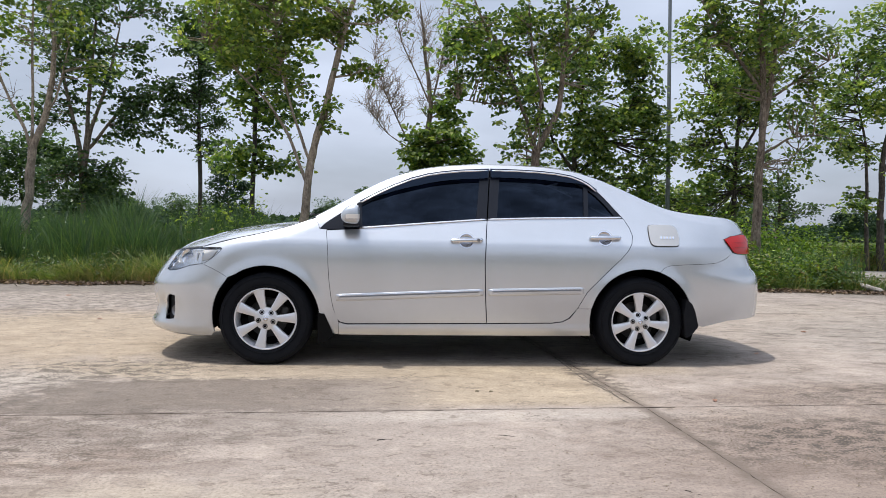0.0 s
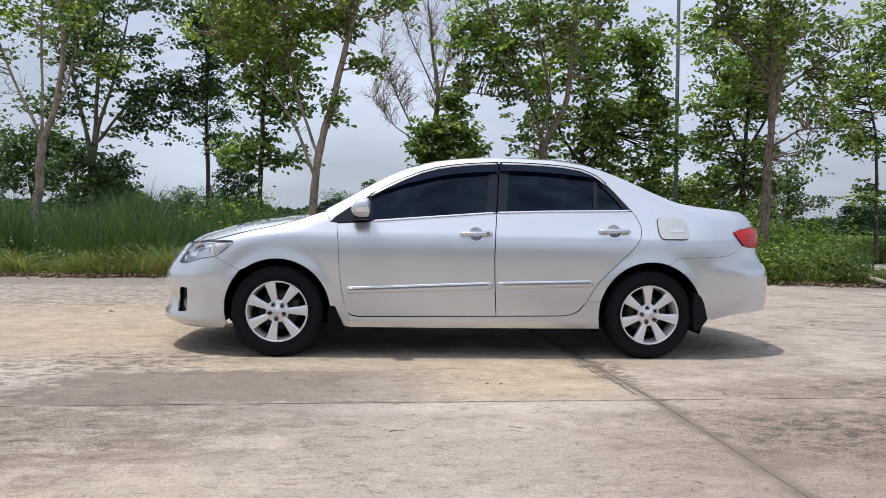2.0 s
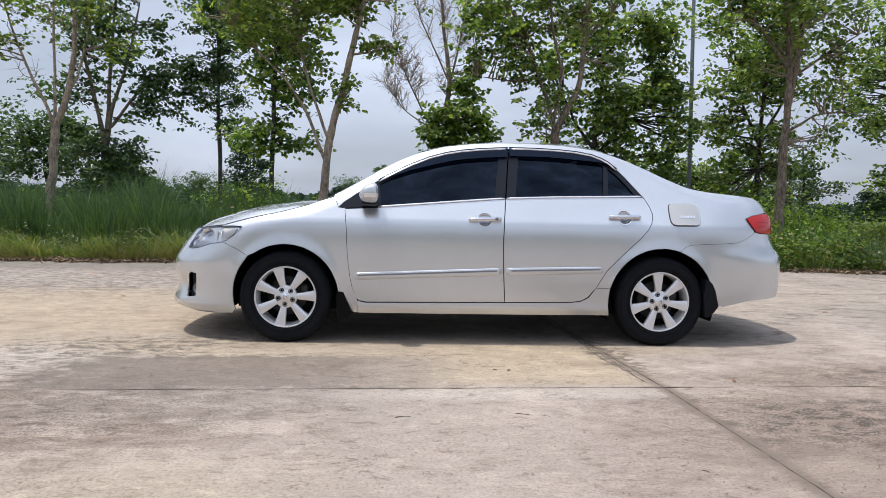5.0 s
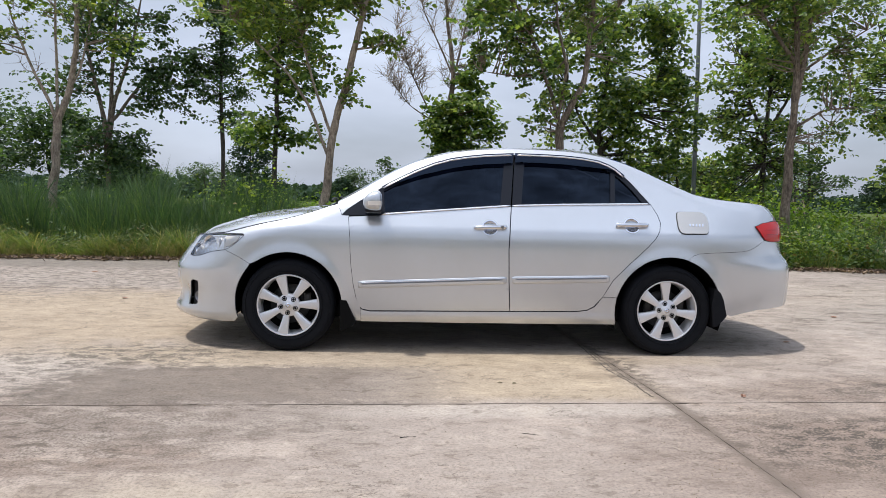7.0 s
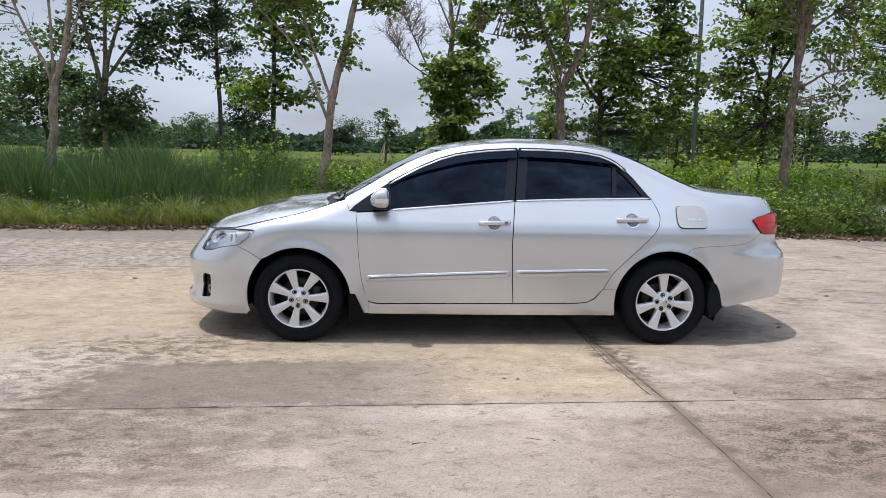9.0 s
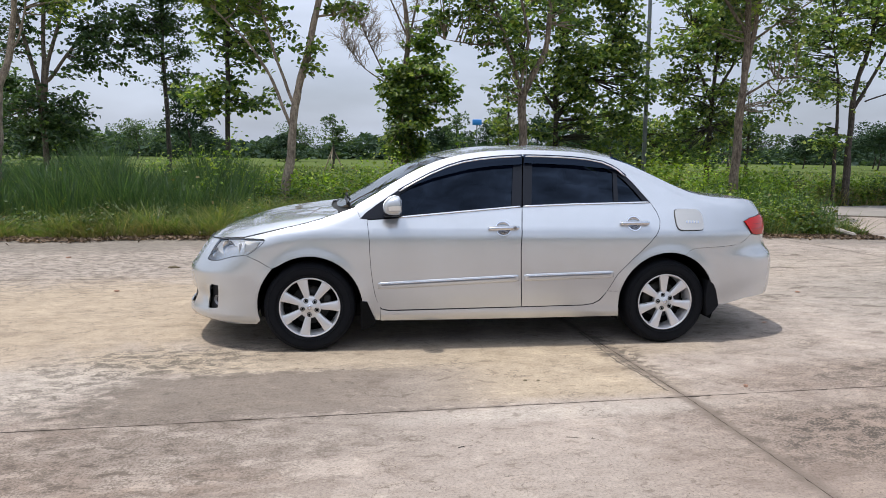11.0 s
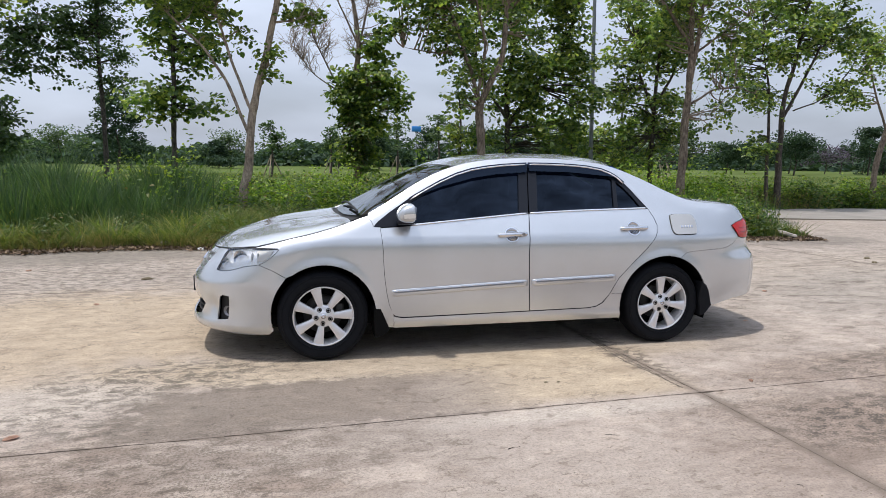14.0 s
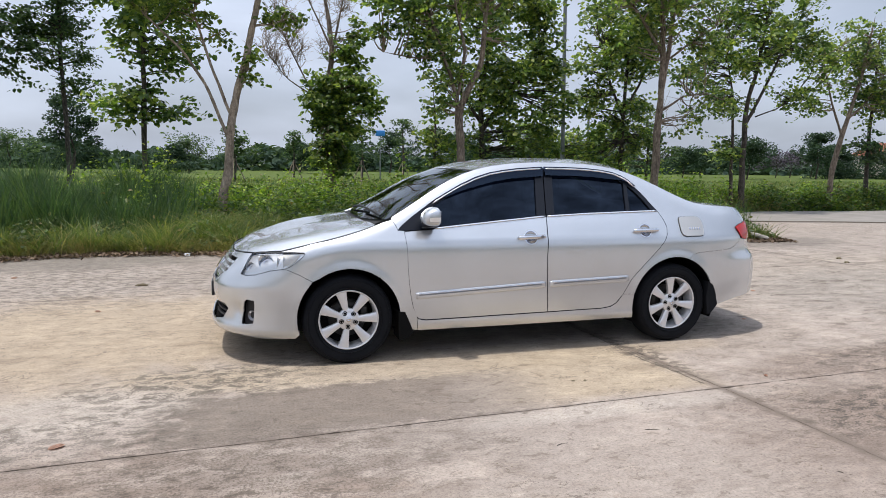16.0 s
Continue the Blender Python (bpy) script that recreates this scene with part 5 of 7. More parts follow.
def glass_mat(name, tint, rough=0.0, ior=1.5, sheen=(0.66, 0.8, 1.0), cloudy=False):
    """Tinted pane: light passes straight through its tint, and it mirrors by Fresnel; uneven cloud reflections can be
    painted into its gloss colour.
    """
    m, nt, b = node_mat(name)
    tr = nt.nodes.new("ShaderNodeBsdfTransparent")
    tr.inputs["Color"].default_value = (*tint, 1)
    gl = nt.nodes.new("ShaderNodeBsdfGlossy")
    gl.inputs["Roughness"].default_value = rough
    gl.inputs["Color"].default_value = (*sheen, 1)
    if cloudy:
        mp = nt.nodes.new("ShaderNodeMapping")
        mp.inputs["Scale"].default_value = (1.0, 1.0, 2.2)
        nt.links.new(coords(nt), mp.inputs["Vector"])
        # noise in the gloss colour imitates bright and dark clouds mirrored in the pane
        cloud_gloss = ramp(nt, noise_node(nt, 3.2, 5, 0.6, mp.outputs["Vector"], 0.6), [(0.32, tuple(0.45 * k for k in sheen)), (0.5, tuple(0.8 * k for k in sheen)), (0.68, tuple(1.35 * k for k in sheen))])
        nt.links.new(cloud_gloss, gl.inputs["Color"])
    fr = nt.nodes.new("ShaderNodeFresnel")
    fr.inputs["IOR"].default_value = ior
    mx = nt.nodes.new("ShaderNodeMixShader")
    nt.links.new(fr.outputs["Fac"], mx.inputs["Fac"])
    nt.links.new(tr.outputs["BSDF"], mx.inputs[1])
    nt.links.new(gl.outputs["BSDF"], mx.inputs[2])
    nt.links.new(mx.outputs["Shader"], nt.nodes["Material Output"].inputs["Surface"])
    return m


def tyre_mat():
    m, nt, b = node_mat("tyre_rubber")
    n = noise_node(nt, 14, 5, 0.6, coords(nt))
    nt.links.new(ramp(nt, n, [(0.3, (0.0045, 0.0054, 0.0078)), (0.75, (0.0085, 0.0095, 0.012))]), b.inputs["Base Color"])
    b.inputs["Roughness"].default_value = 0.75
    b.inputs["Specular IOR Level"].default_value = 0.18
    return m


CAR_MAT = dict(
    paint=paint_mat(),
    black=plain_mat("black_trim", (0.009, 0.011, 0.017), 0.25, spec=0.25),
    plastic=plain_mat("black_plastic", (0.018, 0.018, 0.02), 0.6),
    inner=plain_mat("dark_inner_body", (0.006, 0.006, 0.006), 0.9, spec=0.1),
    chrome=plain_mat("chrome", (0.7, 0.71, 0.74), 0.12, 1.0),
    # chrome of the handle cups, darkened in colour for the shade of the recess
    chrome_dark=plain_mat("shaded_chrome", (0.6, 0.61, 0.64), 0.16, 1.0),
    satin=plain_mat("satin_silver_plastic", (0.62, 0.62, 0.62), 0.3, 0.6, 0.5),
    alloy=plain_mat("silver_alloy", (0.76, 0.76, 0.77), 0.32, 0.5, 0.6),
    alloy_dark=plain_mat("dark_alloy_barrel", (0.22, 0.22, 0.23), 0.4, 0.8),
    brake=plain_mat("brake_steel", (0.05, 0.048, 0.045), 0.5, 0.7),
    tyre=tyre_mat(),
    side_glass=glass_mat("tinted_side_glass", (0.014, 0.017, 0.023), 0.0, 1.55, (0.42, 0.56, 0.8), True),
    front_glass=glass_mat("windscreen_glass", (0.25, 0.28, 0.28), 0.0, 1.75, (0.95, 0.98, 1.0)),
    bright=plain_mat("bright_trim", (0.9, 0.9, 0.91), 0.22, 0.9),
    lamp_glass=glass_mat("clear_lamp_glass", (0.96, 0.96, 0.96), 0.0, 1.32),
    visor=glass_mat("smoked_visor", (0.07, 0.08, 0.13), 0.06, 1.5, (0.5, 0.68, 1.0)),
    reflector=plain_mat("lamp_reflector", (0.86, 0.86, 0.85), 0.2, 0.7),
    red=plain_mat("red_tail_lens", (0.45, 0.008, 0.006), 0.2, 0.0, 0.2, 0.3),
    amber_red=plain_mat("dark_red_rib", (0.2, 0.005, 0.005), 0.25),
    amber=plain_mat("indicator_lens", (0.75, 0.72, 0.66), 0.15, 0.0, 1.0),
    seat=rough_mat("seat_fabric", (0.14, 0.125, 0.11), (0.2, 0.18, 0.16), 30, 0.9),
    brushed=plain_mat("brushed_cover", (0.58, 0.57, 0.55), 0.42, 0.75),
    insert=plain_mat("moulding_insert", (0.2, 0.22, 0.25), 0.3, 0.6),
    plate=plain_mat("plate_white", (0.7, 0.7, 0.68), 0.5),
    ink=plain_mat("plate_ink", (0.02, 0.02, 0.02), 0.6),
)
C = CAR_MAT


class Curve1:
    """A smooth curve without overshoot through given points (monotone cubic)."""

    def __init__(self, pts):
        self.x = [p[0] for p in pts]
        self.y = [p[1] for p in pts]
        n = len(pts)
        d = [(self.y[i + 1] - self.y[i]) / (self.x[i + 1] - self.x[i]) for i in range(n - 1)]
        m = [d[0]] + [0.0 if d[i - 1] * d[i] <= 0 else 2 * d[i - 1] * d[i] / (d[i - 1] + d[i]) for i in range(1, n - 1)] + [d[-1]]
        self.m = m

    def __call__(self, v):
        x, y, m = self.x, self.y, self.m
        if v <= x[0]:
            return y[0] + m[0] * (v - x[0])
        if v >= x[-1]:
            return y[-1] + m[-1] * (v - x[-1])
        i = max(k for k in range(len(x) - 1) if x[k] <= v)
        h = x[i + 1] - x[i]
        t = (v - x[i]) / h
        return (y[i] * (1 + 2 * t) * (1 - t) ** 2 + h * m[i] * t * (1 - t) ** 2 + y[i + 1] * t * t * (3 - 2 * t) + h * m[i + 1] * t * t * (t - 1))


# half width against height
HW = Curve1([(0.15, 0.80), (0.19, 0.835), (0.25, 0.856), (0.35, 0.866), (0.5, 0.874), (0.62, 0.8755), (0.72, 0.8745), (0.8, 0.871), (0.838, 0.866), (0.858, 0.8575), (0.885, 0.8445), (0.915, 0.831), (0.97, 0.805), (1.03, 0.775), (1.1, 0.742), (1.2, 0.695), (1.3, 0.648), (1.4, 0.598), (1.48, 0.555)])
# nose and tail against height, on the centre line
XF = Curve1([(0.15, -2.03), (0.185, -2.15), (0.215, -2.215), (0.25, -2.228), (0.31, -2.208), (0.38, -2.2), (0.46, -2.215), (0.53, -2.215), (0.58, -2.19), (0.64, -2.15), (0.7, -2.105), (0.75, -2.06), (0.8, -1.97), (0.86, -1.85)])
XR = Curve1([(0.15, 2.18), (0.2, 2.31), (0.28, 2.37), (0.4, 2.395), (0.55, 2.4), (0.64, 2.38), (0.7, 2.325), (0.78, 2.305), (0.9, 2.3), (1.0, 2.265), (1.06, 2.22), (1.1, 2.14)])
# upper edge line of the body side: bonnet seam, screen pillar, roof rail, rear pillar, boot edge
EDGE = Curve1([(-2.2, 0.66), (-2.07, 0.7), (-1.93, 0.748), (-1.8, 0.775), (-1.7, 0.803), (-1.53, 0.848), (-1.345, 0.89), (-1.2, 0.93), (-1.08, 0.972), (-0.95, 1.035), (-0.81, 1.115), (-0.62, 1.228), (-0.49, 1.293), (-0.35, 1.345), (-0.18, 1.385), (0.03, 1.41), (0.25, 1.42), (0.6, 1.412), (0.85, 1.382), (1.0, 1.343), (1.2, 1.262), (1.39, 1.173), (1.55, 1.112), (1.7, 1.088), (1.9, 1.073), (2.05, 1.061), (2.13, 1.048), (2.21, 0.99)])
CROWN = Curve1([(-2.2, 0.03), (-2.07, 0.045), (-1.93, 0.075), (-1.7, 0.085), (-1.5, 0.075), (-1.25, 0.045), (-1.1, 0.03), (-0.9, 0.045), (-0.6, 0.04), (-0.3, 0.035), (0.0, 0.035), (0.5, 0.042), (0.9, 0.06), (1.2, 0.07), (1.5, 0.06), (1.7, 0.03), (2.0, 0.02), (2.2, 0.02)])
S0, S1, RC = -1.45, 1.45, 0.78
NOSE_E, TAIL_E = 0.63, 0.5
AXLE, HUB_Z = 1.3, 0.312
ARCH_F, ARCH_R = 0.362, 0.374


def skin(s, z):
    """A point of the body's skin. s runs along the near side as x does, and on round the nose (s < S0) or the tail (s > S1)."""
    h = HW(z)
    if s < S0:
        a = (S0 - s) / RC
        x = S0 - (S0 - XF(z)) * math.sin(a)
        c = math.cos(a)
        k = math.copysign(abs(c) ** NOSE_E, c)
    elif s > S1:
        a = (s - S1) / RC
        x = S1 + (XR(z) - S1) * math.sin(a)
        c = math.cos(a)
        k = math.copysign(abs(c) ** TAIL_E, c)
    else:
        x, k = s, 1.0
    d = EDGE(x) - z
    if d < 0.075:
        h -= 0.032 * (1 - max(d, 0) / 0.075) ** 2 * min(1, abs(k) * 1.6)
    for cx, r in ((-AXLE, ARCH_F), (AXLE, ARCH_R)):
        q = math.hypot(x - cx, z - HUB_Z) - r
        if -0.05 < q < 0.2:
            h += 0.007 * math.exp(-(q / 0.042) ** 2) if q > 0 else 0.007
    return x, -h * k, z


def s_of(x, z):
    if x < S0:
        return S0 - RC * math.asin(min(1, (S0 - x) / (S0 - XF(z))))
    if x > S1:
        return S1 + RC * math.asin(min(1, (x - S1) / (XR(z) - S1)))
    return x


def sp(pts):
    """Side-view points (x, z) as places on the skin (s, z)."""
    return [(s_of(x, z), z) for x, z in pts]


def nose(y, z):
    """The s of the point of the nose at distance y from the centre line, on the near side if y < 0."""
    k = -y / HW(z)
    c = math.copysign(abs(k) ** (1 / NOSE_E), k)
    return S0 - RC * math.acos(max(-1, min(1, c)))


def stern(y, z):
    k = -y / HW(z)
    c = math.copysign(abs(k) ** (1 / TAIL_E), k)
    return S1 + RC * math.acos(max(-1, min(1, c)))


YE = Curve1([(x, -skin(s_of(x, EDGE(x)), EDGE(x))[1]) for x in np.linspace(-2.02, 2.12, 60)])


def ease(x, a, b):
    t = min(1, max(0, (x - a) / (b - a)))
    return t * t * (3 - 2 * t)


def top(x, y):
    """The upper surfaces: bonnet, screens, roof, boot lid."""
    u = min(1.2, abs(y) / max(0.2, YE(x)))
    # the bonnet is flatter on top and turns down along its flanks
    w = ease(x, -2.06, -1.78) * (1 - ease(x, -1.28, -1.1))
    return x, y, EDGE(x) + (CROWN(x) - 0.04 * w) * (1 - u ** 2.3) + 0.044 * w * (1 - min(u, 1.02) ** 9)


def dense(loop, step):
    out = []
    n = len(loop)
    for i in range(n):
        a, b = loop[i], loop[(i + 1) % n]
        k = max(1, int(math.hypot(b[0] - a[0], b[1] - a[1]) / step))
        out += [(a[0] + (b[0] - a[0]) * t / k, a[1] + (b[1] - a[1]) * t / k) for t in range(k)]
    return out


def shrink(loop, d):
    """The closed loop moved inwards by d."""
    n = len(loop)
    area = sum(loop[i][0] * loop[(i + 1) % n][1] - loop[(i + 1) % n][0] * loop[i][1] for i in range(n))
    sg = 1 if area > 0 else -1
    out = []
    for i in range(n):
        (ax, ay), (bx, by), (cx, cy) = loop[i - 1], loop[i], loop[(i + 1) % n]
        e1, e2 = Vector((bx - ax, by - ay)), Vector((cx - bx, cy - by))
        if e1.length < 1e-7 or e2.length < 1e-7:
            out.append((bx, by))
            continue
        e1.normalize(), e2.normalize()
        nn = Vector((-e1.y - e2.y, e1.x + e2.x)) * sg
        if nn.length < 1e-5:
            out.append((bx, by))
            continue
        nn.normalize()
        k = d / max(0.45, nn.dot(Vector((-e1.y, e1.x)) * sg))
        out.append((bx + nn.x * k, by + nn.y * k))
    return out


def inside(p, loop):
    x, y, hit = p[0], p[1], False
    n = len(loop)
    for i in range(n):
        (ax, ay), (bx, by) = loop[i], loop[(i + 1) % n]
        if (ay > y) != (by > y) and x < (bx - ax) * (y - ay) / (by - ay) + ax:
            hit = not hit
    return hit


def smooth_loop(pts, closed=True, n=6):
    """Rounds a loop by a Catmull-Rom curve."""
    out = []
    m = len(pts)
    for i in range(m):
        p0, p1, p2, p3 = (Vector(pts[(i + k) % m]) for k in (-1, 0, 1, 2))
        for t in range(n):
            u = t / n
            q = 0.5 * (2 * p1 + (p2 - p0) * u + (2 * p0 - 5 * p1 + 4 * p2 - p3) * u * u + (3 * p1 - p0 - 3 * p2 + p3) * u ** 3)
            out.append((q.x, q.y))
    return out


def arc(cx, cz, r, a0, a1, n=24):
    return [(cx + r * math.cos(radians(a0 + (a1 - a0) * t / n)), cz + r * math.sin(radians(a0 + (a1 - a0) * t / n))) for t in range(n + 1)]


def patch(outer, fn, step=0.03, gap=0.0016, flange=0.014, lift=0.0, holes=(), push=None):
    """A panel: the outline in the surface's own two coordinates, meshed finely and laid on the surface, with turned-in edges.
    lift: how far it stands proud; push(u, v): a further lift by place."""
    loops = [dense(shrink(dense(outer, step), gap), step)] + [dense(shrink(dense(h, step), -gap), step) for h in holes]
    pts, edges, rings = [], [], []
    for lp in loops:
        k = len(pts)
        pts += [Vector(p) for p in lp]
        edges += [(k + i, k + (i + 1) % len(lp)) for i in range(len(lp))]
        rings.append(range(k, k + len(lp)))
    us, vs = [p.x for p in pts], [p.y for p in pts]
    rim = np.array([(p.x, p.y) for p in pts])
    for u in np.arange(min(us) + step / 2, max(us), step):
        for v in np.arange(min(vs) + step / 2, max(vs), step):
            if np.min((rim[:, 0] - u) ** 2 + (rim[:, 1] - v) ** 2) > (0.5 * step) ** 2 and inside((u, v), loops[0]) and not any(inside((u, v), h) for h in loops[1:]):
                pts.append(Vector((u, v)))
    vo, eo, fo, *_ = delaunay_2d_cdt(pts, edges, [], 0, 1e-6)
    mid = lambda f: (sum(vo[i].x for i in f) / 3, sum(vo[i].y for i in f) / 3)
    fo = [f for f in fo if inside(mid(f), loops[0]) and not any(inside(mid(f), h) for h in loops[1:])]
    bm = bmesh.new()

    def normal(u, v):
        e = 1e-3
        a, b = Vector(fn(u + e, v)) - Vector(fn(u - e, v)), Vector(fn(u, v + e)) - Vector(fn(u, v - e))
        q = a.cross(b)
        return q.normalized() if q.length > 1e-12 else Vector((0, -1, 0))

    nv, dv = [], []
    for p in vo:
        n = normal(p.x, p.y)
        k = lift + (push(p.x, p.y) if push else 0)
        q = Vector(fn(p.x, p.y)) + n * k
        nv.append(bm.verts.new(q))
        dv.append((q, n))
    edge_count = {}
    for f in fo:
        a2 = (vo[f[1]].x - vo[f[0]].x) * (vo[f[2]].y - vo[f[0]].y) - (vo[f[1]].y - vo[f[0]].y) * (vo[f[2]].x - vo[f[0]].x)
        if abs(a2) < 2e-8:
            continue
        f = list(f) if a2 > 0 else list(reversed(f))
        try:
            face = bm.faces.new([nv[i] for i in f])
        except ValueError:
            continue
        face.smooth = True
        for i in range(len(f)):
            e = (f[i], f[(i + 1) % len(f)])
            edge_count[e] = True
    if flange:
        twin, lowv = {}, {}
        for a, b in list(edge_count):
            if (b, a) in edge_count:
                continue
            for i in (a, b):
                if i not in twin:
                    q, n = dv[i]
                    twin[i] = bm.verts.new(q)
                    lowv[i] = bm.verts.new(q - n * flange)
            f = bm.faces.new((twin[b], twin[a], lowv[a], lowv[b]))
            f.smooth = True
    return bm


def ribbon(path, w, h, fn=None, ends=0.6, sink=0.004):
    """A raised, rounded strip of width w and height h along a line on the surface."""
    fn = fn or skin
    P = []
    for i in range(len(path) - 1):
        a, b = path[i], path[i + 1]
        k = max(1, int(math.hypot(b[0] - a[0], b[1] - a[1]) / 0.03))
        P += [(a[0] + (b[0] - a[0]) * t / k, a[1] + (b[1] - a[1]) * t / k) for t in range(k)]
    P.append(path[-1])
    bm, rows, e = bmesh.new(), [], 1e-3
    n = len(P)
    for i, (u, v) in enumerate(P):
        a, b = P[max(0, i - 1)], P[min(n - 1, i + 1)]
        t = (Vector(fn(*b)) - Vector(fn(*a))).normalized()
        nn = (Vector(fn(u + e, v)) - Vector(fn(u - e, v))).cross(Vector(fn(u, v + e)) - Vector(fn(u, v - e))).normalized()
        sd = nn.cross(t).normalized()
        k = ends if i in (0, n - 1) else 1.0
        c = Vector(fn(u, v))
        rows.append([bm.verts.new(c + sd * (x * w * k) + nn * (z * k)) for x, z in ((-0.5, -sink), (-0.5, 0.55 * h), (-0.42, 0.9 * h), (-0.2, h), (0.2, h), (0.42, 0.9 * h), (0.5, 0.55 * h), (0.5, -sink))])
    for i in range(n - 1):
        for j in range(7):
            f = bm.faces.new((rows[i][j], rows[i + 1][j], rows[i + 1][j + 1], rows[i][j + 1]))
            f.smooth = True
    bm.faces.new(rows[0])
    bm.faces.new(rows[-1][::-1])
    bmesh.ops.recalc_face_normals(bm, faces=bm.faces)
    return bm


def mirror_bm(bm):
    bm = bm.copy()
    bmesh.ops.scale(bm, vec=(1, -1, 1), verts=bm.verts)
    bmesh.ops.reverse_faces(bm, faces=bm.faces)
    return bm


car = thing("car", (0, 0.05, 0), "silver four-door saloon parked on the concrete pavement", "car")


def both(name, bm, material, parent_pair, label=""):
    """The panel on the near side and its mirror on the far side; returns the two objects."""
    far = mirror_bm(bm)
    return part(name, bm, material, parent_pair[0], label), part(name, far, material, parent_pair[1], label)


CC = (car, car)
paint = C["paint"]

# outlines in side view (x, z)
DOOR_F_EDGE = [(-0.905, 0.925), (-0.897, 0.86), (-0.889, 0.78), (-0.887, 0.7), (-0.878, 0.58), (-0.864, 0.47), (-0.846, 0.385), (-0.822, 0.318), (-0.795, 0.293), (-0.75, 0.284)]
DOOR_R_EDGE = [(0.66, 0.301), (0.73, 0.31), (0.78, 0.338), (0.838, 0.405), (0.907, 0.525), (1.02, 0.64), (1.143, 0.758), (1.19, 0.812), (1.221, 0.865), (1.232, 0.922), (1.215, 0.978), (1.18, 1.042)]
B_LINE = [(0.203, 0.295), (0.19, 0.5), (0.183, 0.72), (0.19, 0.87), (0.203, 1.009)]
BELT = [(-0.93, 0.918), (-0.684, 0.933), (-0.215, 0.974), (0.203, 1.009), (0.568, 1.026), (1.18, 1.042)]
WIN_TOP = [(1.18, 1.042), (1.118, 1.115), (1.061, 1.185), (1.01, 1.238), (0.949, 1.286), (0.9, 1.312), (0.833, 1.336), (0.72, 1.355), (0.592, 1.366), (0.42, 1.372), (0.242, 1.373), (0.029, 1.36), (-0.1, 1.345), (-0.211, 1.326), (-0.33, 1.292), (-0.458, 1.239), (-0.57, 1.182), (-0.685, 1.12), (-0.835, 1.023), (-0.915, 0.965), (-0.949, 0.93)]
arch_f = arc(-AXLE, HUB_Z, ARCH_F, -17, 200, 40)
arch_r = arc(AXLE, HUB_Z, ARCH_R, -14, 194, 40)

HANDLES = (0.053, 0.863), (1.029, 0.897)


def cup_loop(cx, cz, k=1.0):
    return [(cx + 0.05 * k * math.cos(a), cz + 0.001 + 0.047 * k * math.sin(a)) for a in np.linspace(0, 2 * math.pi, 28, endpoint=False)]


belt_f = [p for p in BELT if p[0] <= 0.203]
belt_r = [p for p in BELT if p[0] >= 0.203]
fd = both("front_door", patch(DOOR_F_EDGE + [(0.0, 0.29)] + B_LINE + belt_f[::-1][1:], skin, holes=[cup_loop(*HANDLES[0])]), paint, CC)
rd = both("rear_door", patch([(0.203, 0.295), (0.45, 0.298)] + DOOR_R_EDGE + belt_r[::-1][1:] + B_LINE[::-1][1:-1], skin, holes=[cup_loop(*HANDLES[1])]), paint, CC)

# front wing
wing = [(-0.905, 0.925), (-0.949, 0.93), (-0.96, 0.96), (-0.985, 1.0), (-1.04, 0.985)] + [(x, EDGE(x) - 0.001) for x in np.linspace(-1.1, -1.74, 14)]
HEAD_OUT = [(-1.748, 0.785), (-1.68, 0.79), (-1.6, 0.79), (-1.593, 0.78), (-1.61, 0.76), (-1.633, 0.739), (-1.665, 0.713), (-1.698, 0.691), (-1.726, 0.679)]
wing += HEAD_OUT + [(-1.64, 0.643), (-1.548, 0.592)]
wing += [p for p in reversed(arch_f) if p[0] > -1.53 and p[1] > 0.24]
wing += [(-0.925, 0.225), (-0.81, 0.212), (-0.81, 0.30), (-0.846, 0.385), (-0.864, 0.47), (-0.878, 0.58), (-0.887, 0.7), (-0.889, 0.78), (-0.897, 0.86)]
both("front_wing", patch(sp(wing), skin, 0.022), paint, CC)

# side frame: rear quarter, rear pillar, roof rail and screen pillar in one pressing
quarter = [(1.18, 1.042), (1.215, 0.978), (1.232, 0.922), (1.221, 0.865), (1.19, 0.812), (1.143, 0.758), (1.02, 0.64), (0.907, 0.525), (0.838, 0.405), (0.936, 0.404)]
quarter += [p for p in reversed(arch_r) if p[1] > 0.41 and p[0] < 1.41] + [(1.42, 0.667)]
RB_LINE = [(1.42, 0.667), (1.455, 0.7), (1.5, 0.715), (1.6, 0.722), (1.75, 0.728), (1.85, 0.735), (1.93, 0.762), (2.005, 0.81)]
TAIL = [(1.935, 0.905), (1.955, 0.875), (1.985, 0.835), (2.01, 0.812), (2.06, 0.80), (2.235, 0.797)]
quarter += RB_LINE[1:] + [(1.985, 0.835), (1.955, 0.875), (1.935, 0.905), (2.0, 0.927), (2.10, 0.942), (2.15, 0.95)]
quarter += [(2.17, 1.0), (2.15, EDGE(2.15) - 0.002)] + [(x, EDGE(x) - 0.001) for x in np.linspace(2.12, -0.98, 72)] + [(-0.985, 1.0), (-0.96, 0.96)]
quarter += WIN_TOP[::-1][:-1]
both("side_frame", patch(sp(quarter), skin, 0.02), paint, CC)

# sill
sill = [(-0.812, 0.30), (-0.81, 0.21), (-0.2, 0.208), (0.5, 0.21), (0.937, 0.213), (0.927, 0.28), (0.928, 0.34), (0.935, 0.4055), (0.838, 0.4055), (0.785, 0.338), (0.735, 0.311), (0.66, 0.301), (0.203, 0.295), (-0.75, 0.284), (-0.79, 0.292)]
both("sill", patch(sill, skin, 0.015, 0.002, lift=0.001, push=lambda u, v: 0.007 * math.exp(-((v - 0.255) / 0.03) ** 2)), paint, CC)

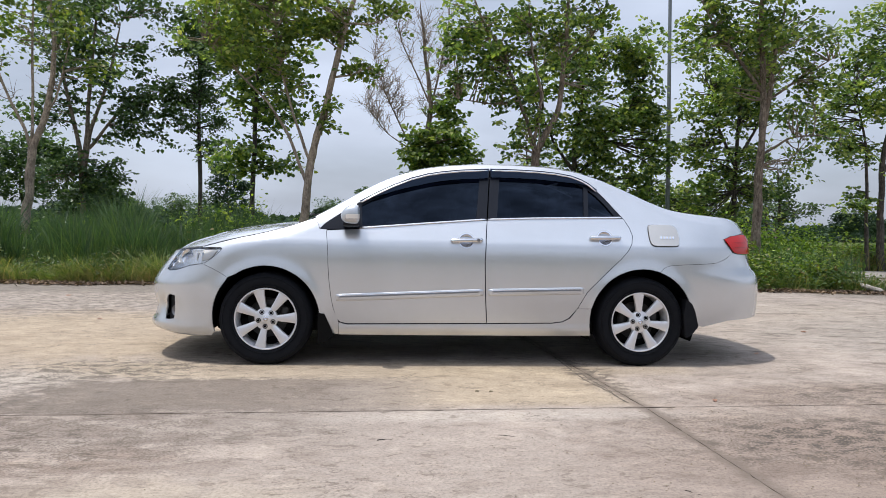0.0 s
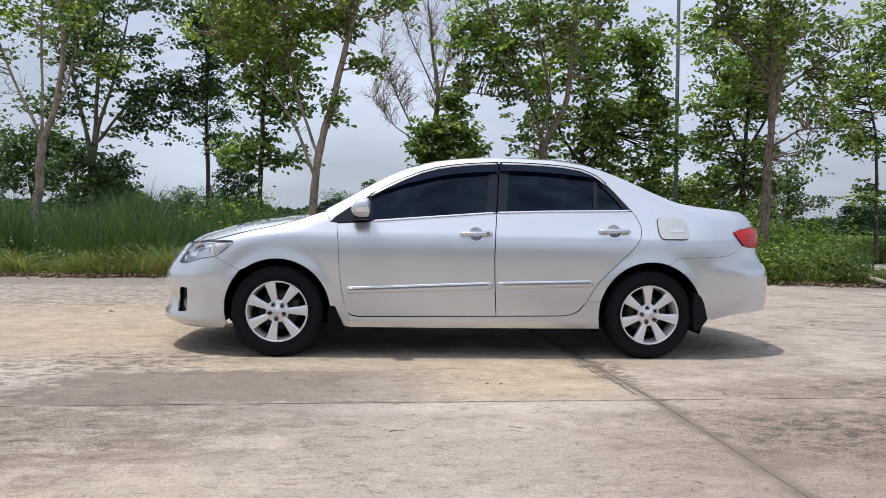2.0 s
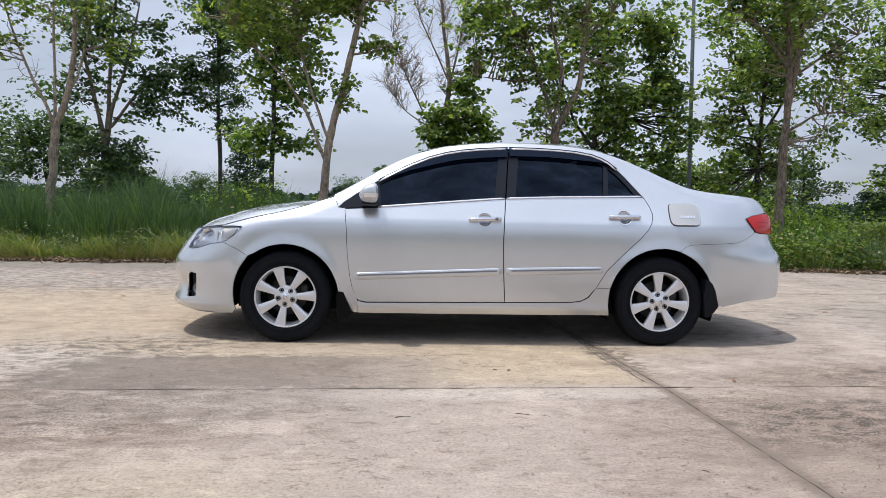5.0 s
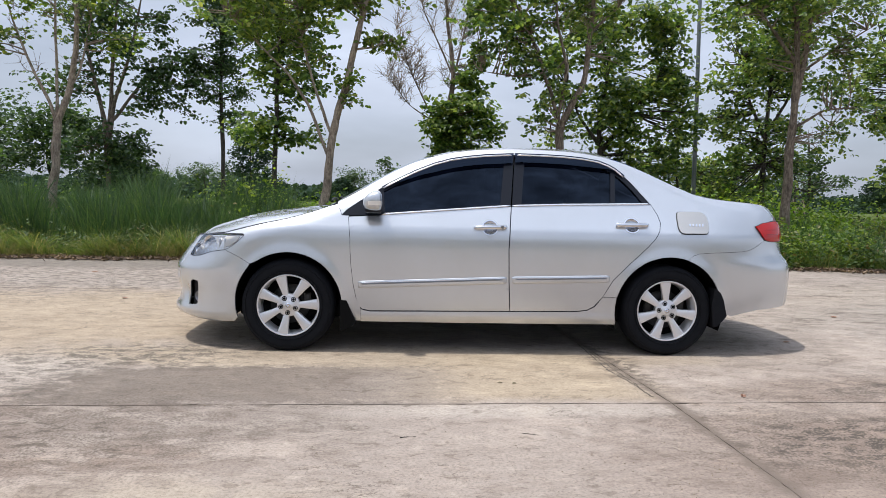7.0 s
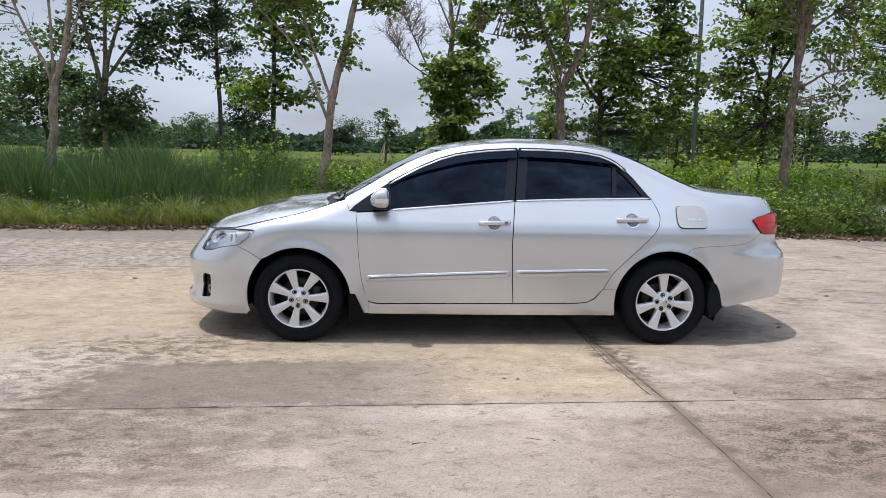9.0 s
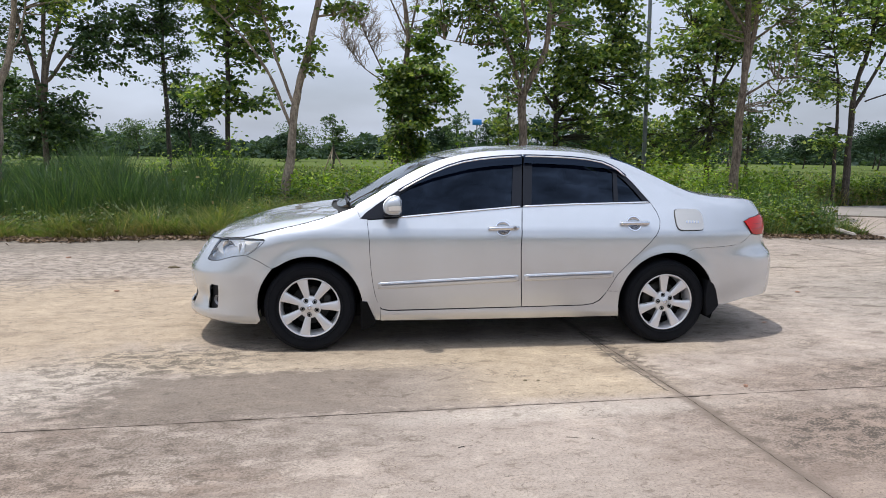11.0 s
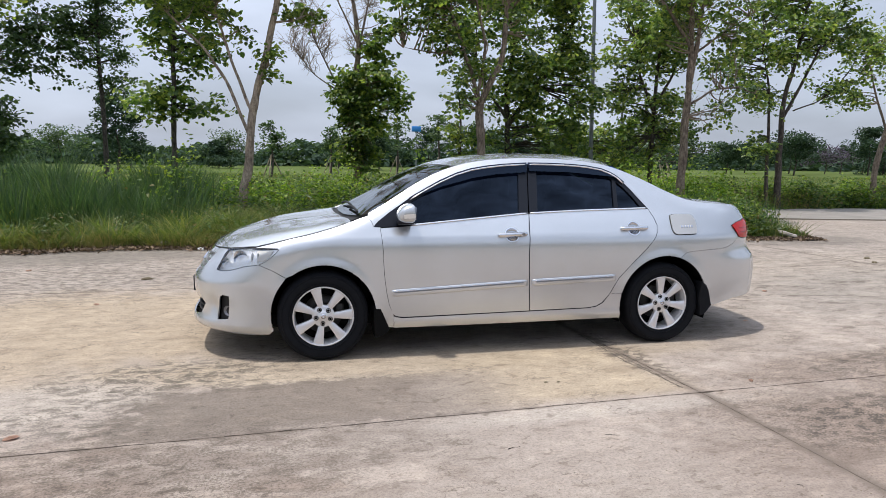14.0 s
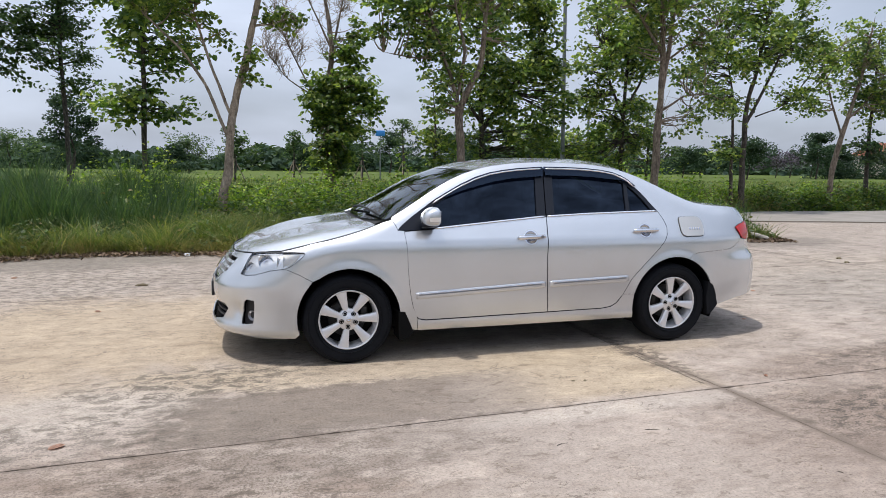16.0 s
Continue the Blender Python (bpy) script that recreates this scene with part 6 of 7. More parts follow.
# bumpers, wrapped round the ends
GRILLE_HALF = [(-0.5, 0.72), (-0.47, 0.63), (-0.33, 0.555)]
HEAD_IN = [(-1.748, 0.785), (-1.85, 0.777), (-1.93, 0.765), (-1.955, 0.735), (-1.985, 0.68), (-2.012, 0.628), (-1.98, 0.622), (-1.92, 0.63), (-1.823, 0.662), (-1.726, 0.679)]
near = sp([(-1.548, 0.592), (-1.64, 0.643), (-1.726, 0.679), (-1.823, 0.662), (-1.92, 0.63), (-1.98, 0.622), (-2.012, 0.628), (-1.985, 0.68), (-1.955, 0.735), (-1.93, 0.764)])
near += [(nose(y, z), z) for y, z in ((-0.45, 0.755), (-0.3, 0.748), (-0.15, 0.744))]
mid_s = S0 - RC * math.pi / 2
flip = lambda lp: [(2 * mid_s - s, z) for s, z in reversed(lp)]
low = [(nose(-0.15, 0.18), 0.18), (nose(-0.5, 0.18), 0.18)] + sp([(-1.8, 0.185), (-1.66, 0.195)])
arch_b = [p for p in reversed(arc(-AXLE, HUB_Z, 0.35, -17, 200, 40)) if p[0] < -1.548 and p[1] > 0.195]
# the arch draws in towards the tyre lower down
draw_in = lambda z: (0.345 + 0.023 * min(1, max(0, (z - 0.2) / 0.37))) / 0.35
arch_b = [(-AXLE + (x + AXLE) * draw_in(z), HUB_Z + (z - HUB_Z) * draw_in(z)) for x, z in arch_b]
front_outer = near + flip(near) + [(2 * mid_s - s, z) for s, z in sp(arch_b)[::-1]] + [(2 * mid_s - s, z) for s, z in reversed(low)] + low + sp(arch_b)
grille_hole = [(nose(y, z), z) for y, z in GRILLE_HALF]
grille_hole = grille_hole + flip(grille_hole)
intake = [(nose(y, z), z) for y, z in ((-0.52, 0.405), (-0.555, 0.375), (-0.50, 0.30), (-0.36, 0.275))]
intake = intake + flip(intake)
FOG = smooth_loop([(-1.99, 0.447), (-1.945, 0.455), (-1.93, 0.448), (-1.932, 0.37), (-1.938, 0.305), (-1.95, 0.294), (-2.0, 0.288), (-2.012, 0.30)], n=3)
fog_near = sp(FOG)
fog_far = flip(fog_near)


def lip_push(u, v):
    """A lip along the foot of the bumper, and a scoop that leads into each fog lamp recess."""
    side = min(abs(u - s_of(-2.035, 0.37)), abs(2 * mid_s - u - s_of(-2.035, 0.37)))
    fade = 1 - ease(max(u, 2 * mid_s - u), S0 - 0.45, S0 - 0.1)
    return fade * 0.007 * math.exp(-((v - 0.232) / 0.03) ** 2) - 0.016 * math.exp(-(side / 0.045) ** 2 - ((v - 0.375) / 0.055) ** 2)


part("front_bumper", patch(front_outer, skin, 0.022, holes=[grille_hole, intake, fog_near, fog_far], gap=0.0012, flange=0.01, push=lip_push), paint, car)
rb_near = sp(RB_LINE) + [(s_of(2.06, 0.80), 0.80), (stern(-0.45, 0.78), 0.78), (stern(-0.15, 0.77), 0.77)]
mid_r = S1 + RC * math.pi / 2
flip_r = lambda lp: [(2 * mid_r - s, z) for s, z in reversed(lp)]
rb_low = [(stern(-0.2, 0.335), 0.335), (stern(-0.5, 0.335), 0.335)] + sp([(1.97, 0.32), (1.86, 0.3), (1.76, 0.28)])
rb_arch = sp([(1.69, 0.30)] + [p for p in arch_r if p[0] > 1.43 and p[1] > 0.33])
rear_outer = rb_near + flip_r(rb_near) + flip_r(rb_arch) + flip_r(rb_low) + rb_low + rb_arch
part("rear_bumper", patch(rear_outer, skin, 0.028, gap=0.0008, flange=0.012), paint, car)

# dark inner body behind all seams
seal = sp([(-1.90, 0.772), (-1.93, 0.768)]) + [(nose(y, z), z) for y, z in ((-0.45, 0.759), (-0.3, 0.752), (-0.15, 0.748))]
both("wing_seam", ribbon(sp([(x, EDGE(x) - 0.001) for x in np.linspace(-1.10, -1.74, 26)]), 0.005, 0.0012), C["black"], CC)
part("bonnet_seal", ribbon(seal + [(2 * mid_s - a, b) for a, b in reversed(seal)], 0.009, 0.002), C["black"], car)
inner_loop = [(-0.93, 0.21), (-0.93, 0.40), (-1.0, 0.6), (-1.25, 0.7), (-1.5, 0.66), (-1.56, 0.6), (-1.7, 0.66), (-1.72, 0.76)] + [(x, EDGE(x) - 0.02) for x in np.linspace(-1.68, -1.0, 12)] + [(-0.93, 0.95)]
inner_loop += BELT[1:] + [(1.3, 1.06), (1.6, 1.06), (1.9, 1.03), (1.95, 0.75), (1.6, 0.72), (1.5, 0.68), (1.3, 0.72), (1.08, 0.64), (0.9, 0.45), (0.9, 0.22)]
hood_in = [(-1.12, 0.0), (-1.1, -0.6), (-1.12, -0.72), (-1.5, -0.74), (-1.72, -0.7), (-1.88, -0.5), (-1.98, -0.3), (-2.0, 0.0)]
part("bonnet_liner", patch(hood_in + [(x, -y) for x, y in reversed(hood_in[1:-1])], top, 0.08, 0.0, 0.0, -0.035), C["inner"], car)
both("inner_panel", patch(sp(inner_loop), skin, 0.06, 0.0, 0.0, -0.022), C["inner"], CC)

# roof, bonnet, boot lid
roof_half = [(-0.40, 0.0), (-0.395, -0.2), (-0.37, -0.4), (-0.335, -0.55)] + [(x, -YE(x) + 0.003) for x in np.linspace(-0.30, 0.93, 30)] + [(0.99, -0.4), (1.02, -0.2), (1.03, 0.0)]
part("roof", patch(roof_half + [(x, -y) for x, y in reversed(roof_half[1:-1])], top), paint, car)
hood_half = [(-1.165, 0.0), (-1.16, -0.3), (-1.135, -0.5), (-1.105, -0.62), (-1.10, -YE(-1.1) + 0.004)] + [(x, -YE(x) + 0.004) for x in np.linspace(-1.15, -1.74, 20)]
hood_half += [(skin(*p)[0], skin(*p)[1] + 0.012) for p in sp([(-1.85, 0.777), (-1.93, 0.765)])] + [(skin(nose(y, z), z)[0] + 0.006, y) for y, z in ((-0.45, 0.757), (-0.3, 0.751), (-0.15, 0.747), (0.0, 0.746))]


def hood_push(u, v):
    """Raised centre with soft flanks along the bonnet."""
    return 0.008 * math.exp(-((abs(v) - 0.33) / 0.11) ** 2) * min(1, max(0, (u + 2.05) / 0.5))


part("bonnet", patch(hood_half + [(x, -y) for x, y in reversed(hood_half[1:-1])], top, 0.022, gap=0.003, push=hood_push), paint, car)
boot_half = [(1.66, 0.0), (1.65, -0.3), (1.63, -0.5), (1.62, -YE(1.62) + 0.02)] + [(x, -YE(x) + 0.012) for x in np.linspace(1.66, 2.11, 12)] + [(2.15, -0.42), (2.18, -0.2), (2.185, 0.0)]
part("boot_lid", patch(boot_half + [(x, -y) for x, y in reversed(boot_half[1:-1])], top), paint, car)
bl = [(stern(-0.52, 1.035), 1.035), (stern(-0.55, 0.95), 0.95), (stern(-0.52, 0.80), 0.80), (stern(-0.2, 0.785), 0.785)]
part("boot_panel", patch(bl[::-1] + flip_r(bl[::-1]), skin), paint, car)
# screens
ws_half = [(-1.13, 0.0), (-1.12, -0.3), (-1.085, -0.5), (-1.02, -YE(-1.02) + 0.03)] + [(x, -YE(x) + 0.012) for x in np.linspace(-0.96, -0.36, 16)] + [(-0.345, -0.5), (-0.375, -0.4), (-0.402, -0.2), (-0.407, 0.0)]
part("windscreen", patch(ws_half + [(x, -y) for x, y in reversed(ws_half[1:-1])], top, lift=-0.004, flange=0), C["front_glass"], car, "raked windscreen")
rs_half = [(1.035, 0.0), (1.025, -0.2), (0.995, -0.4)] + [(x, -YE(x) + 0.05) for x in np.linspace(1.02, 1.58, 12)] + [(1.63, -0.3), (1.64, 0.0)]
part("rear_screen", patch(rs_half + [(x, -y) for x, y in reversed(rs_half[1:-1])], top, lift=-0.004, flange=0), C["side_glass"], car)
# cowl panel below the windscreen
cw = [(-1.2, 0.0), (-1.19, -0.35), (-1.15, -0.55), (-1.1, -0.66), (-1.0, -0.66), (-1.05, -0.5), (-1.08, -0.3), (-1.09, 0.0)]
part("cowl", patch(cw + [(x, -y) for x, y in reversed(cw[1:-1])], top, lift=-0.018, flange=0), C["plastic"], car, "black plastic cowl")

# door windows: black frames with panes, chrome sill line, smoked rain visors
def door_window(door, frame_loop, pane_loops, visor_loop, chrome_loop, top_chrome):
    both("window_frame", patch(frame_loop, skin, 0.03, 0.001, 0.02, 0.0, holes=pane_loops), C["black"], door, "black window surround")
    for lp in pane_loops:
        for o in both("window_pane", patch(lp, skin, 0.05, -0.004, 0.0, -0.012), C["side_glass"], door, "dark tinted pane"):
            o.visible_shadow = True
    both("rain_visor", patch(visor_loop, skin, 0.02, 0.0, 0.012, 0.02), C["visor"], door, "smoked plastic rain visor")
    both("chrome_strip", ribbon(chrome_loop, 0.012, 0.008), C["bright"], door, "thin chrome sill strip")
    both("chrome_strip", ribbon(top_chrome, 0.010, 0.027, sink=-0.018), C["bright"], door, "thin chrome edge of the visor")


wt = WIN_TOP


def lower(pts, d):
    """The line moved towards the middle of the window by d."""
    out = []
    for i, p in enumerate(pts):
        a, b = pts[max(0, i - 1)], pts[min(len(pts) - 1, i + 1)]
        t = Vector((b[0] - a[0], b[1] - a[1])).normalized()
        out.append((p[0] - t.y * d, p[1] + t.x * d))
    return out


top_f = [p for p in wt if p[0] < 0.242]
top_r = [p for p in wt if p[0] >= 0.242]
frame_f = [(-0.949, 0.925), (-0.684, 0.935), (-0.215, 0.976), (0.2, 1.011), (0.236, 1.372)] + top_f
frame_r = [(0.207, 1.011), (0.568, 1.028), (1.18, 1.044)] + top_r[1:-1] + [(0.242, 1.373)]
inner_top_f = lower([p for p in wt if -0.7 < p[0] < 0.2], 0.028)
pane_f = [(-0.66, 0.95), (-0.215, 0.987), (0.125, 1.014), (0.165, 1.335)] + inner_top_f
pane_r = [(0.275, 1.026), (0.568, 1.038), (0.895, 1.046), (0.918, 1.25)] + lower([p for p in wt if 0.25 < p[0] < 0.9], 0.028)[0:] + [(0.31, 1.34)]
pane_r[3] = (0.916, 1.262)
pane_q = [(0.93, 1.048), (1.12, 1.055), (1.06, 1.135), (1.0, 1.2), (0.947, 1.245)]
vis_f = [p for p in wt if -0.7 <= p[0] < 0.242]
vis_r = [p for p in wt if 0.242 <= p[0] and p[1] > 1.23]


def tapered(pts, d, x_full, x_end, d_end):
    """The lower edge of a visor: d deep, narrowing to d_end between x_full and x_end."""
    out = []
    for p, q in zip(pts, lower(pts, 1.0)):
        k = min(1, max(0, (p[0] - x_end) / (x_full - x_end)))
        e = d_end + (d - d_end) * k
        out.append((p[0] + (q[0] - p[0]) * e, p[1] + (q[1] - p[1]) * e))
    return out


visor_f = [(0.232, 1.373)] + vis_f + tapered(vis_f, 0.068, -0.3, -0.69, 0.012)[::-1][1:] + [(0.222, 1.304)]
visor_r = vis_r + tapered(vis_r, 0.062, 0.8, 1.012, 0.006)[::-1]
chr_f = [(-0.68, 0.938), (-0.215, 0.979), (0.197, 1.014)]
chr_r = [(0.21, 1.014), (0.568, 1.03), (1.17, 1.047)]
tch_f = [(0.23, 1.36)] + lower([p for p in vis_f if p[0] > -0.69], 0.013)
tch_r = lower([p for p in vis_r if p[1] > 1.2], 0.013)
door_window(fd, frame_f, [pane_f], visor_f, chr_f, tch_f)
door_window(rd, frame_r, [pane_r, pane_q], visor_r, chr_r, tch_r)

# side mouldings on the doors
def moulding(door, lp):
    """A flat plate in body colour with a dark groove and a bright bead along its upper half."""
    shift = lambda dz, cut: [(lp[0][0] + cut, lp[0][1] + dz)] + [(x, z + dz) for x, z in lp[1:-1]] + [(lp[-1][0] - cut, lp[-1][1] + dz)]
    m = both("moulding", ribbon(lp, 0.05, 0.009, ends=0.8), paint, door, "silver side moulding")
    both("moulding_insert", ribbon(shift(0.005, 0.012), 0.011, 0.0105), C["insert"], m, "dark groove along the moulding")
    both("moulding_bead", ribbon(shift(0.0135, 0.012), 0.0045, 0.0112), C["chrome"], m, "bright bead")


moulding(fd, [(-0.83, 0.465), (-0.80, 0.466), (0.174, 0.511)])
moulding(rd, [(0.207, 0.512), (0.85, 0.531), (0.88, 0.532)])
# black ribbon on the skin in place of the shade in the gap below the doors
both("door_seal", ribbon(sp([(-0.795, 0.296), (-0.75, 0.2855), (0.203, 0.2955), (0.66, 0.3015), (0.735, 0.3115), (0.785, 0.3385), (0.83, 0.395)]), 0.008, 0.0012), C["black"], CC, "black line drawn for the shaded gap under the doors")
both("pillar_seam", ribbon(sp([(-0.962, 0.962), (-0.987, 1.002), (-1.0, 1.008)]), 0.005, 0.001), C["black"], CC)
# the shaded gaps at the door edges, drawn as black ribbons too
both("door_seal", ribbon(B_LINE, 0.0065, 0.0012), C["black"], CC)
both("door_seal", ribbon(sp(DOOR_R_EDGE[3:]), 0.004, 0.001), C["black"], CC)


# door handles
def handle(door, cx, cz, tilt, keyed):
    deep = lambda u, v: -0.0175 * max(0.0, 1 - ((u - cx) / 0.05) ** 2 - ((v - cz - 0.001) / 0.047) ** 2) ** 0.6
    both("handle_cup", patch(cup_loop(cx, cz, 1.03), skin, 0.007, 0.0, 0.0, 0.0005, push=deep), C["chrome_dark"], door, "chrome cup sunk behind the handle")
    both("cup_rim", patch(cup_loop(cx, cz, 1.1), skin, 0.008, 0.0, 0.003, 0.0025, holes=[cup_loop(cx, cz, 0.97)]), C["chrome"], door, "chrome rim of the cup")
    x, y, z = skin(cx, cz)
    bm = box(0.228, 0.034, 0.043, (0, 0, 0), 0.0165, 4)
    for v in bm.verts:
        k = v.co.x / 0.1
        v.co.y += 0.018 * k * k
        v.co.z *= 1 - 0.3 * k * k
    bmesh.ops.rotate(bm, cent=(0, 0, 0), matrix=Matrix.Rotation(-radians(tilt), 3, "Y"), verts=bm.verts)
    bmesh.ops.translate(bm, vec=(x + 0.002, y - 0.03, z + 0.004), verts=bm.verts)
    hb = both("door_handle", bm, C["chrome"], door, "chrome door handle")
    if keyed:
        bm = bmesh.new()
        bmesh.ops.create_cone(bm, cap_ends=True, segments=16, radius1=0.011, radius2=0.011, depth=0.008)
        bmesh.ops.rotate(bm, cent=(0, 0, 0), matrix=Matrix.Rotation(radians(90), 3, "X"), verts=bm.verts)
        bmesh.ops.translate(bm, vec=(x + 0.08, y - 0.031, z + 0.008), verts=bm.verts)
        part("key_lock", bm, C["alloy_dark"], hb[0])


handle(fd, *HANDLES[0], 2, True)
handle(rd, *HANDLES[1], 1, False)

# fuel flap
cap = smooth_loop([(1.353, 0.975), (1.37, 0.994), (1.45, 0.996), (1.525, 0.993), (1.558, 0.96), (1.564, 0.9), (1.555, 0.86), (1.53, 0.85), (1.45, 0.849), (1.385, 0.85), (1.358, 0.872), (1.352, 0.92)], n=3)
part("fuel_flap_gap", patch(sp(cap), skin, 0.03, -0.004, 0.0, 0.003), C["plastic"], car)
flap = part("fuel_flap", patch(sp(cap), skin, 0.02, 0.0, 0.008, 0.009, push=lambda u, v: 0.004 * max(0, 1 - ((u - 1.46) / 0.11) ** 2)), C["brushed"], car, "brushed silver fuel flap cover")
for k in range(5):
    x0 = 1.425 + k * 0.022
    part("letter_bar", patch(sp([(x0, 0.896), (x0 + 0.012, 0.896), (x0 + 0.014, 0.914), (x0 + 0.002, 0.914)]), skin, 0.01, 0.0, 0.003, 0.0155), C["chrome"], flap)

# tail lamps
tail = TAIL + [(2.25, 0.87), (2.235, 0.935), (2.12, 0.942), (2.0, 0.927)]
tl = both("tail_lamp", patch(sp(tail), skin, 0.02, 0.002, 0.02, 0.006, push=lambda u, v: 0.005 * max(0, 1 - ((v - 0.87) / 0.07) ** 2)), C["red"], CC, "red tail lamp lens")

both("lamp_rim", patch(sp(tail), skin, 0.02, -0.002, 0.004, 0.004, holes=[shrink(dense(sp(tail), 0.02), 0.004)]), C["plastic"], tl)
for zz in (0.848, 0.88):
    both("lens_rib", ribbon(sp([(1.99 + (0.885 - zz) * 0.3, zz), (2.08, zz), (2.17, zz)]), 0.003, 0.0125), C["amber_red"], tl)

# headlamps: reflector bowl, projectors and clear cover
head = sp([p for p in HEAD_OUT] + HEAD_IN[::-1][1:-1])
hl = both("headlamp", patch(head, skin, 0.025, 0.001, 0.0, -0.015), C["reflector"], CC, "clear headlamp with bright reflector")
both("lamp_rim", patch(head, skin, 0.02, -0.0005, 0.006, 0.001, holes=[shrink(dense(head, 0.02), 0.0022)]), C["plastic"], hl)
both("lamp_cover", patch(head, skin, 0.025, 0.002, 0.0, 0.003), C["lamp_glass"], hl, "clear lamp cover")


def bowl(at, r, depth, yaw):
    bm = bmesh.new()
    n, rings = 20, 5
    rows = []
    for i in range(rings + 1):
        q = i / rings
        rows.append([bm.verts.new((r * q * math.cos(a), r * q * math.sin(a), depth * (1 - q * q) * -1)) for a in np.linspace(0, 2 * math.pi, n, endpoint=False)])
    for i in range(1, rings):
        for j in range(n):
            bm.faces.new((rows[i][j], rows[i][(j + 1) % n], rows[i + 1][(j + 1) % n], rows[i + 1][j])).smooth = True
    m = Matrix.Translation(at) @ Matrix.Rotation(radians(yaw), 4, "Z") @ Matrix.Rotation(radians(90), 4, "X")
    bmesh.ops.transform(bm, matrix=m, verts=bm.verts)
    return bm


both("turn_lens", patch(sp([(-1.735, 0.775), (-1.63, 0.775), (-1.655, 0.735), (-1.70, 0.705), (-1.735, 0.70)]), skin, 0.02, 0.0, 0.008, -0.008), C["amber"], hl, "pale indicator lens")
for cx, cz, r in ((-1.85, 0.716, 0.056), (-1.95, 0.675, 0.04)):
    p = skin(s_of(cx, cz), cz)
    q = Vector((p[0] + 0.004, p[1] + 0.006, p[2]))
    both("reflector_bowl", bowl(q, r, 0.03, -42 if cx < -1.9 else -30), C["bright"], hl)
    bm = bmesh.new()
    bmesh.ops.create_uvsphere(bm, u_segments=14, v_segments=8, radius=r * 0.22)
    bmesh.ops.translate(bm, vec=(q.x, q.y + 0.006, q.z), verts=bm.verts)
    for f in bm.faces:
        f.smooth = True
    both("bulb", bm, C["lamp_glass"], hl)
for cx in (-1.905, -1.785, -1.745):
    p = skin(s_of(cx, 0.705), 0.705)
    both("reflector_rib", box(0.012, 0.03, 0.085, (p[0] + 0.016, p[1] + 0.022, 0.712), 0.004), C["satin"], hl)

# grille with bars, lower intake, fog recesses
gr = part("grille", patch(grille_hole, skin, 0.03, -0.012, 0.0, -0.045), C["inner"], car, "dark grille opening")
for k in range(4):
    z0 = 0.574 + k * 0.036
    w = np.interp(z0, [0.56, 0.62, 0.705], [0.34, 0.455, 0.495])
    bar = [(nose(y, z0), z0) for y in np.linspace(-w, w, 21)] + [(nose(y, z0 + 0.016), z0 + 0.016) for y in np.linspace(w, -w, 21)]
    part("grille_bar", patch(bar, skin, 0.03, 0.0, 0.03, -0.006), C["bright"], gr, "chrome grille bar")
for y0 in (-0.36, -0.28, -0.2, -0.12, 0.12, 0.2, 0.28, 0.36):
    bar = [(nose(y0, 0.575), 0.575), (nose(y0 + 0.01, 0.575), 0.575), (nose(y0 + 0.01, 0.695), 0.695), (nose(y0, 0.695), 0.695)]
    part("grille_upright", patch(bar, skin, 0.03, 0.0, 0.02, -0.012), C["satin"], gr)
emb = [(nose(0.075 * math.cos(a), 0.625 + 0.045 * math.sin(a)), 0.625 + 0.045 * math.sin(a)) for a in np.linspace(0, 2 * math.pi, 24, endpoint=False)]
part("emblem", patch(emb, skin, 0.02, 0.0, 0.02, 0.008), C["chrome"], car, "plain oval chrome badge")
lo = part("lower_intake", patch(intake, skin, 0.03, -0.012, 0.0, -0.05), C["inner"], car, "black lower air intake")
for z0 in (0.31, 0.345, 0.38):
    bar = [(nose(y, z0), z0) for y in np.linspace(-0.5, 0.5, 17)] + [(nose(y, z0 + 0.01), z0 + 0.01) for y in np.linspace(0.5, -0.5, 17)]
    part("intake_slat", patch(bar, skin, 0.03, 0.0, 0.02, -0.02), C["plastic"], lo)
fg = both("fog_recess", patch(fog_near, skin, 0.02, -0.008, 0.0, -0.035), C["plastic"], CC, "black fog lamp recess")
p = skin(s_of(-1.955, 0.35), 0.35)
both("fog_lamp", bowl(Vector((p[0] + 0.012, p[1] + 0.02, 0.345)), 0.036, 0.02, -38), C["alloy_dark"], fg, "small round fog lamp")

# number plates, with plain bars for the characters
plate = part("number_plate", box(0.004, 0.36, 0.095, (-2.2255, 0, 0.458), 0.001), C["plate"], car)
part("plate_bracket", box(0.02, 0.39, 0.112, (-2.215, 0, 0.458), 0.004), C["plastic"], car)
for k in range(6):
    part("character_bar", box(0.003, 0.034, 0.055, (-2.228, -0.14 + k * 0.055, 0.458)), C["ink"], plate)
plate = part("number_plate", box(0.012, 0.36, 0.16, (2.305, 0, 0.87), 0.004), C["plate"], car)
for k in range(5):
    part("character_bar", box(0.004, 0.04, 0.07, (2.313, -0.13 + k * 0.065, 0.87)), C["ink"], plate)

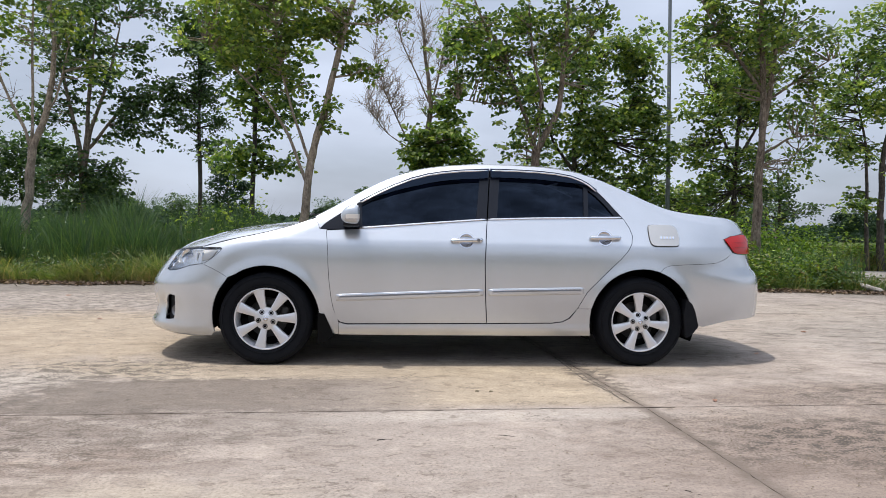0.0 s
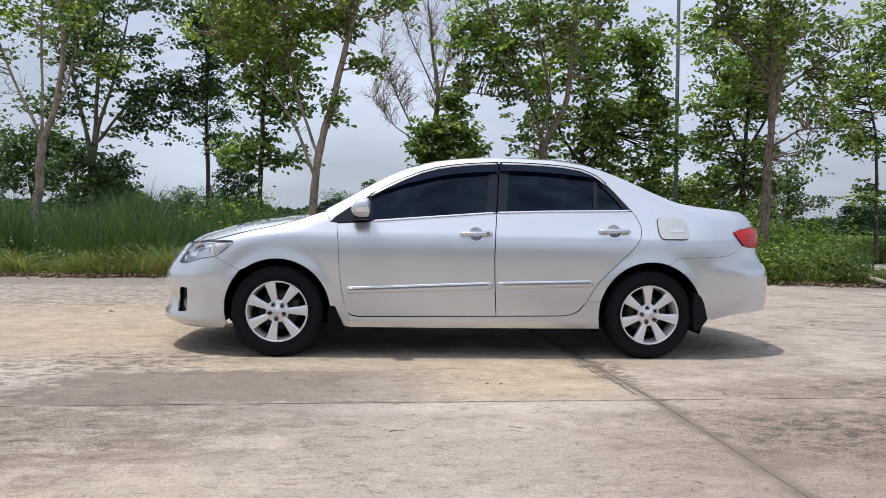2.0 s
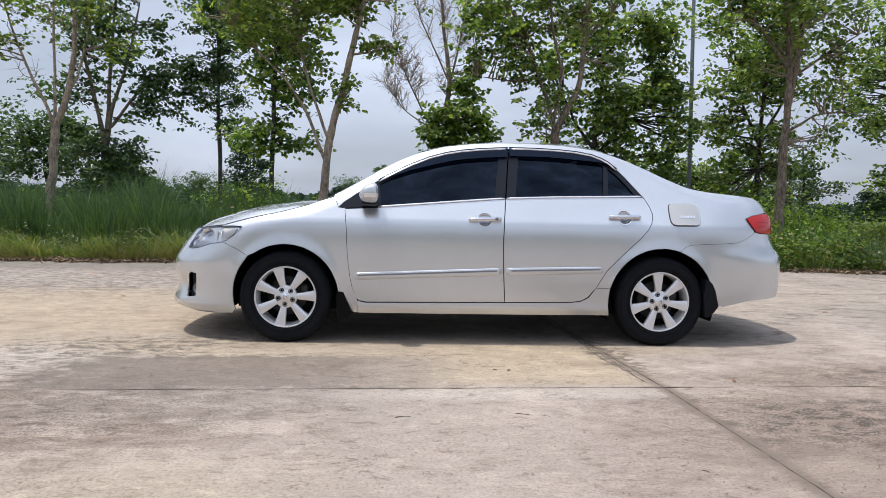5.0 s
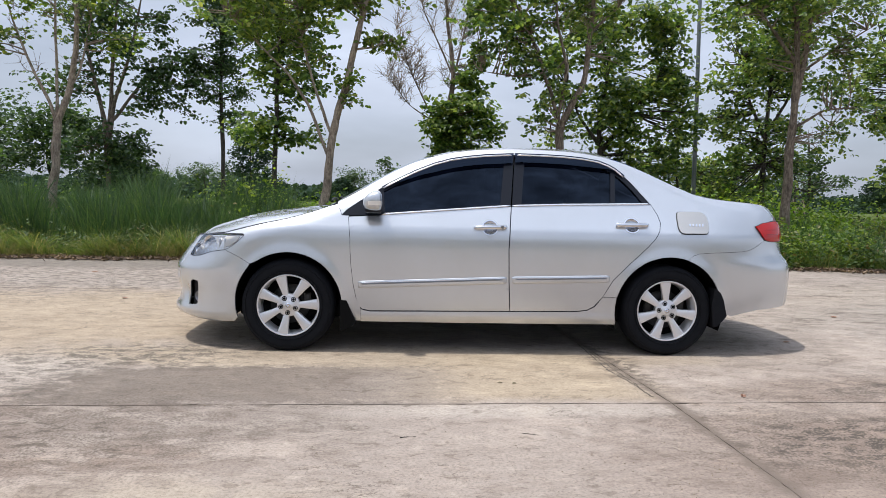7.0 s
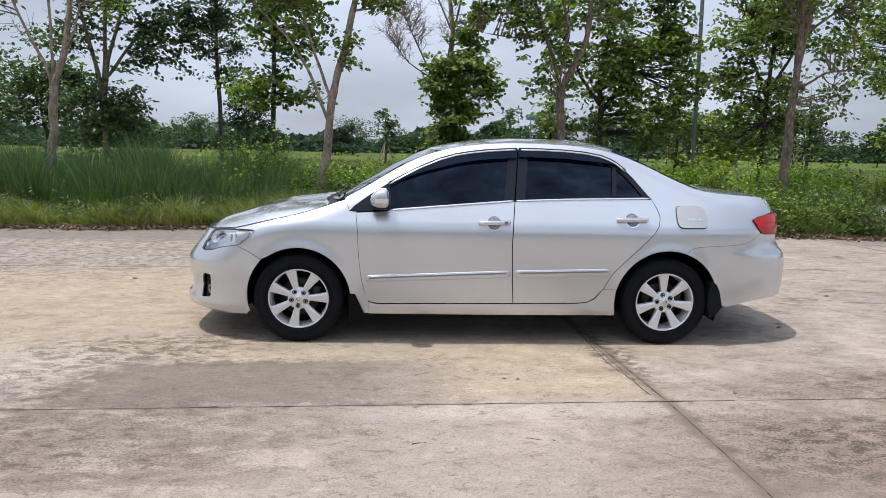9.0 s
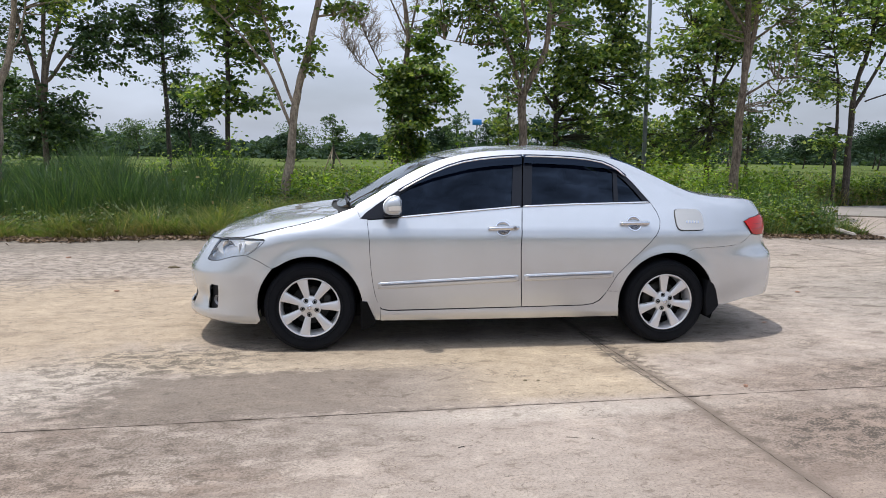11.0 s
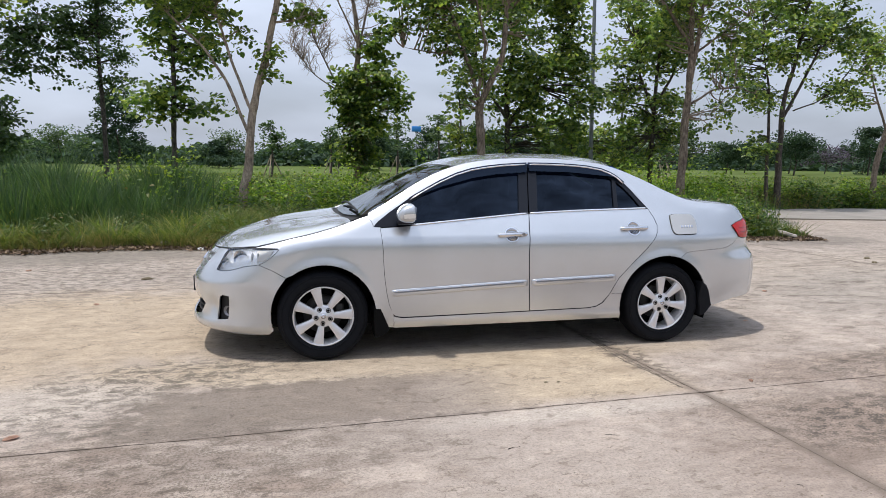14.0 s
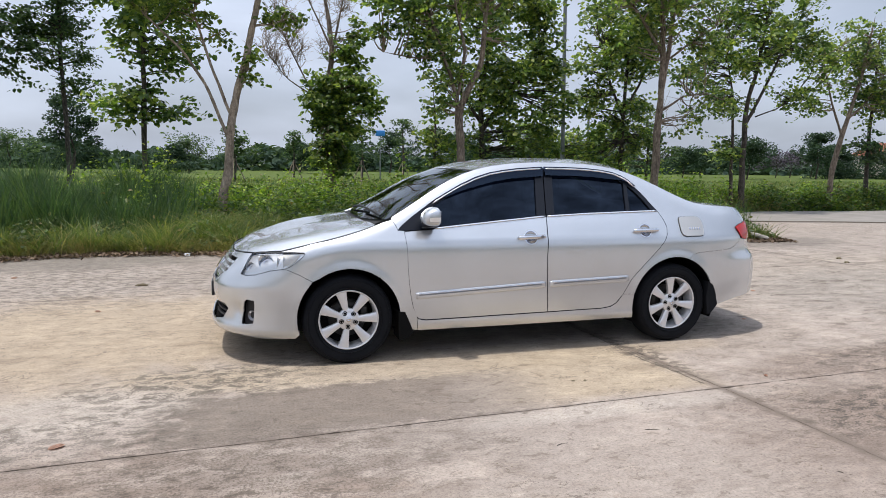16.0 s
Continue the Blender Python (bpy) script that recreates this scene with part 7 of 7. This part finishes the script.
# door mirrors
def mirror_shell():
    bm = bmesh.new()
    bmesh.ops.create_uvsphere(bm, u_segments=36, v_segments=24, radius=1)
    for v in bm.verts:
        x, y, z = v.co
        q = lambda a, e: math.copysign(abs(a) ** e, a)
        X, Y, Z = q(x, 0.75), q(y, 0.6), q(z, 0.6)
        if X > 0:
            X *= 0.45
        # the crown falls away towards the front, and the lower edge rises a little
        drop = (0.5 if Z > 0 else 0.22) * X * X if X < 0 else 0.0
        v.co = (X * 0.088, Y * 0.095, Z * (0.066 * (1 - drop)) - (0.012 * X * X if X < 0 else 0.0))
    for f in bm.faces:
        f.smooth = True
    bmesh.ops.translate(bm, vec=(-0.712, -0.905, 1.03), verts=bm.verts)
    return bm


def mirror_lamp():
    """The indicator lens: a band of the shell's outer face, a little proud."""
    bm = mirror_shell()
    away = [f for f in bm.faces if not (f.calc_center_median().y < -0.93 and -0.765 < f.calc_center_median().x < -0.672 and 0.998 < f.calc_center_median().z < 1.026)]
    bmesh.ops.delete(bm, geom=away, context="FACES")
    bmesh.ops.translate(bm, vec=(0, -0.003, 0), verts=bm.verts)
    return bm


mr = both("door_mirror", mirror_shell(), paint, CC, "silver door mirror")
both("mirror_glass", box(0.006, 0.13, 0.085, (-0.679, -0.905, 1.03), 0.002), C["chrome"], mr)
both("indicator_lens", mirror_lamp(), C["amber"], mr, "pale indicator lens")
both("mirror_foot", box(0.11, 0.16, 0.032, (-0.735, -0.83, 0.958), 0.012, rot=Matrix.Rotation(radians(-8), 4, "X")), C["black"], mr, "black mirror foot")

# wipers
for y0, y1 in ((-0.1, -0.62), (0.45, -0.12)):
    Q = [Vector(top(-1.06 + 0.02 * t, y0 + (y1 - y0) * t)) + Vector((0, 0, 0.016 + 0.012 * math.sin(math.pi * t))) for t in np.linspace(0, 1, 10)]
    V, F = tube_arrays([tuple(q) for q in Q], [0.009] * 10, 6)
    part("wiper", mesh_np("wiper", V, F, C["plastic"], True), None, car, "black windscreen wiper")

# underbody, floor, wheel housings, cabin
part("underbody", box(3.3, 1.5, 0.1, (0.0, 0, 0.27), 0.03), C["inner"], car)


def floor_plate(ss, z, name):
    """A flat plate that closes the body below, along its outline."""
    half = [skin(s, z) for s in ss]
    bm = bmesh.new()
    ring = [bm.verts.new((x * 0.992, y * 0.985, z)) for x, y, _ in half] + [bm.verts.new((x * 0.992, -y * 0.985, z)) for x, y, _ in reversed(half)]
    bm.faces.new(ring)
    bmesh.ops.recalc_face_normals(bm, faces=bm.faces)
    bmesh.ops.solidify(bm, geom=bm.faces[:], thickness=0.02)
    part(name, bm, C["inner"], car)


floor_plate(np.linspace(s_of(1.70, 0.31), mid_r - 0.02, 14), 0.35, "rear_floor")
floor_plate(np.linspace(s_of(-1.70, 0.22), mid_s + 0.02, 14), 0.22, "front_floor")
part("firewall", box(0.06, 1.36, 0.6, (-1.0, 0, 0.62)), C["inner"], car)
part("engine_bay", box(0.95, 1.0, 0.42, (-1.5, 0, 0.5), 0.05), C["inner"], car)
part("boot_floor", box(0.7, 1.0, 0.5, (1.75, 0, 0.55), 0.05), C["inner"], car)
part("parcel_shelf", box(0.5, 1.3, 0.03, (1.3, 0, 1.0), 0.01), C["inner"], car)
part("dashboard", box(0.42, 1.3, 0.24, (-0.82, 0, 0.86), 0.07, 3), C["plastic"], car, "dark dashboard")
for cx, r in ((-AXLE, ARCH_F), (AXLE, ARCH_R)):
    for sg in (-1, 1):
        bm = bmesh.new()
        a = np.linspace(radians(-20), radians(187 if cx < 0 else 200), 28)
        o_ = [bm.verts.new((cx + (r + 0.012) * math.cos(t), sg * (0.765 if math.sin(t) < 0.72 and cx < 0 and math.cos(t) < 0 else 0.855), HUB_Z + (r + 0.012) * math.sin(t))) for t in a]
        i_ = [bm.verts.new((cx + (r + 0.03) * math.cos(t), sg * 0.5, HUB_Z + (r + 0.03) * math.sin(t))) for t in a]
        for k in range(27):
            bm.faces.new((o_[k], o_[k + 1], i_[k + 1], i_[k]))
        bm.faces.new(i_)
        part("wheel_housing", bm, C["inner"], car, "black wheel housing")


def seat(x, y, wide):
    root = part("seat", box(0.5, wide, 0.16, (x, y, 0.5), 0.05, 3), C["seat"], car, "fabric seat")
    part("seat_back", box(0.13, wide, 0.62, (x + 0.27, y, 0.82), 0.05, 3, Matrix.Rotation(radians(14), 4, "Y")), C["seat"], root)
    for k in ((0,) if wide < 0.8 else (-0.4, 0.4)):
        part("headrest", box(0.09, 0.26, 0.17, (x + 0.36, y + k, 1.19), 0.04, 3), C["seat"], root)


seat(-0.25, -0.36, 0.5)
seat(-0.25, 0.36, 0.5)
seat(0.62, 0.0, 1.2)
bm = bmesh.new()
V, F = tube_arrays([(0.0, 0.185 * math.cos(t), 0.185 * math.sin(t)) for t in np.linspace(0, 2 * math.pi, 29)], [0.015] * 29, 8)
wheel_me = mesh_np("steering_wheel", V, F, C["plastic"], True)
sw = part("steering_wheel", wheel_me, None, car)
sw.matrix_local = pose(-0.53, -0.36, 0.93, 0, 25, 0)

# mud flaps
def flap_piece(pts, y0, y1):
    bm = bmesh.new()
    a = [bm.verts.new((x, y0, z)) for x, z in pts]
    b = [bm.verts.new((x + 0.0, y1, z)) for x, z in pts]
    bm.faces.new(a)
    bm.faces.new(b[::-1])
    n = len(pts)
    for k in range(n):
        bm.faces.new((a[(k + 1) % n], a[k], b[k], b[(k + 1) % n]))
    bmesh.ops.recalc_face_normals(bm, faces=bm.faces)
    return bm


both("mud_flap", flap_piece([(1.615, 0.48), (1.655, 0.45), (1.678, 0.40), (1.705, 0.29), (1.675, 0.25), (1.64, 0.215), (1.617, 0.21), (1.60, 0.35)], -0.886, -0.77), C["tyre"], CC, "black rubber mud flap")
both("mud_flap", flap_piece([(-0.95, 0.36), (-0.905, 0.354), (-0.875, 0.285), (-0.842, 0.205), (-0.875, 0.178), (-0.915, 0.16), (-0.945, 0.15), (-0.95, 0.25)], -0.876, -0.68), C["inner"], CC, "black rubber mud flap")


# wheels
def revolve(profile, n=56, close=True):
    """Turns a profile of (radius, y) about the wheel's axle."""
    bm = bmesh.new()
    rows = [[bm.verts.new((r * math.cos(a), y, r * math.sin(a))) for a in np.linspace(0, 2 * math.pi, n, endpoint=False)] for r, y in profile]
    m = len(rows)
    for i in range(m if close else m - 1):
        for j in range(n):
            f = bm.faces.new((rows[i][j], rows[i][(j + 1) % n], rows[(i + 1) % m][(j + 1) % n], rows[(i + 1) % m][j]))
            f.smooth = True
    bmesh.ops.recalc_face_normals(bm, faces=bm.faces)
    return bm


def wheel(at, spin, lugs, far):
    root = part("wheel", revolve([(0.199, -0.044), (0.209, -0.05), (0.212, -0.043), (0.205, -0.03), (0.195, -0.02), (0.188, 0.06), (0.185, 0.15), (0.192, 0.15), (0.198, 0.05), (0.2, -0.02)], 64), C["alloy"], car, "seven-spoke silver alloy wheel")
    # tyre
    tp = [(0.205, -0.04), (0.216, -0.052), (0.245, -0.06), (0.27, -0.063), (0.29, -0.058), (0.303, -0.046), (0.311, -0.03), (0.3155, -0.004), (0.3165, 0.04), (0.3155, 0.09), (0.311, 0.12), (0.29, 0.145), (0.25, 0.148), (0.218, 0.14)]
    ty = part("tyre", revolve(tp, 72), C["tyre"], root, "black tyre")
    for rr in (0.228, 0.284):
        part("sidewall_ring", revolve([(rr - 0.003, -0.0585), (rr, -0.0645), (rr + 0.003, -0.0585)], 64), C["tyre"], ty)
    part("barrel", revolve([(0.195, 0.07), (0.195, 0.075), (0.03, 0.085), (0.03, 0.08)], 40), C["inner"], root)
    part("brake_disc", revolve([(0.135, 0.045), (0.135, 0.06), (0.03, 0.06), (0.03, 0.045)], 40), C["brake"], root, "steel brake disc")
    part("brake_caliper", box(0.06, 0.05, 0.12, (0.115, 0.04, 0.02), 0.015), C["brake"], root)
    # spokes
    for k in range(7):
        a = radians(spin + k * 360 / 7)
        bm = bmesh.new()
        sec = []
        for r, w, y, th in ((0.042, 0.0185, -0.03, 0.03), (0.07, 0.019, -0.034, 0.03), (0.11, 0.0235, -0.039, 0.028), (0.155, 0.0295, -0.042, 0.025), (0.185, 0.035, -0.043, 0.022), (0.204, 0.039, -0.042, 0.02)):
            sec.append([bm.verts.new(v) for v in ((r, y + 0.004, -w), (r, y, -w * 0.72), (r, y - 0.001, 0), (r, y, w * 0.72), (r, y + 0.004, w), (r, y + th, w * 1.05), (r, y + th, -w * 1.05))])
        for i in range(len(sec) - 1):
            for j in range(7):
                f = bm.faces.new((sec[i][j], sec[i][(j + 1) % 7], sec[i + 1][(j + 1) % 7], sec[i + 1][j]))
                f.smooth = j in (1, 2)
        bmesh.ops.recalc_face_normals(bm, faces=bm.faces)
        bmesh.ops.rotate(bm, cent=(0, 0, 0), matrix=Matrix.Rotation(-a, 3, "Y"), verts=bm.verts)
        part("spoke", bm, C["alloy"], root)
    part("hub", revolve([(0.0785, -0.026), (0.076, -0.033), (0.06, -0.036), (0.034, -0.036), (0.032, -0.041), (0.012, -0.043), (0.001, -0.043), (0.001, 0.0), (0.0785, 0.0)], 40), C["alloy"], root, "silver hub")
    part("hub_badge", revolve([(0.017, -0.042), (0.017, -0.0455), (0.001, -0.0455), (0.001, -0.042)], 24), C["chrome"], root)
    for k in range(5):
        a = radians(lugs + k * 72)
        bm = revolve([(0.0165, -0.028), (0.0165, -0.0385), (0.012, -0.0385), (0.012, -0.03), (0.0085, -0.03), (0.0085, -0.04), (0.0005, -0.041), (0.0005, -0.028)], 14)
        bmesh.ops.translate(bm, vec=(0.052 * math.cos(a), 0, 0.052 * math.sin(a)), verts=bm.verts)
        part("wheel_nut", bm, C["inner"], root, "dark wheel nut")
    root.matrix_local = Matrix.Translation(at) @ (Matrix.Rotation(math.pi, 4, "Z") if far else Matrix.Identity(4))
    return root


wheel((-AXLE, -0.8, HUB_Z), 105, -95, False)
wheel((AXLE, -0.8, HUB_Z), 94, 33, False)
wheel((-AXLE, 0.8, HUB_Z), 20, 10, True)
wheel((AXLE, 0.8, HUB_Z), 40, 50, True)
